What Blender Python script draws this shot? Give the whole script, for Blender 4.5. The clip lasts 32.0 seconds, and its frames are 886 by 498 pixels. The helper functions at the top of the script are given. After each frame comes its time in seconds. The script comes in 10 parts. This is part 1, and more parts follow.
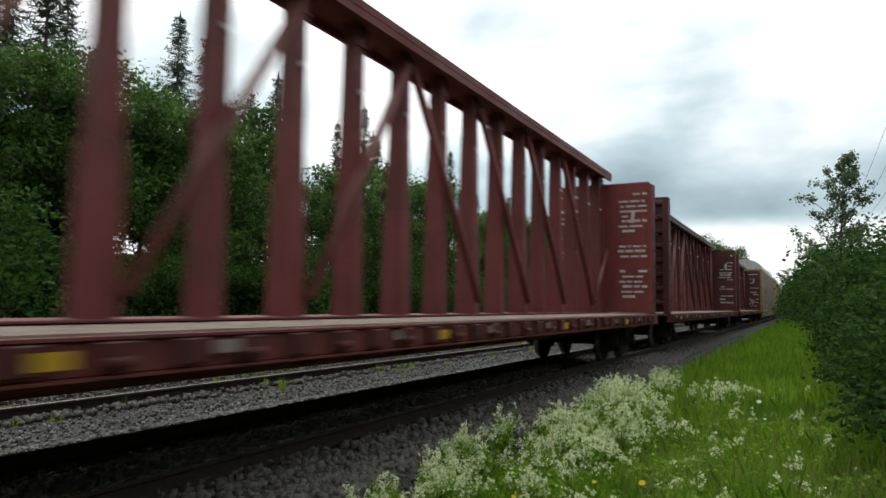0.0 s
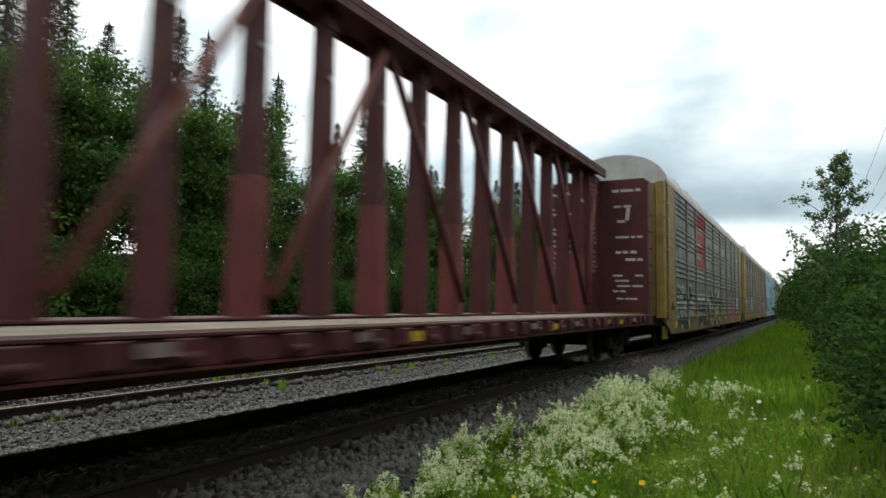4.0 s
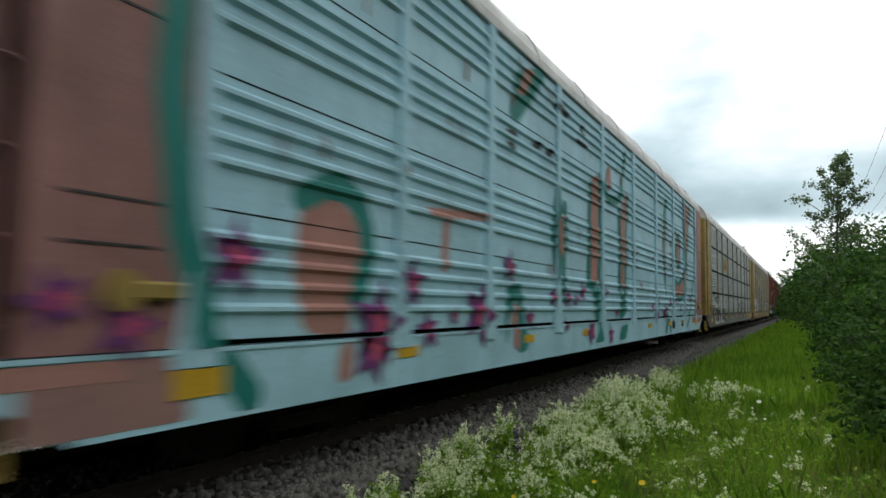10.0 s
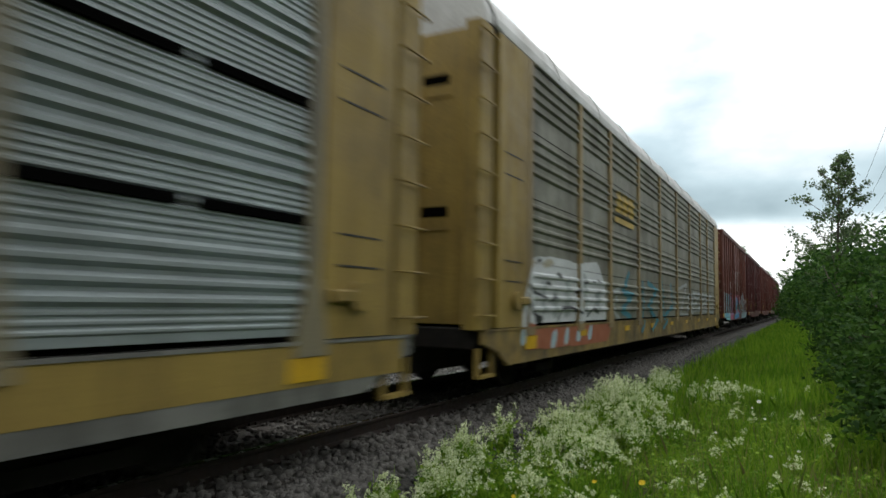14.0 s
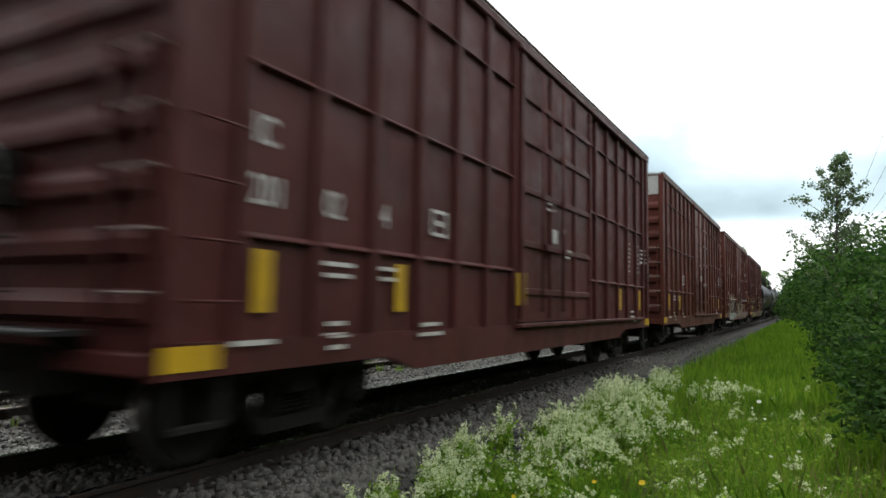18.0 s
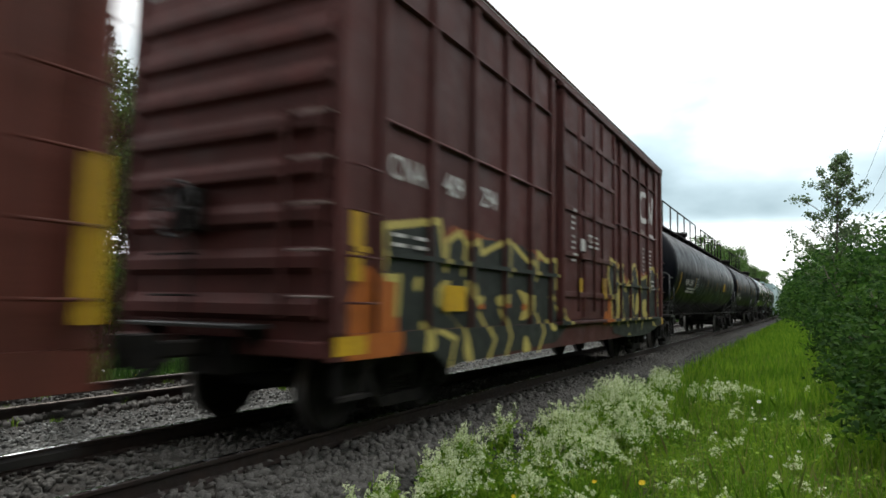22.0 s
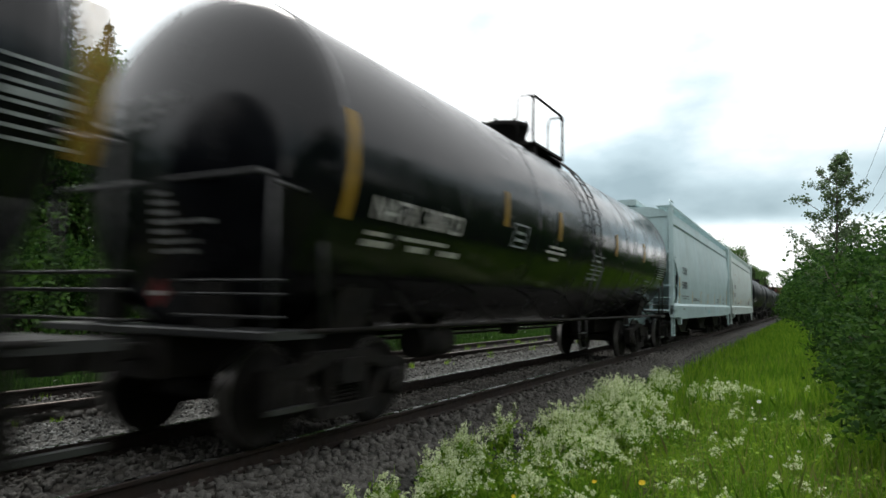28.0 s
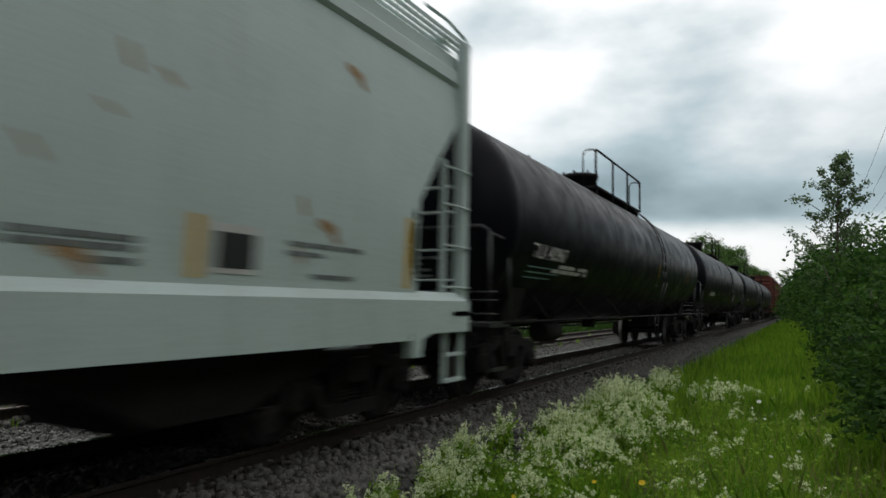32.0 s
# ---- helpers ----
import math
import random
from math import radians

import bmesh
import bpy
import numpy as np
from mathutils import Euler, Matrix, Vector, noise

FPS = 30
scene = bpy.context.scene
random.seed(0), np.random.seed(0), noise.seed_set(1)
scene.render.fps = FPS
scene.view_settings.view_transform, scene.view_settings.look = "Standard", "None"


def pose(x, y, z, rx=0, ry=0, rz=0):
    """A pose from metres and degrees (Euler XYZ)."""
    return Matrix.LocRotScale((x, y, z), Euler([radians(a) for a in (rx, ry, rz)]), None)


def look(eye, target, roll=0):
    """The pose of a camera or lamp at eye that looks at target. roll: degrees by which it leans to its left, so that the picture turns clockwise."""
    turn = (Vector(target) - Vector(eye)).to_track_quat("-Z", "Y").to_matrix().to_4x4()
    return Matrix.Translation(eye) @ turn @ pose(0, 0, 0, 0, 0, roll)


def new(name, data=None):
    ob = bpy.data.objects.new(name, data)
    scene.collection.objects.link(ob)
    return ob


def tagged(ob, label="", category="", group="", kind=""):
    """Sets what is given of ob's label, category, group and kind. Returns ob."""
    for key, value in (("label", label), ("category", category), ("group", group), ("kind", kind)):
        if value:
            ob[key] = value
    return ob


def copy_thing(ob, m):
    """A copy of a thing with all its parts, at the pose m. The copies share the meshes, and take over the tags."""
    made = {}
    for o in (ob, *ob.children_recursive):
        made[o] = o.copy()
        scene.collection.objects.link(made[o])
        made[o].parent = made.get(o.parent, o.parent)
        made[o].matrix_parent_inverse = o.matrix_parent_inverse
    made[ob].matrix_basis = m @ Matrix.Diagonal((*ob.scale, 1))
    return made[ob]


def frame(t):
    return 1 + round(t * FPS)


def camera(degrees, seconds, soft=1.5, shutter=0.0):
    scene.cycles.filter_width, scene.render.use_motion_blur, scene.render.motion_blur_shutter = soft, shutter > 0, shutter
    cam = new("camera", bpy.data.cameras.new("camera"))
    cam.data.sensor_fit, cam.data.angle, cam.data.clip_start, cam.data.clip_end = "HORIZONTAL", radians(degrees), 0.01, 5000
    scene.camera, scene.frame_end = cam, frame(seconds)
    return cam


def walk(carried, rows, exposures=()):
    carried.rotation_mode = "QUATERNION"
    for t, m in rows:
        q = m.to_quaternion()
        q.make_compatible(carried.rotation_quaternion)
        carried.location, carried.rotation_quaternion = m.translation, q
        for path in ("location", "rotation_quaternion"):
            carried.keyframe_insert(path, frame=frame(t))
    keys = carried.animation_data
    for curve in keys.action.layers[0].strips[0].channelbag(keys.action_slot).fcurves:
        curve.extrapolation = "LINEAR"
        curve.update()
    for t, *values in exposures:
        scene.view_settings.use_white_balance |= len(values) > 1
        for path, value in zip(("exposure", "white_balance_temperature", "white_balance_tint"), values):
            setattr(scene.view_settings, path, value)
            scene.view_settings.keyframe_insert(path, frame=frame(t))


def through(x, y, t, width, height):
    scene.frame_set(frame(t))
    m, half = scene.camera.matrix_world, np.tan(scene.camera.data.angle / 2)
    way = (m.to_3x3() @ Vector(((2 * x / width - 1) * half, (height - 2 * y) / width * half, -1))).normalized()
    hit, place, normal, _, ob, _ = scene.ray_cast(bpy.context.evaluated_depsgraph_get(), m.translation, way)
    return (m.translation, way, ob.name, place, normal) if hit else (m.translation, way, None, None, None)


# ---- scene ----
# ---------------------------------------------------------------- plan
# z = 0 is the top of the rails; the line runs along +y; the train comes towards -y.
NEAR_RAIL = -4.33
XC = NEAR_RAIL - 0.7525          # middle of the main track
SIDE_XC = -9.62                  # middle of the siding
SPEED = 12.5
EYE = Vector((0.0, 0.0, 1.32))
YAW, PITCH, LEAN = radians(28.72), radians(4.63), 1.0

cam = camera(67.7, 32.0, soft=1.6, shutter=0.5)
aim = EYE + Vector((-math.sin(YAW) * math.cos(PITCH), math.cos(YAW) * math.cos(PITCH), math.sin(PITCH))) * 10
walk(cam, [(0.0, look(EYE, aim, LEAN)), (32.0, look(EYE, aim, LEAN))],
     exposures=[(0.0, 0.0), (3.0, 0.05), (6.0, 0.2), (13.0, 0.2), (17.0, 0.45), (18.0, 0.6), (19.0, 1.0), (20.0, 0.95), (21.0, 0.65), (22.0, 0.5), (25.0, 0.2), (28.0, 0.25), (29.0, 0.1), (30.0, -0.35), (32.0, -0.35)])

# ---------------------------------------------------------------- overcast daylight
SUN_EL, SUN_ROT = radians(56), radians(-48)
world = bpy.data.worlds.new("overcast_sky")
scene.world = world
world.use_nodes = True


def overcast(nt):
    n, l = nt.nodes, nt.links
    n.clear()
    out = n.new("ShaderNodeOutputWorld")
    sky = n.new("ShaderNodeTexSky")
    sky.sky_type, sky.sun_disc = "NISHITA", False
    sky.sun_elevation, sky.sun_rotation = SUN_EL, SUN_ROT
    sky.air_density, sky.dust_density = 1.0, 2.0
    bg_sky = n.new("ShaderNodeBackground")
    bg_sky.inputs["Strength"].default_value = 0.10
    l.new(sky.outputs["Color"], bg_sky.inputs["Color"])
    co = n.new("ShaderNodeTexCoord")
    mp = n.new("ShaderNodeMapping")
    mp.inputs["Scale"].default_value = (1.0, 1.0, 2.1)
    mp.inputs["Location"].default_value = (0.9, 0.4, 0.2)
    l.new(co.outputs["Generated"], mp.inputs["Vector"])
    big = n.new("ShaderNodeTexNoise")
    big.inputs["Scale"].default_value, big.inputs["Detail"].default_value = 3.6, 7.0
    big.inputs["Roughness"].default_value = 0.48
    l.new(mp.outputs["Vector"], big.inputs["Vector"])
    # white overhead and along the horizon, a heavier blue-grey bank in between
    sep = n.new("ShaderNodeSeparateXYZ")
    l.new(co.outputs["Generated"], sep.inputs["Vector"])
    bank = n.new("ShaderNodeFloatCurve")
    c = bank.mapping.curves[0]
    c.points[0].location, c.points[1].location = (0.0, 0.47), (1.0, 0.72)
    for p in ((0.045, 0.50), (0.095, 0.47), (0.12, 0.30), (0.145, 0.12), (0.19, 0.16), (0.25, 0.27), (0.33, 0.37), (0.5, 0.58)):
        c.points.new(*p)
    bank.mapping.update()
    l.new(sep.outputs["Z"], bank.inputs["Value"])
    add = n.new("ShaderNodeMath")
    add.operation = "MULTIPLY_ADD"
    add.inputs[1].default_value = 1.05
    l.new(big.outputs["Fac"], add.inputs[0])
    l.new(bank.outputs["Value"], add.inputs[2])
    ramp = n.new("ShaderNodeValToRGB")
    e = ramp.color_ramp.elements
    e[0].position, e[0].color = 0.48, (0.29, 0.39, 0.43, 1)
    e[1].position, e[1].color = 0.95, (1.22, 1.24, 1.24, 1)
    mid = ramp.color_ramp.elements.new(0.68)
    mid.color = (0.52, 0.65, 0.70, 1)
    pale = ramp.color_ramp.elements.new(0.82)
    pale.color = (0.86, 0.94, 0.96, 1)
    l.new(add.outputs["Value"], ramp.inputs["Fac"])
    # the cloud is brightest round the hidden sun and duller away from it
    toward = n.new("ShaderNodeVectorMath")
    toward.operation = "DOT_PRODUCT"
    toward.inputs[1].default_value = (math.cos(SUN_EL) * math.sin(SUN_ROT), math.cos(SUN_EL) * math.cos(SUN_ROT), math.sin(SUN_EL))
    l.new(co.outputs["Generated"], toward.inputs[0])
    glow = n.new("ShaderNodeMapRange")
    glow.interpolation_type = "SMOOTHSTEP"
    for k, v in (("From Min", -0.5), ("From Max", 1.0), ("To Min", 0.72), ("To Max", 1.22)):
        glow.inputs[k].default_value = v
    l.new(toward.outputs["Value"], glow.inputs["Value"])
    bg_cloud = n.new("ShaderNodeBackground")
    l.new(glow.outputs["Result"], bg_cloud.inputs["Strength"])
    l.new(ramp.outputs["Color"], bg_cloud.inputs["Color"])
    mix = n.new("ShaderNodeMixShader")
    mix.inputs["Fac"].default_value = 0.9
    l.new(bg_sky.outputs["Background"], mix.inputs[1])
    l.new(bg_cloud.outputs["Background"], mix.inputs[2])
    l.new(mix.outputs["Shader"], out.inputs["Surface"])


overcast(world.node_tree)
sun = new("sun", bpy.data.lights.new("sun", "SUN"))
sun.data.energy, sun.data.angle, sun.data.color = 1.3, radians(24), (1.0, 0.97, 0.92)
sun.matrix_world = look((0, 0, 50), (-50 * math.cos(SUN_EL) * math.sin(SUN_ROT), -50 * math.cos(SUN_EL) * math.cos(SUN_ROT), 50 - 50 * math.sin(SUN_EL)))

# ---------------------------------------------------------------- materials
def surface(name, base, dirt, rough=0.6, amount=0.5, scale=1.2, streak=0.0, grain=40.0, bump=0.15, metal=0.0, vary=0.12, random_tint=0.0, gloss=0.3, island=0.0):
    """Painted or raw surface: base colour, stains at a large scale, runs down the side, fine grain and relief."""
    m = bpy.data.materials.new(name)
    m.use_nodes = True
    n, l = m.node_tree.nodes, m.node_tree.links
    bsdf = n["Principled BSDF"]
    co = n.new("ShaderNodeTexCoord")
    info = n.new("ShaderNodeObjectInfo")
    shift = n.new("ShaderNodeVectorMath")
    shift.operation = "ADD"
    far = n.new("ShaderNodeMath")
    far.operation, far.inputs[1].default_value = "MULTIPLY", 37.0
    l.new(info.outputs["Random"], far.inputs[0])
    l.new(co.outputs["Object"], shift.inputs[0])
    l.new(far.outputs[0], shift.inputs[1])

    def noisy(s, detail, stretch=(1, 1, 1)):
        mp = n.new("ShaderNodeMapping")
        mp.inputs["Scale"].default_value = stretch
        l.new(shift.outputs[0], mp.inputs["Vector"])
        t = n.new("ShaderNodeTexNoise")
        t.inputs["Scale"].default_value, t.inputs["Detail"].default_value = s, detail
        t.inputs["Roughness"].default_value = 0.62
        l.new(mp.outputs["Vector"], t.inputs["Vector"])
        return t.outputs["Fac"]

    def span(value, lo, hi, a, b):
        r = n.new("ShaderNodeMapRange")
        for k, v in (("From Min", lo), ("From Max", hi), ("To Min", a), ("To Max", b)):
            r.inputs[k].default_value = v
        l.new(value, r.inputs["Value"])
        return r.outputs["Result"]

    def blend(fac, a, b, how="MIX"):
        x = n.new("ShaderNodeMix")
        x.data_type, x.blend_type = "RGBA", how
        if isinstance(fac, float):
            x.inputs["Factor"].default_value = fac
        else:
            l.new(fac, x.inputs["Factor"])
        for sock, v in ((x.inputs[6], a), (x.inputs[7], b)):
            if isinstance(v, tuple):
                sock.default_value = (*v, 1)
            else:
                l.new(v, sock)
        return x.outputs[2]

    col = blend(span(noisy(scale, 6), 0.42, 0.68, 0.0, amount), base, dirt)
    if streak:
        col = blend(span(noisy(1.0, 4, (5.0, 5.0, 0.22)), 0.45, 0.72, 0.0, streak), col, dirt)
    fine = noisy(grain, 4)
    col = blend(1.0, col, span(fine, 0.25, 0.75, 1 - vary * 2, 1 + vary), "MULTIPLY")
    if island:
        geo = n.new("ShaderNodeNewGeometry")
        col = blend(1.0, col, span(geo.outputs["Random Per Island"], 0, 1, 1 - island, 1 + island), "MULTIPLY")
    if random_tint:
        col = blend(1.0, col, span(info.outputs["Random"], 0, 1, 1 - random_tint, 1 + random_tint), "MULTIPLY")
    l.new(col, bsdf.inputs["Base Color"])
    l.new(span(noisy(scale * 3, 3), 0.3, 0.7, max(rough - 0.12, 0.05), min(rough + 0.15, 1.0)), bsdf.inputs["Roughness"])
    bsdf.inputs["Metallic"].default_value = metal
    bsdf.inputs["Specular IOR Level"].default_value = gloss
    if bump:
        b = n.new("ShaderNodeBump")
        b.inputs["Strength"].default_value, b.inputs["Distance"].default_value = bump, 0.02
        l.new(fine, b.inputs["Height"])
        l.new(b.outputs["Normal"], bsdf.inputs["Normal"])
    return m


def leafy(name, a, b, rough=0.6, through=0.35, scale=0.6):
    """Foliage: two greens by piece and by place, and some light through the blade."""
    m = bpy.data.materials.new(name)
    m.use_nodes = True
    n, l = m.node_tree.nodes, m.node_tree.links
    bsdf, out = n["Principled BSDF"], n["Material Output"]
    geo = n.new("ShaderNodeNewGeometry")
    co = n.new("ShaderNodeTexCoord")
    t = n.new("ShaderNodeTexNoise")
    t.inputs["Scale"].default_value, t.inputs["Detail"].default_value = scale, 3
    l.new(co.outputs["Object"], t.inputs["Vector"])
    add = n.new("ShaderNodeMath")
    add.operation = "ADD"
    half = n.new("ShaderNodeMath")
    half.operation, half.inputs[1].default_value = "MULTIPLY_ADD", 0.7
    half.inputs[2].default_value = -0.35
    l.new(geo.outputs["Random Per Island"], half.inputs[0])
    l.new(t.outputs["Fac"], add.inputs[0])
    l.new(half.outputs[0], add.inputs[1])
    ramp = n.new("ShaderNodeValToRGB")
    ramp.color_ramp.elements[0].position, ramp.color_ramp.elements[0].color = 0.25, (*a, 1)
    ramp.color_ramp.elements[1].position, ramp.color_ramp.elements[1].color = 0.75, (*b, 1)
    l.new(add.outputs[0], ramp.inputs["Fac"])
    l.new(ramp.outputs["Color"], bsdf.inputs["Base Color"])
    bsdf.inputs["Roughness"].default_value = rough
    bsdf.inputs["Specular IOR Level"].default_value = 0.18
    tr = n.new("ShaderNodeBsdfTranslucent")
    l.new(ramp.outputs["Color"], tr.inputs["Color"])
    mix = n.new("ShaderNodeMixShader")
    mix.inputs["Fac"].default_value = through
    l.new(bsdf.outputs[0], mix.inputs[1])
    l.new(tr.outputs[0], mix.inputs[2])
    l.new(mix.outputs[0], out.inputs["Surface"])
    return m


# brighter copy of the flatcar red, for the bulkhead face that is lit
M_RED = surface("lit_red_oxide_paint", (0.250, 0.055, 0.048), (0.110, 0.034, 0.030), 0.6, 0.6, 0.9, 0.5)
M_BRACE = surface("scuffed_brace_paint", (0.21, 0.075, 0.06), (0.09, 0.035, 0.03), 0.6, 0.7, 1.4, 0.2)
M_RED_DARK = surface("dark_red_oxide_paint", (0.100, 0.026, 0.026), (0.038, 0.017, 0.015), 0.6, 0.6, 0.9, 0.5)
# first car's red; also the painted-in lit faces of the post stiffeners
M_RED_MID = surface("mid_red_oxide_paint", (0.185, 0.046, 0.043), (0.080, 0.028, 0.025), 0.6, 0.6, 0.9, 0.5)
M_DECK = surface("worn_wood_deck", (0.30, 0.25, 0.20), (0.14, 0.11, 0.09), 0.85, 0.7, 3.0)
M_STEEL = surface("dirty_running_gear", (0.014, 0.0135, 0.013), (0.026, 0.022, 0.019), 0.8, 0.7, 3.0, 0, 30, 0.3, gloss=0.15)
M_TREAD = surface("bright_wheel_steel", (0.26, 0.25, 0.24), (0.08, 0.07, 0.06), 0.35, 0.6, 4.0, 0, 30, 0.05, 0.8)
M_WHITE = surface("white_stencil_paint", (0.62, 0.62, 0.60), (0.30, 0.25, 0.22), 0.6, 0.5, 3.0, 0.3)
M_FADED = surface("faded_stencil_paint", (0.30, 0.25, 0.23), (0.10, 0.05, 0.045), 0.6, 0.8, 5.0, 0.4)
M_FADED_WHITE = surface("grimy_white_stencil_paint", (0.26, 0.27, 0.27), (0.10, 0.10, 0.10), 0.6, 0.6, 4.0, 0.3)
M_BLACKPAINT = surface("black_stencil_paint", (0.03, 0.03, 0.03), (0.08, 0.08, 0.08), 0.6, 0.4, 3.0)
M_FADED_BLACK = surface("worn_black_stencil_paint", (0.12, 0.13, 0.125), (0.26, 0.30, 0.29), 0.6, 0.7, 6.0)
M_REFLECT = surface("yellow_reflector", (0.62, 0.38, 0.02), (0.40, 0.24, 0.03), 0.4, 0.5, 3.0, 0.3)
M_GREY = surface("weathered_galvanized_panel", (0.21, 0.24, 0.238), (0.078, 0.080, 0.073), 0.5, 0.75, 0.8, 0.55, 30, 0.08, 0.35)
M_GREY_BROWN = surface("grimy_galvanized_panel", (0.255, 0.262, 0.212), (0.105, 0.098, 0.074), 0.6, 0.75, 0.8, 0.6, 30, 0.08, 0.25)
M_GREY_CLEAN = surface("clean_galvanized_panel", (0.36, 0.42, 0.425), (0.23, 0.255, 0.25), 0.45, 0.7, 0.7, 0.5, 30, 0.08, 0.4)
M_BLUE = surface("sprayed_light_blue_paint", (0.38, 0.64, 0.74), (0.24, 0.41, 0.47), 0.55, 0.6, 1.0, 0.45, 30, 0.08)
M_TAN = surface("faded_yellow_paint", (0.320, 0.228, 0.058), (0.14, 0.097, 0.034), 0.55, 0.7, 1.1, 0.6)
M_POST = surface("weathered_tan_post", (0.300, 0.225, 0.105), (0.15, 0.125, 0.085), 0.6, 0.75, 0.9, 0.55)
M_POST_FADED = surface("faded_post_paint", (0.235, 0.205, 0.125), (0.13, 0.125, 0.105), 0.6, 0.8, 0.9, 0.5)
M_SILL_GREY = surface("streaked_grey_sill", (0.20, 0.205, 0.185), (0.055, 0.053, 0.048), 0.6, 0.8, 1.2, 0.8)
M_SILL_TAN = surface("grimy_yellow_sill", (0.290, 0.205, 0.060), (0.060, 0.050, 0.036), 0.65, 0.9, 1.5, 0.85)
M_SALMON_END = surface("sprayed_salmon_paint", (0.33, 0.165, 0.150), (0.17, 0.095, 0.08), 0.6, 0.7, 1.1, 0.6)
M_ROOF = surface("pale_roof_sheet", (0.52, 0.53, 0.51), (0.30, 0.29, 0.26), 0.5, 0.6, 0.8, 0.3, 30, 0.05, 0.2)
# near-black colour that stands in for the shade inside openings
M_SLOT_SHADE = surface("opening_shade_black", (0.003, 0.003, 0.003), (0.004, 0.004, 0.004), 1.0, 0.2, gloss=0.0)
M_MAROON = surface("rusty_maroon_boxcar_paint", (0.145, 0.040, 0.024), (0.060, 0.027, 0.018), 0.6, 0.7, 0.8, 0.7)
M_BROWN = surface("brown_boxcar_paint", (0.118, 0.033, 0.023), (0.054, 0.022, 0.016), 0.55, 0.65, 0.8, 0.6, gloss=0.2)
M_PURPLE = surface("faded_plum_boxcar_paint", (0.092, 0.024, 0.022), (0.045, 0.017, 0.015), 0.55, 0.65, 0.8, 0.55, gloss=0.2)
M_PLUM_GREY = surface("weathered_plum_boxcar_paint", (0.098, 0.032, 0.029), (0.048, 0.022, 0.020), 0.6, 0.65, 0.8, 0.6, gloss=0.2)
M_TANK = surface("black_tank_paint", (0.0036, 0.0041, 0.0072), (0.0072, 0.0078, 0.0105), 0.40, 0.6, 0.7, 0.5, 30, 0.006, gloss=0.10)
M_TANK_GLOSS = surface("glossy_black_tank_paint", (0.004, 0.005, 0.007), (0.010, 0.010, 0.010), 0.16, 0.3, 0.6, 0.2, 30, 0.003, gloss=0.36)
M_HOPPER = surface("pale_grey_hopper_paint", (0.45, 0.60, 0.615), (0.34, 0.45, 0.445), 0.5, 0.5, 0.7, 0.5, 40, 0.03)
M_HOPPER_W = surface("off_white_hopper_paint", (0.51, 0.605, 0.585), (0.40, 0.45, 0.41), 0.55, 0.45, 0.9, 0.35, 40, 0.03)
M_PLACARD = surface("red_placard", (0.15, 0.02, 0.02), (0.08, 0.02, 0.02), 0.5, 0.3)
M_SIGN_YELLOW = surface("faded_yellow_sign_paint", (0.50, 0.36, 0.07), (0.26, 0.20, 0.08), 0.6, 0.6, 2.0, 0.4)
M_REFLECT_DIRTY = surface("grimy_yellow_reflector", (0.40, 0.235, 0.020), (0.16, 0.10, 0.02), 0.5, 0.6, 3.0, 0.4)
M_RAILING = surface("worn_black_railing", (0.034, 0.035, 0.037), (0.016, 0.016, 0.016), 0.4, 0.5, 4.0, 0, 30, 0.05, gloss=0.5)
M_SIGN_RED = surface("faded_red_banner_paint", (0.34, 0.035, 0.045), (0.22, 0.03, 0.035), 0.6, 0.5, 1.0, 0.4)


def spray(name, c):
    return surface(name, c, tuple(v * 0.72 for v in c), 0.6, 0.5, 1.6, 0.3, 30, 0.05)


P_WHITE = spray("white_spray", (0.58, 0.62, 0.62))
P_SILVER = spray("silver_spray", (0.36, 0.40, 0.40))
P_BLACK = spray("black_spray", (0.018, 0.022, 0.024))
P_PINK = spray("pink_spray", (0.48, 0.08, 0.16))
P_SALMON = spray("salmon_spray", (0.40, 0.205, 0.170))
P_TEAL = spray("teal_spray", (0.012, 0.20, 0.175))
P_CYAN = spray("cyan_spray", (0.20, 0.52, 0.60))
P_BLUE = spray("blue_spray", (0.04, 0.10, 0.30))
P_PURPLE = spray("purple_spray", (0.15, 0.04, 0.17))
P_YELLOW = spray("pale_yellow_spray", (0.52, 0.43, 0.12))
P_ORANGE = spray("orange_spray", (0.42, 0.12, 0.02))
P_LBLUE = spray("pale_blue_spray", (0.36, 0.52, 0.58))
P_GREYBLUE = spray("grey_blue_spray", (0.20, 0.30, 0.33))
P_SMOKE = spray("thin_grey_spray", (0.030, 0.041, 0.042))
P_CREAM = spray("cream_spray", (0.42, 0.40, 0.30))
P_OLIVE = spray("dark_olive_spray", (0.022, 0.028, 0.024))
P_MINT = spray("pale_green_spray", (0.36, 0.42, 0.27))
P_TEALGREY = spray("dull_blue_green_spray", (0.15, 0.27, 0.30))
P_FADEPINK = spray("faded_pink_spray", (0.34, 0.21, 0.16))
P_LAVENDER = spray("lavender_spray", (0.34, 0.28, 0.44))
P_SKY = spray("sky_blue_spray", (0.05, 0.26, 0.52))
P_PALE = spray("thin_white_spray", (0.46, 0.51, 0.52))
P_BROWNSP = spray("red_brown_spray", (0.19, 0.085, 0.065))
P_RUSTSP = spray("rust_orange_spray", (0.33, 0.115, 0.06))
P_TEALBLUE = spray("petrol_blue_spray", (0.05, 0.22, 0.28))
P_TEALSP = spray("turquoise_spray", (0.02, 0.31, 0.36))
P_PLUM = spray("dark_plum_spray", (0.11, 0.03, 0.09))
P_STEELBLUE = spray("steel_blue_spray", (0.22, 0.34, 0.38))
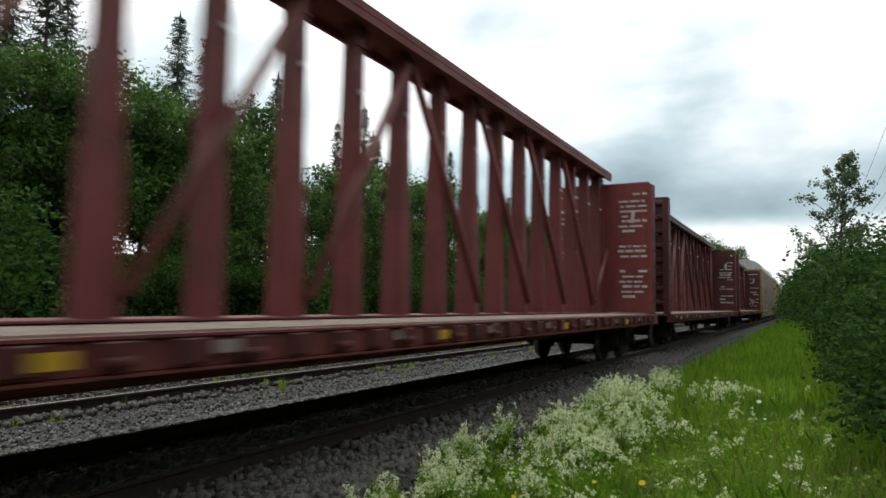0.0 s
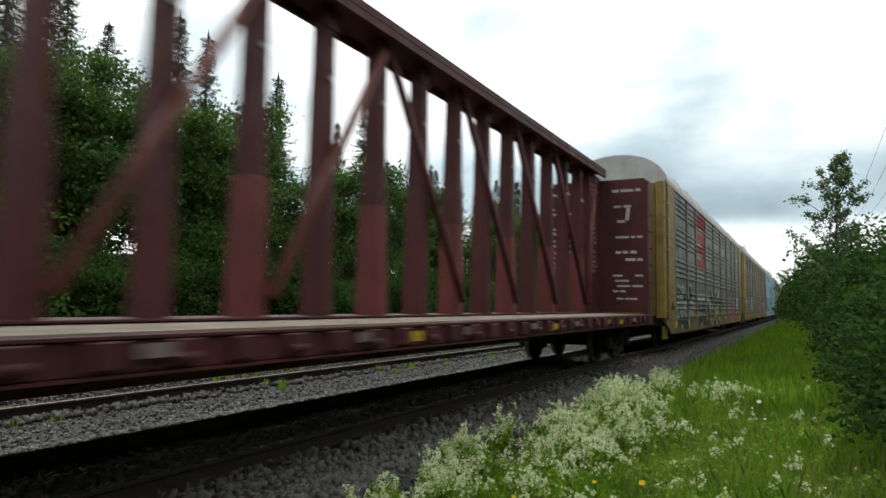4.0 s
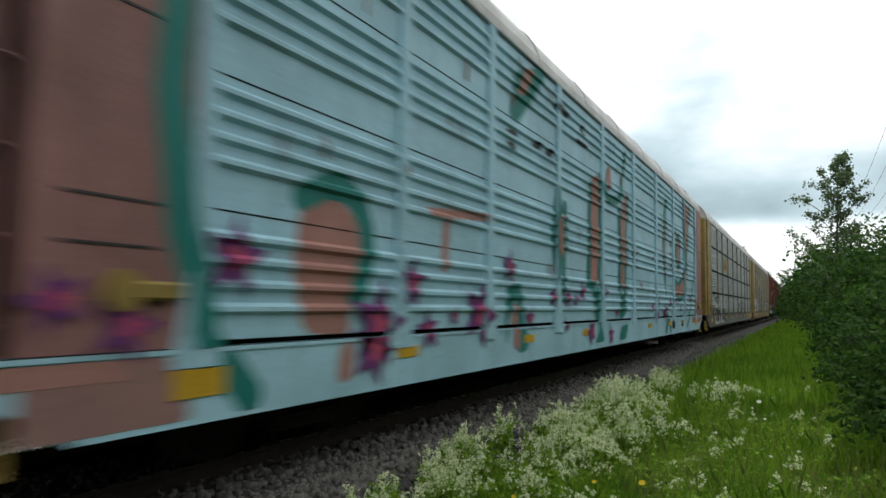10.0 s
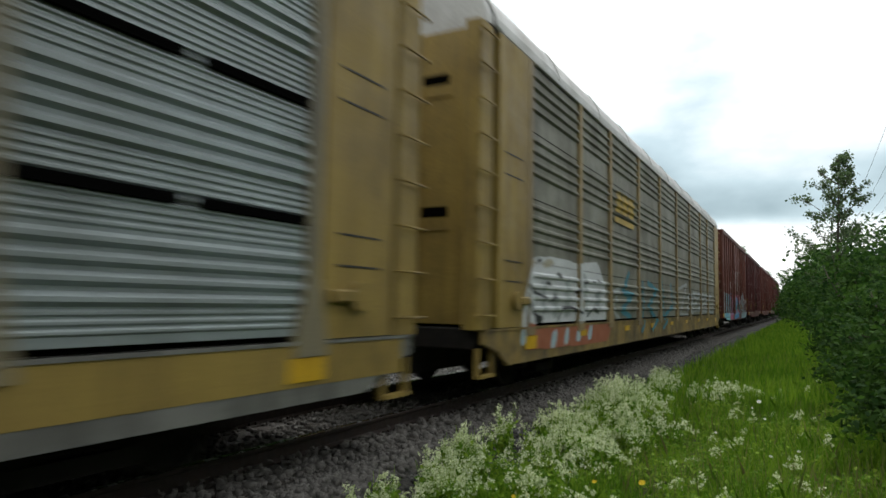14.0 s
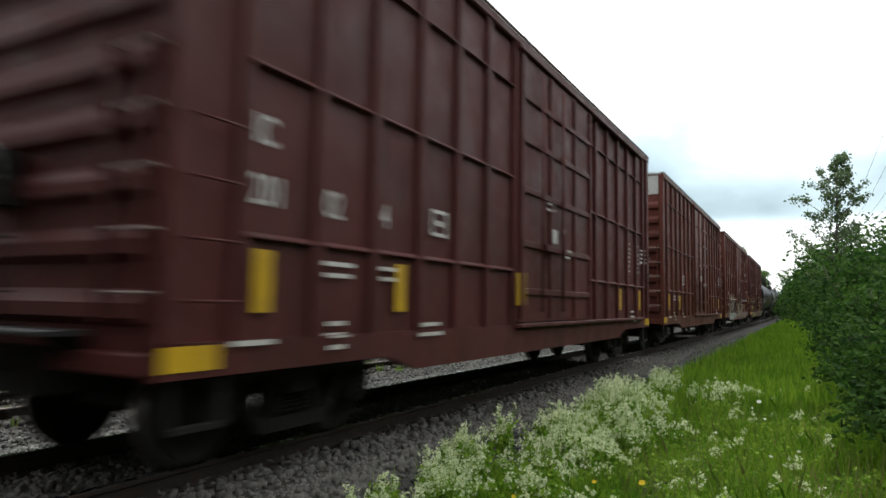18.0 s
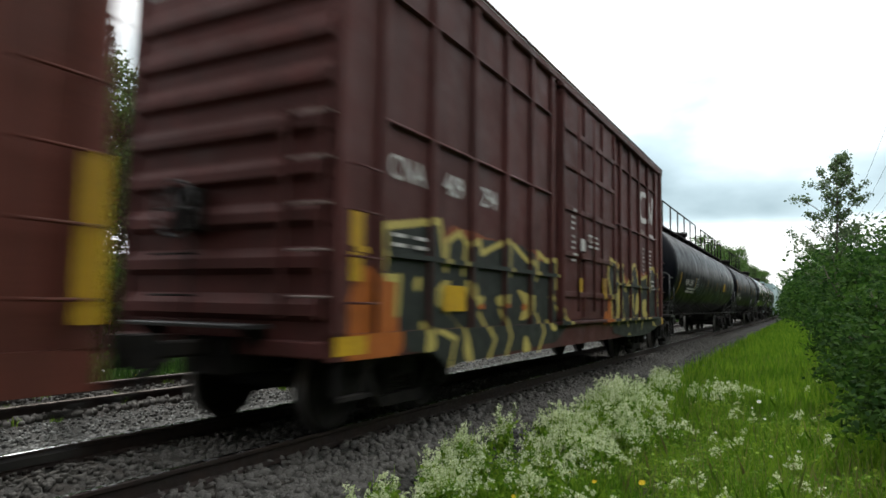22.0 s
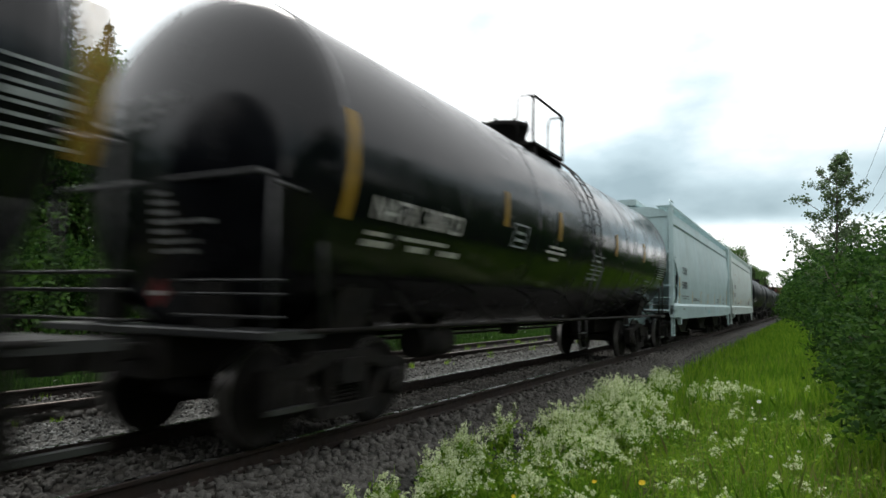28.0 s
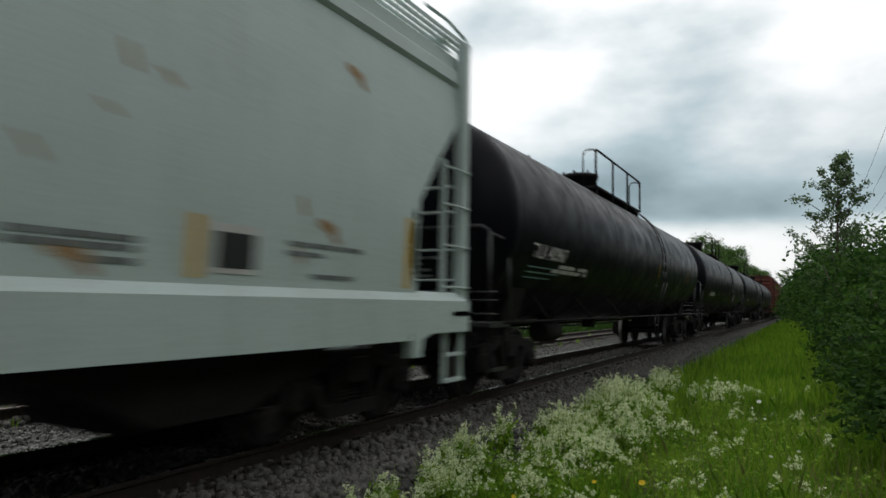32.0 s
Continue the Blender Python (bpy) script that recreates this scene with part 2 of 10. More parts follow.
P_SLATE = spray("slate_spray", (0.055, 0.075, 0.09))
P_GREYCREAM = spray("dirty_grey_spray", (0.27, 0.28, 0.255))
P_TANSP = spray("tan_spray", (0.26, 0.19, 0.12))
P_DUSTPINK = spray("dusty_pink_spray", (0.31, 0.18, 0.16))
P_DIMGREY = spray("worn_grey_spray", (0.120, 0.160, 0.165))
P_GLOW = spray("thin_orange_spray", (0.24, 0.065, 0.024))


# ---------------------------------------------------------------- mesh helpers
def part(name, bm, material, parent=None, label=""):
    me = bpy.data.meshes.new(name)
    bm.to_mesh(me)
    bm.free()
    me.materials.append(material)
    ob = new(name, me)
    ob.parent = parent
    if label:
        ob["label"] = label
    return ob


def sharing(name, me, parent, m=None, label=""):
    ob = new(name, me)
    ob.parent = parent
    if m is not None:
        ob.matrix_basis = m
    if label:
        ob["label"] = label
    return ob


def from_arrays(name, verts, faces, material, parent=None, smooth=False):
    me = bpy.data.meshes.new(name)
    me.from_pydata(verts, [], faces)
    me.materials.append(material)
    if smooth:
        me.polygons.foreach_set("use_smooth", [True] * len(me.polygons))
    ob = new(name, me)
    ob.parent = parent
    return ob


def quads(name, pts, material, parent=None, tri=False):
    """Many separate quads (or triangles): pts is (n, 4, 3) or (n, 3, 3)."""
    pts = np.asarray(pts, dtype=np.float32)
    k = pts.shape[1]
    me = bpy.data.meshes.new(name)
    me.vertices.add(len(pts) * k)
    me.vertices.foreach_set("co", pts.reshape(-1))
    me.loops.add(len(pts) * k)
    me.loops.foreach_set("vertex_index", np.arange(len(pts) * k, dtype=np.int32))
    me.polygons.add(len(pts))
    me.polygons.foreach_set("loop_start", np.arange(0, len(pts) * k, k, dtype=np.int32))
    me.update(calc_edges=True)
    me.materials.append(material)
    ob = new(name, me)
    ob.parent = parent
    return ob


def prism(bm, ring, y0, y1, axis="y"):
    """A solid with the outline ring [(a, b)] drawn out along an axis."""
    def at(a, b, s):
        return {"y": (a, s, b), "x": (s, a, b), "z": (a, b, s)}[axis]
    lo = [bm.verts.new(at(a, b, y0)) for a, b in ring]
    hi = [bm.verts.new(at(a, b, y1)) for a, b in ring]
    k = len(ring)
    bm.faces.new(lo)
    bm.faces.new(list(reversed(hi)))
    for i in range(k):
        bm.faces.new((lo[i], hi[i], hi[(i + 1) % k], lo[(i + 1) % k]))


def bx(bm, x0, x1, y0, y1, z0, z1, c=0.0):
    """A box with its long edges chamfered by c."""
    dx, dy, dz = x1 - x0, y1 - y0, z1 - z0

    def octo(a0, a1, b0, b1):
        k = min(c, (a1 - a0) * 0.3, (b1 - b0) * 0.3)
        if k <= 0:
            return [(a0, b0), (a1, b0), (a1, b1), (a0, b1)]
        return [(a0 + k, b0), (a1 - k, b0), (a1, b0 + k), (a1, b1 - k), (a1 - k, b1), (a0 + k, b1), (a0, b1 - k), (a0, b0 + k)]
    if dy >= dx and dy >= dz:
        prism(bm, octo(x0, x1, z0, z1), y0, y1, "y")
    elif dx >= dz:
        prism(bm, octo(y0, y1, z0, z1), x0, x1, "x")
    else:
        prism(bm, octo(x0, x1, y0, y1), z0, z1, "z")


def rod(bm, p, q, r, k=8, r2=None):
    p, q = Vector(p), Vector(q)
    d = (q - p).normalized()
    u = d.orthogonal().normalized()
    w = d.cross(u)
    r2 = r if r2 is None else r2
    a = [bm.verts.new(p + (u * math.cos(2 * math.pi * i / k) + w * math.sin(2 * math.pi * i / k)) * r) for i in range(k)]
    b = [bm.verts.new(q + (u * math.cos(2 * math.pi * i / k) + w * math.sin(2 * math.pi * i / k)) * r2) for i in range(k)]
    for i in range(k):
        f = bm.faces.new((a[i], a[(i + 1) % k], b[(i + 1) % k], b[i]))
        f.smooth = True
    bm.faces.new(list(reversed(a)))
    bm.faces.new(b)


def pipe(bm, pts, r, k=7):
    for p, q in zip(pts, pts[1:]):
        rod(bm, p, q, r, k)


def lathe(bm, rings, k, axis="x", smooth=True):
    """Rings [(along, radius)] turned about an axis."""
    loops = []
    for s, r in rings:
        row = []
        for i in range(k):
            a = 2 * math.pi * i / k
            c, d = r * math.cos(a), r * math.sin(a)
            row.append(bm.verts.new({"x": (s, c, d), "y": (c, s, d), "z": (c, d, s)}[axis]))
        loops.append(row)
    for a, b in zip(loops, loops[1:]):
        for i in range(k):
            f = bm.faces.new((a[i], a[(i + 1) % k], b[(i + 1) % k], b[i]))
            f.smooth = smooth
    bm.faces.new(list(reversed(loops[0])))
    bm.faces.new(loops[-1])
    bmesh.ops.recalc_face_normals(bm, faces=bm.faces[:])


def mesh_of(bm, name, material):
    me = bpy.data.meshes.new(name)
    bm.to_mesh(me)
    bm.free()
    me.materials.append(material)
    return me


# ---------------------------------------------------------------- paint that lies on a car's side
def stroke(pts, r):
    return [(p[0], p[1], q[0], q[1], r) for p, q in zip(pts, pts[1:])]


def spans_at(shapes, z):
    out = []
    for s in shapes:
        if len(s) == 5 and not isinstance(s[0], tuple):
            y0, z0, y1, z1, r = s
            if z < min(z0, z1) - r or z > max(z0, z1) + r:
                continue
            got = []
            for cy, cz in ((y0, z0), (y1, z1)):
                h = r * r - (z - cz) ** 2
                if h > 0:
                    got += [cy - math.sqrt(h), cy + math.sqrt(h)]
            dy, dz = y1 - y0, z1 - z0
            ln = math.hypot(dy, dz)
            if ln > 1e-6:
                ny, nz = -dz / ln * r, dy / ln * r
                quad = [(y0 + ny, z0 + nz), (y1 + ny, z1 + nz), (y1 - ny, z1 - nz), (y0 - ny, z0 - nz)]
                for (ay, az), (by, bz) in zip(quad, quad[1:] + quad[:1]):
                    if (az - z) * (bz - z) < 0:
                        got.append(ay + (by - ay) * (z - az) / (bz - az))
            if got:
                out.append((min(got), max(got)))
        else:
            cr = []
            for (ay, az), (by, bz) in zip(s, s[1:] + s[:1]):
                if (az - z) * (bz - z) < 0:
                    cr.append(ay + (by - ay) * (z - az) / (bz - az))
            cr.sort()
            out += list(zip(cr[::2], cr[1::2]))
    out.sort()
    joined = []
    for a, b in out:
        if joined and a <= joined[-1][1]:
            joined[-1][1] = max(joined[-1][1], b)
        else:
            joined.append([a, b])
    return joined


def paint(name, shapes, out_at, levels, breaks, material, parent, lift, label=""):
    """A coat of paint on the side of a car: shapes in (y, z), laid on the surface x = out_at(y, z)."""
    pts = []
    zmin = min(min(s[1], s[3]) - s[4] if len(s) == 5 and not isinstance(s[0], tuple) else min(p[1] for p in s) for s in shapes)
    zmax = max(max(s[1], s[3]) + s[4] if len(s) == 5 and not isinstance(s[0], tuple) else max(p[1] for p in s) for s in shapes)
    for z0, z1 in zip(levels, levels[1:]):
        if z1 < zmin or z0 > zmax:
            continue
        for a, b in spans_at(shapes, (z0 + z1) / 2):
            cuts = [a] + [c for c in breaks if a < c < b] + [b]
            for p, q in zip(cuts, cuts[1:]):
                m = (p + q) / 2
                u, v = out_at(m, z0 + 1e-5), out_at(m, z1 - 1e-5)
                if u is None or v is None:
                    continue
                u, v = u + lift, v + lift
                pts.append(((u, p, z0), (u, q, z0), (v, q, z1), (v, p, z1)))
    if not pts:
        return None
    ob = quads(name, pts, material, parent)
    if name in ("reflector", "notice", "sign", "banner", "name_board"):
        bm = bmesh.new()
        bm.from_mesh(ob.data)
        bmesh.ops.remove_doubles(bm, verts=bm.verts[:], dist=0.001)
        bm.to_mesh(ob.data)
        bm.free()
    if label:
        ob["label"] = label
    if name in ("stencil", "sill_stencil", "data_panel", "banner_lettering", "checker", "rust_spots", "shield_bars", "lettering", "graffiti", "graffiti_fill", "graffiti_shine", "scrawl", "framed_notice", "wear"):
        ob["kind"] = "stuff"
    return ob


GLYPH = ([(0, 0), (0, 1), (.8, .85), (.1, .55), (.9, .25), (0, 0)], [(.9, .9), (.2, 1), (0, .5), (.3, 0), (1, .15)],
         [(0, 1), (.9, 1), (.1, .5), (.8, .5), (0, 0), (1, 0)], [(0, 0), (.1, 1), (.9, .9), (.8, .5), (.1, .5), (1, 0)],
         [(.5, 1), (0, .6), (.2, 0), (.9, .1), (1, .7), (.5, 1)], [(0, 1), (.3, 0), (.6, .7), (.8, 0), (1, 1)],
         [(0, 0), (0, 1), (1, 0), (1, 1)], [(1, 1), (.1, .9), (.2, .55), (.9, .45), (.8, .05), (0, .1)],
         [(0, 1), (1, .95), (.5, .95), (.5, 0)], [(0, 0), (.5, 1), (1, 0), (.75, .4), (.2, .4)])


def burner(rng, y0, y1, z0, z1, count, r):
    """Fat, overlapping lettering that nobody can read: strokes in (y, z)."""
    out, w = [], (y1 - y0) / count
    for i in range(count):
        g = rng.choice(GLYPH)
        if rng.random() < 0.6:
            g = [(1 - p, q) for p, q in g]
        if rng.random() < 0.45:
            g = [(p, 1 - q) for p, q in g]
        a = y0 + w * i
        top = z1 - rng.uniform(0, 0.18) * (z1 - z0)
        low = z0 + rng.uniform(0, 0.15) * (z1 - z0)
        lean = rng.uniform(-0.12, 0.12)
        pts = [(a + w * (0.02 + 1.02 * p) + lean * (q - 0.5), low + (top - low) * q + rng.uniform(-0.04, 0.04)) for p, q in g]
        out += stroke(pts, r * rng.uniform(0.85, 1.2))
    return out


def soft(ring):
    """A closed outline with its corners rounded off."""
    for reach in (0.07, 0.025):
        out = []
        for a, b in zip(ring, ring[1:] + ring[:1]):
            f = min(0.30, reach / max(math.hypot(b[0] - a[0], b[1] - a[1]), 1e-6))
            out += [(a[0] + (b[0] - a[0]) * f, a[1] + (b[1] - a[1]) * f), (b[0] - (b[0] - a[0]) * f, b[1] - (b[1] - a[1]) * f)]
        ring = out
    return ring


def grown(shapes, d):
    return [(a, b, c, e, r + d) for a, b, c, e, r in shapes]


def star(cy, cz, r, turn=0.0):
    return [(cy + (r if i % 2 == 0 else r * 0.42) * math.sin(math.pi * i / 5 + turn), cz + (r if i % 2 == 0 else r * 0.42) * math.cos(math.pi * i / 5 + turn)) for i in range(10)]


def bars(y0, z0, w, h, rows, rng, fill=0.85):
    """Rows of small unreadable lettering, as bars."""
    out = []
    for i in range(rows):
        z = z0 - i * h * 1.7
        y = y0
        while y < y0 + w - 0.05:
            b = min(rng.uniform(0.12, 0.45), y0 + w - y)
            if rng.random() < fill:
                out.append([(y, z), (y + b, z), (y + b, z + h), (y, z + h)])
            y += b + h * 0.6
    return out


def box_shape(y0, y1, z0, z1):
    return [(y0, z0), (y1, z0), (y1, z1), (y0, z1)]


def lettering(name, words, size, x, y, z, material, parent, face="side", label="", squeeze=1.0):
    """Readable writing, flat on a car's side (face +x) or on its leading end (face -y)."""
    cu = bpy.data.curves.new(name, "FONT")
    cu.body, cu.size, cu.offset = words, size, size * 0.012
    tmp = bpy.data.objects.new(name, cu)
    me = bpy.data.meshes.new_from_object(tmp)
    bpy.data.objects.remove(tmp)
    me.materials.clear()
    me.materials.append(material)
    for v in me.vertices:
        a, b = v.co.x * squeeze, v.co.y
        v.co = (x, y + a, z + b) if face == "side" else (x + a, y, z + b)
    ob = new(name, me)
    ob.parent = parent
    if label:
        ob["label"] = label
    return ob

# ---------------------------------------------------------------- ground, ballast and track
M_GROUND = surface("mossy_soil", (0.050, 0.058, 0.022), (0.045, 0.036, 0.022), 0.95, 0.7, 0.7, 0, 25, 0.6, 0, 0.25)
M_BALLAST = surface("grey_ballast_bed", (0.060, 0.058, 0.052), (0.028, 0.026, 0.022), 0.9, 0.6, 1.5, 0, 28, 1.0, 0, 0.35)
M_STONE = surface("crushed_grey_stone", (0.145, 0.148, 0.140), (0.066, 0.061, 0.050), 0.9, 0.6, 6.0, 0, 60, 0.2, 0, 0.25, island=0.8)
# darker copy of the crushed stone: shade by the train put into colour
M_STONE_DARK = surface("shade_toned_track_stone", (0.125, 0.120, 0.110), (0.050, 0.046, 0.040), 0.9, 0.6, 6.0, 0, 60, 0.2, 0, 0.25)
M_TIE = surface("creosoted_oak_tie", (0.032, 0.027, 0.022), (0.060, 0.053, 0.046), 0.9, 0.6, 4.0, 0, 20, 0.7, 0, 0.25)
M_RAIL = surface("rusty_rail_steel", (0.022, 0.016, 0.014), (0.040, 0.024, 0.017), 0.7, 0.6, 5.0, 0, 30, 0.2)
M_RAILTOP = surface("polished_rail_head", (0.55, 0.56, 0.57), (0.40, 0.40, 0.40), 0.22, 0.4, 3.0, 0, 30, 0.02, 1.0)
M_RAILTOP_DULL = surface("dull_rail_head", (0.20, 0.17, 0.15), (0.12, 0.09, 0.07), 0.45, 0.5, 3.0, 0, 30, 0.05, 0.7)


def lie(x, y):
    """Height of the ground."""
    pts = [(-400, 30.0), (-120, 9.0), (-40, 1.6), (-22, 0.2), (-15, -0.35), (-12.4, -0.62), (-11.4, -0.42), (-10.9, -0.30), (-8.2, -0.30), (-7.4, -0.36), (-6.55, -0.20), (-3.55, -0.20), (-2.75, -0.52),
           (-1.5, -0.46), (0.0, -0.34), (1.5, -0.20), (4.0, 0.15), (10.0, 0.7), (40.0, 1.2), (400, 6.0)]
    z = float(np.interp(x, [p[0] for p in pts], [p[1] for p in pts]))
    if x > -2.4 or x < -11.6:
        z += 0.05 * noise.noise((x * 0.6, y * 0.6, 0)) + 0.02 * noise.noise((x * 2.3, y * 2.3, 5))
    return z


def build_ground():
    xs = [-400, -200, -120, -80, -55, -40, -30, -22, -18, -15, -13.5, -12.4, -11.9, -11.4, -10.9, -9.5, -8.2, -7.8, -7.4, -7.0, -6.55, -5.8, -4.3, -3.55, -3.15, -2.75, -2.4, -2.0, -1.5, -1.0, -0.5, 0, 0.5, 1, 1.5, 2.2, 3, 4, 6, 10, 20, 40, 120, 400]
    ys = [-400, -150, -60, -30, -15, -8, -4, -2] + [0.5 * i for i in range(0, 60)] + [30, 34, 38, 44, 50, 60, 75, 95, 120, 160, 220, 320, 500, 900]
    verts = [(x, y, lie(x, y)) for y in ys for x in xs]
    k = len(xs)
    faces = [(j * k + i, j * k + i + 1, (j + 1) * k + i + 1, (j + 1) * k + i) for j in range(len(ys) - 1) for i in range(k - 1)]
    g = from_arrays("ground", verts, faces, M_GROUND, None, True)
    tagged(g, "grassy soil beside the railway", "ground", kind="structure")
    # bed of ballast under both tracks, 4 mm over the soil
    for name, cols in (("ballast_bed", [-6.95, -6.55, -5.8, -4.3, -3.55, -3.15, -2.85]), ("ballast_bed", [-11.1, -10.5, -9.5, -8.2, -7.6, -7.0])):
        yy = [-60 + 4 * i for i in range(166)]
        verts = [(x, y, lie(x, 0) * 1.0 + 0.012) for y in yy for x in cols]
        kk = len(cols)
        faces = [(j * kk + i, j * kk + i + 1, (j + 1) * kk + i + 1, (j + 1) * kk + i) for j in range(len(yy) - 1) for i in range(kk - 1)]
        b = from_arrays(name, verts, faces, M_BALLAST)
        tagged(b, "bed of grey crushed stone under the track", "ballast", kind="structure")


build_ground()


def rail_profile(x):
    half = [(0.070, -0.172), (0.070, -0.160), (0.012, -0.140), (0.010, -0.050), (0.036, -0.036), (0.037, -0.010), (0.030, -0.002)]
    return [(x + a, b) for a, b in half] + [(x - a, b) for a, b in reversed(half)]


TIE_LO, TIE_HI = -1.30, 1.30


def tie_mesh():
    bm = bmesh.new()
    bx(bm, TIE_LO, TIE_HI, -0.115, 0.115, -0.35, -0.178, 0.015)
    for x in (-0.7525, 0.7525):
        bx(bm, x - 0.17, x + 0.17, -0.095, 0.095, -0.178, -0.165)
        for d in (-0.11, 0.11):
            for e in (-0.05, 0.05):
                bx(bm, x + d - 0.012, x + d + 0.012, e - 0.012, e + 0.012, -0.165, -0.135)
    return mesh_of(bm, "crosstie", M_TIE)


TIE = tie_mesh()


def track(name, xc, top, ya, yb, near0, near1, turn, head_mat, label, rng):
    root = new(name)
    root.matrix_basis = pose(xc, 0, top, 0, 0, turn)
    tagged(root, label, "railway track", kind="structure")
    for s in (-1, 1):
        bm = bmesh.new()
        prism(bm, rail_profile(s * 0.7525), ya, yb)
        bmesh.ops.recalc_face_normals(bm, faces=bm.faces[:])
        r = part("rail", bm, M_RAIL, root, "rusty steel rail with a worn bright head")
        bm = bmesh.new()
        x = s * 0.7525
        prism(bm, [(x - 0.029, -0.003), (x + 0.029, -0.003), (x + 0.022, 0.001), (x - 0.022, 0.001)], ya, yb)
        part("rail_head", bm, head_mat, r)
    y = near0
    while y < near1:
        sharing("crosstie", TIE, root, pose(rng.uniform(-0.03, 0.03), y, rng.uniform(-0.008, 0.004), 0, 0, rng.uniform(-1, 1)))
        y += 0.53
    bm = bmesh.new()
    for a, b in ((ya, near0 - 0.3), (near1, yb)):
        y = a
        while y < b:
            bx(bm, TIE_LO, TIE_HI, y - 0.11, y + 0.11, -0.35, -0.18)
            y += 0.53
    far = part("far_crossties", bm, M_TIE, root)
    far["kind"] = "stuff"


track("main_track", XC, 0.0, -60, 600, -1.0, 75.0, 0.0, M_RAILTOP, "main line track of heavy rails on dark wooden ties", random.Random(3))
track("siding_track", SIDE_XC, -0.10, -60, 600, 0.0, 70.0, 0.0, M_RAILTOP_DULL, "overgrown rusty siding track on sunken ties", random.Random(4))


def stones(name, spots, lo, hi, material, label, seed):
    """Loose broken stones: spots are (x, y, z) arrays."""
    rs = np.random.RandomState(seed)
    n = len(spots)
    cube = np.array([(-1, -1, -1), (1, -1, -1), (1, 1, -1), (-1, 1, -1), (-1, -1, 1), (1, -1, 1), (1, 1, 1), (-1, 1, 1)], float)
    size = rs.uniform(lo, hi, (n, 1, 1)) * 0.5
    v = cube[None] * size * rs.uniform(0.55, 1.25, (n, 8, 3)) * rs.uniform(0.7, 1.2, (n, 1, 3))
    a, b = rs.uniform(0, 6.28, n), rs.uniform(-0.9, 0.9, n)
    ca, sa, cb, sb = np.cos(a), np.sin(a), np.cos(b), np.sin(b)
    rot = np.zeros((n, 3, 3))
    rot[:, 0, 0], rot[:, 0, 1], rot[:, 1, 0], rot[:, 1, 1], rot[:, 2, 2] = ca, -sa, sa, ca, 1
    tilt = np.zeros((n, 3, 3))
    tilt[:, 0, 0], tilt[:, 1, 1], tilt[:, 1, 2], tilt[:, 2, 1], tilt[:, 2, 2] = 1, cb, -sb, sb, cb
    v = np.einsum("nij,nkj->nki", rot @ tilt, v) + spots[:, None, :]
    f = np.array([(0, 3, 2, 1), (4, 5, 6, 7), (0, 1, 5, 4), (1, 2, 6, 5), (2, 3, 7, 6), (3, 0, 4, 7)])
    idx = (f[None] + 8 * np.arange(n)[:, None, None]).reshape(-1)
    me = bpy.data.meshes.new(name)
    me.vertices.add(n * 8)
    me.vertices.foreach_set("co", v.astype(np.float32).reshape(-1))
    me.loops.add(len(idx))
    me.loops.foreach_set("vertex_index", idx.astype(np.int32))
    me.polygons.add(n * 6)
    me.polygons.foreach_set("loop_start", np.arange(0, n * 24, 4, dtype=np.int32))
    me.update(calc_edges=True)
    me.materials.append(material)
    ob = new(name, me)
    tagged(ob, label, "gravel", kind="stuff")
    return ob


def scatter(rs, n, x0, x1, y0, y1, power=2.0):
    """Spots on the ground, thickest near y0."""
    x = rs.uniform(x0, x1, n)
    y = y0 + (y1 - y0) * rs.uniform(0, 1, n) ** power
    return x, y


def stone_spots(seed, n, x0, x1, y0, y1, lift, power=1.8):
    rs = np.random.RandomState(seed)
    x, y = scatter(rs, n, x0, x1, y0, y1, power)
    z = np.array([lie(a, 0) for a in x]) + lift + rs.uniform(-0.012, 0.02, n)
    return np.stack([x, y, z], 1)


stones("ballast_stones", stone_spots(1, 12000, -3.36, -2.45, 2.0, 42.0, 0.01), 0.022, 0.075, M_STONE, "loose grey crushed stone on the ballast shoulder", 1)
# strip along the rail takes the darker stone to paint in its shade
stones("track_stones", stone_spots(6, 7000, -3.86, -3.30, 2.0, 42.0, 0.01), 0.025, 0.070, M_STONE_DARK, "stone beside the rail, its shade put into a darker colour", 6)
stones("ballast_stones", stone_spots(2, 20000, -8.45, -6.35, 1.5, 60.0, 0.01), 0.025, 0.072, M_STONE, "loose grey crushed stone between the two tracks", 2)
stones("track_stones", stone_spots(3, 8000, -6.35, -3.82, 1.5, 36.0, 0.015), 0.035, 0.075, M_STONE_DARK, "stone between the ties, coloured darker for the shade under the train", 3)
stones("siding_stones", stone_spots(4, 6000, -11.0, -8.45, 1.5, 45.0, 0.05), 0.03, 0.07, M_STONE_DARK, "dark stone between the siding rails", 4)

stones("ballast_stones", stone_spots(5, 4200, -3.82, -2.50, 2.2, -12.0, 0.01, 1.0), 0.022, 0.075, M_STONE, "loose grey crushed stone on the ballast shoulder", 5)

# ---------------------------------------------------------------- plants
L_GRASS = leafy("meadow_grass", (0.080, 0.205, 0.012), (0.250, 0.410, 0.035), 0.55, 0.5, 0.5)
L_GRASS_DRY = leafy("grass_with_dry_stalks", (0.15, 0.20, 0.05), (0.27, 0.26, 0.10), 0.6, 0.4, 0.5)
L_WEED = leafy("wildflower_leaves", (0.105, 0.235, 0.015), (0.280, 0.430, 0.045), 0.6, 0.45, 0.8)
L_WHITE = leafy("tiny_white_blossom", (0.50, 0.59, 0.30), (0.86, 0.90, 0.64), 0.7, 0.45, 2.0)
L_SHRUB = leafy("alder_leaves", (0.015, 0.048, 0.008), (0.056, 0.122, 0.019), 0.8, 0.45, 0.5)
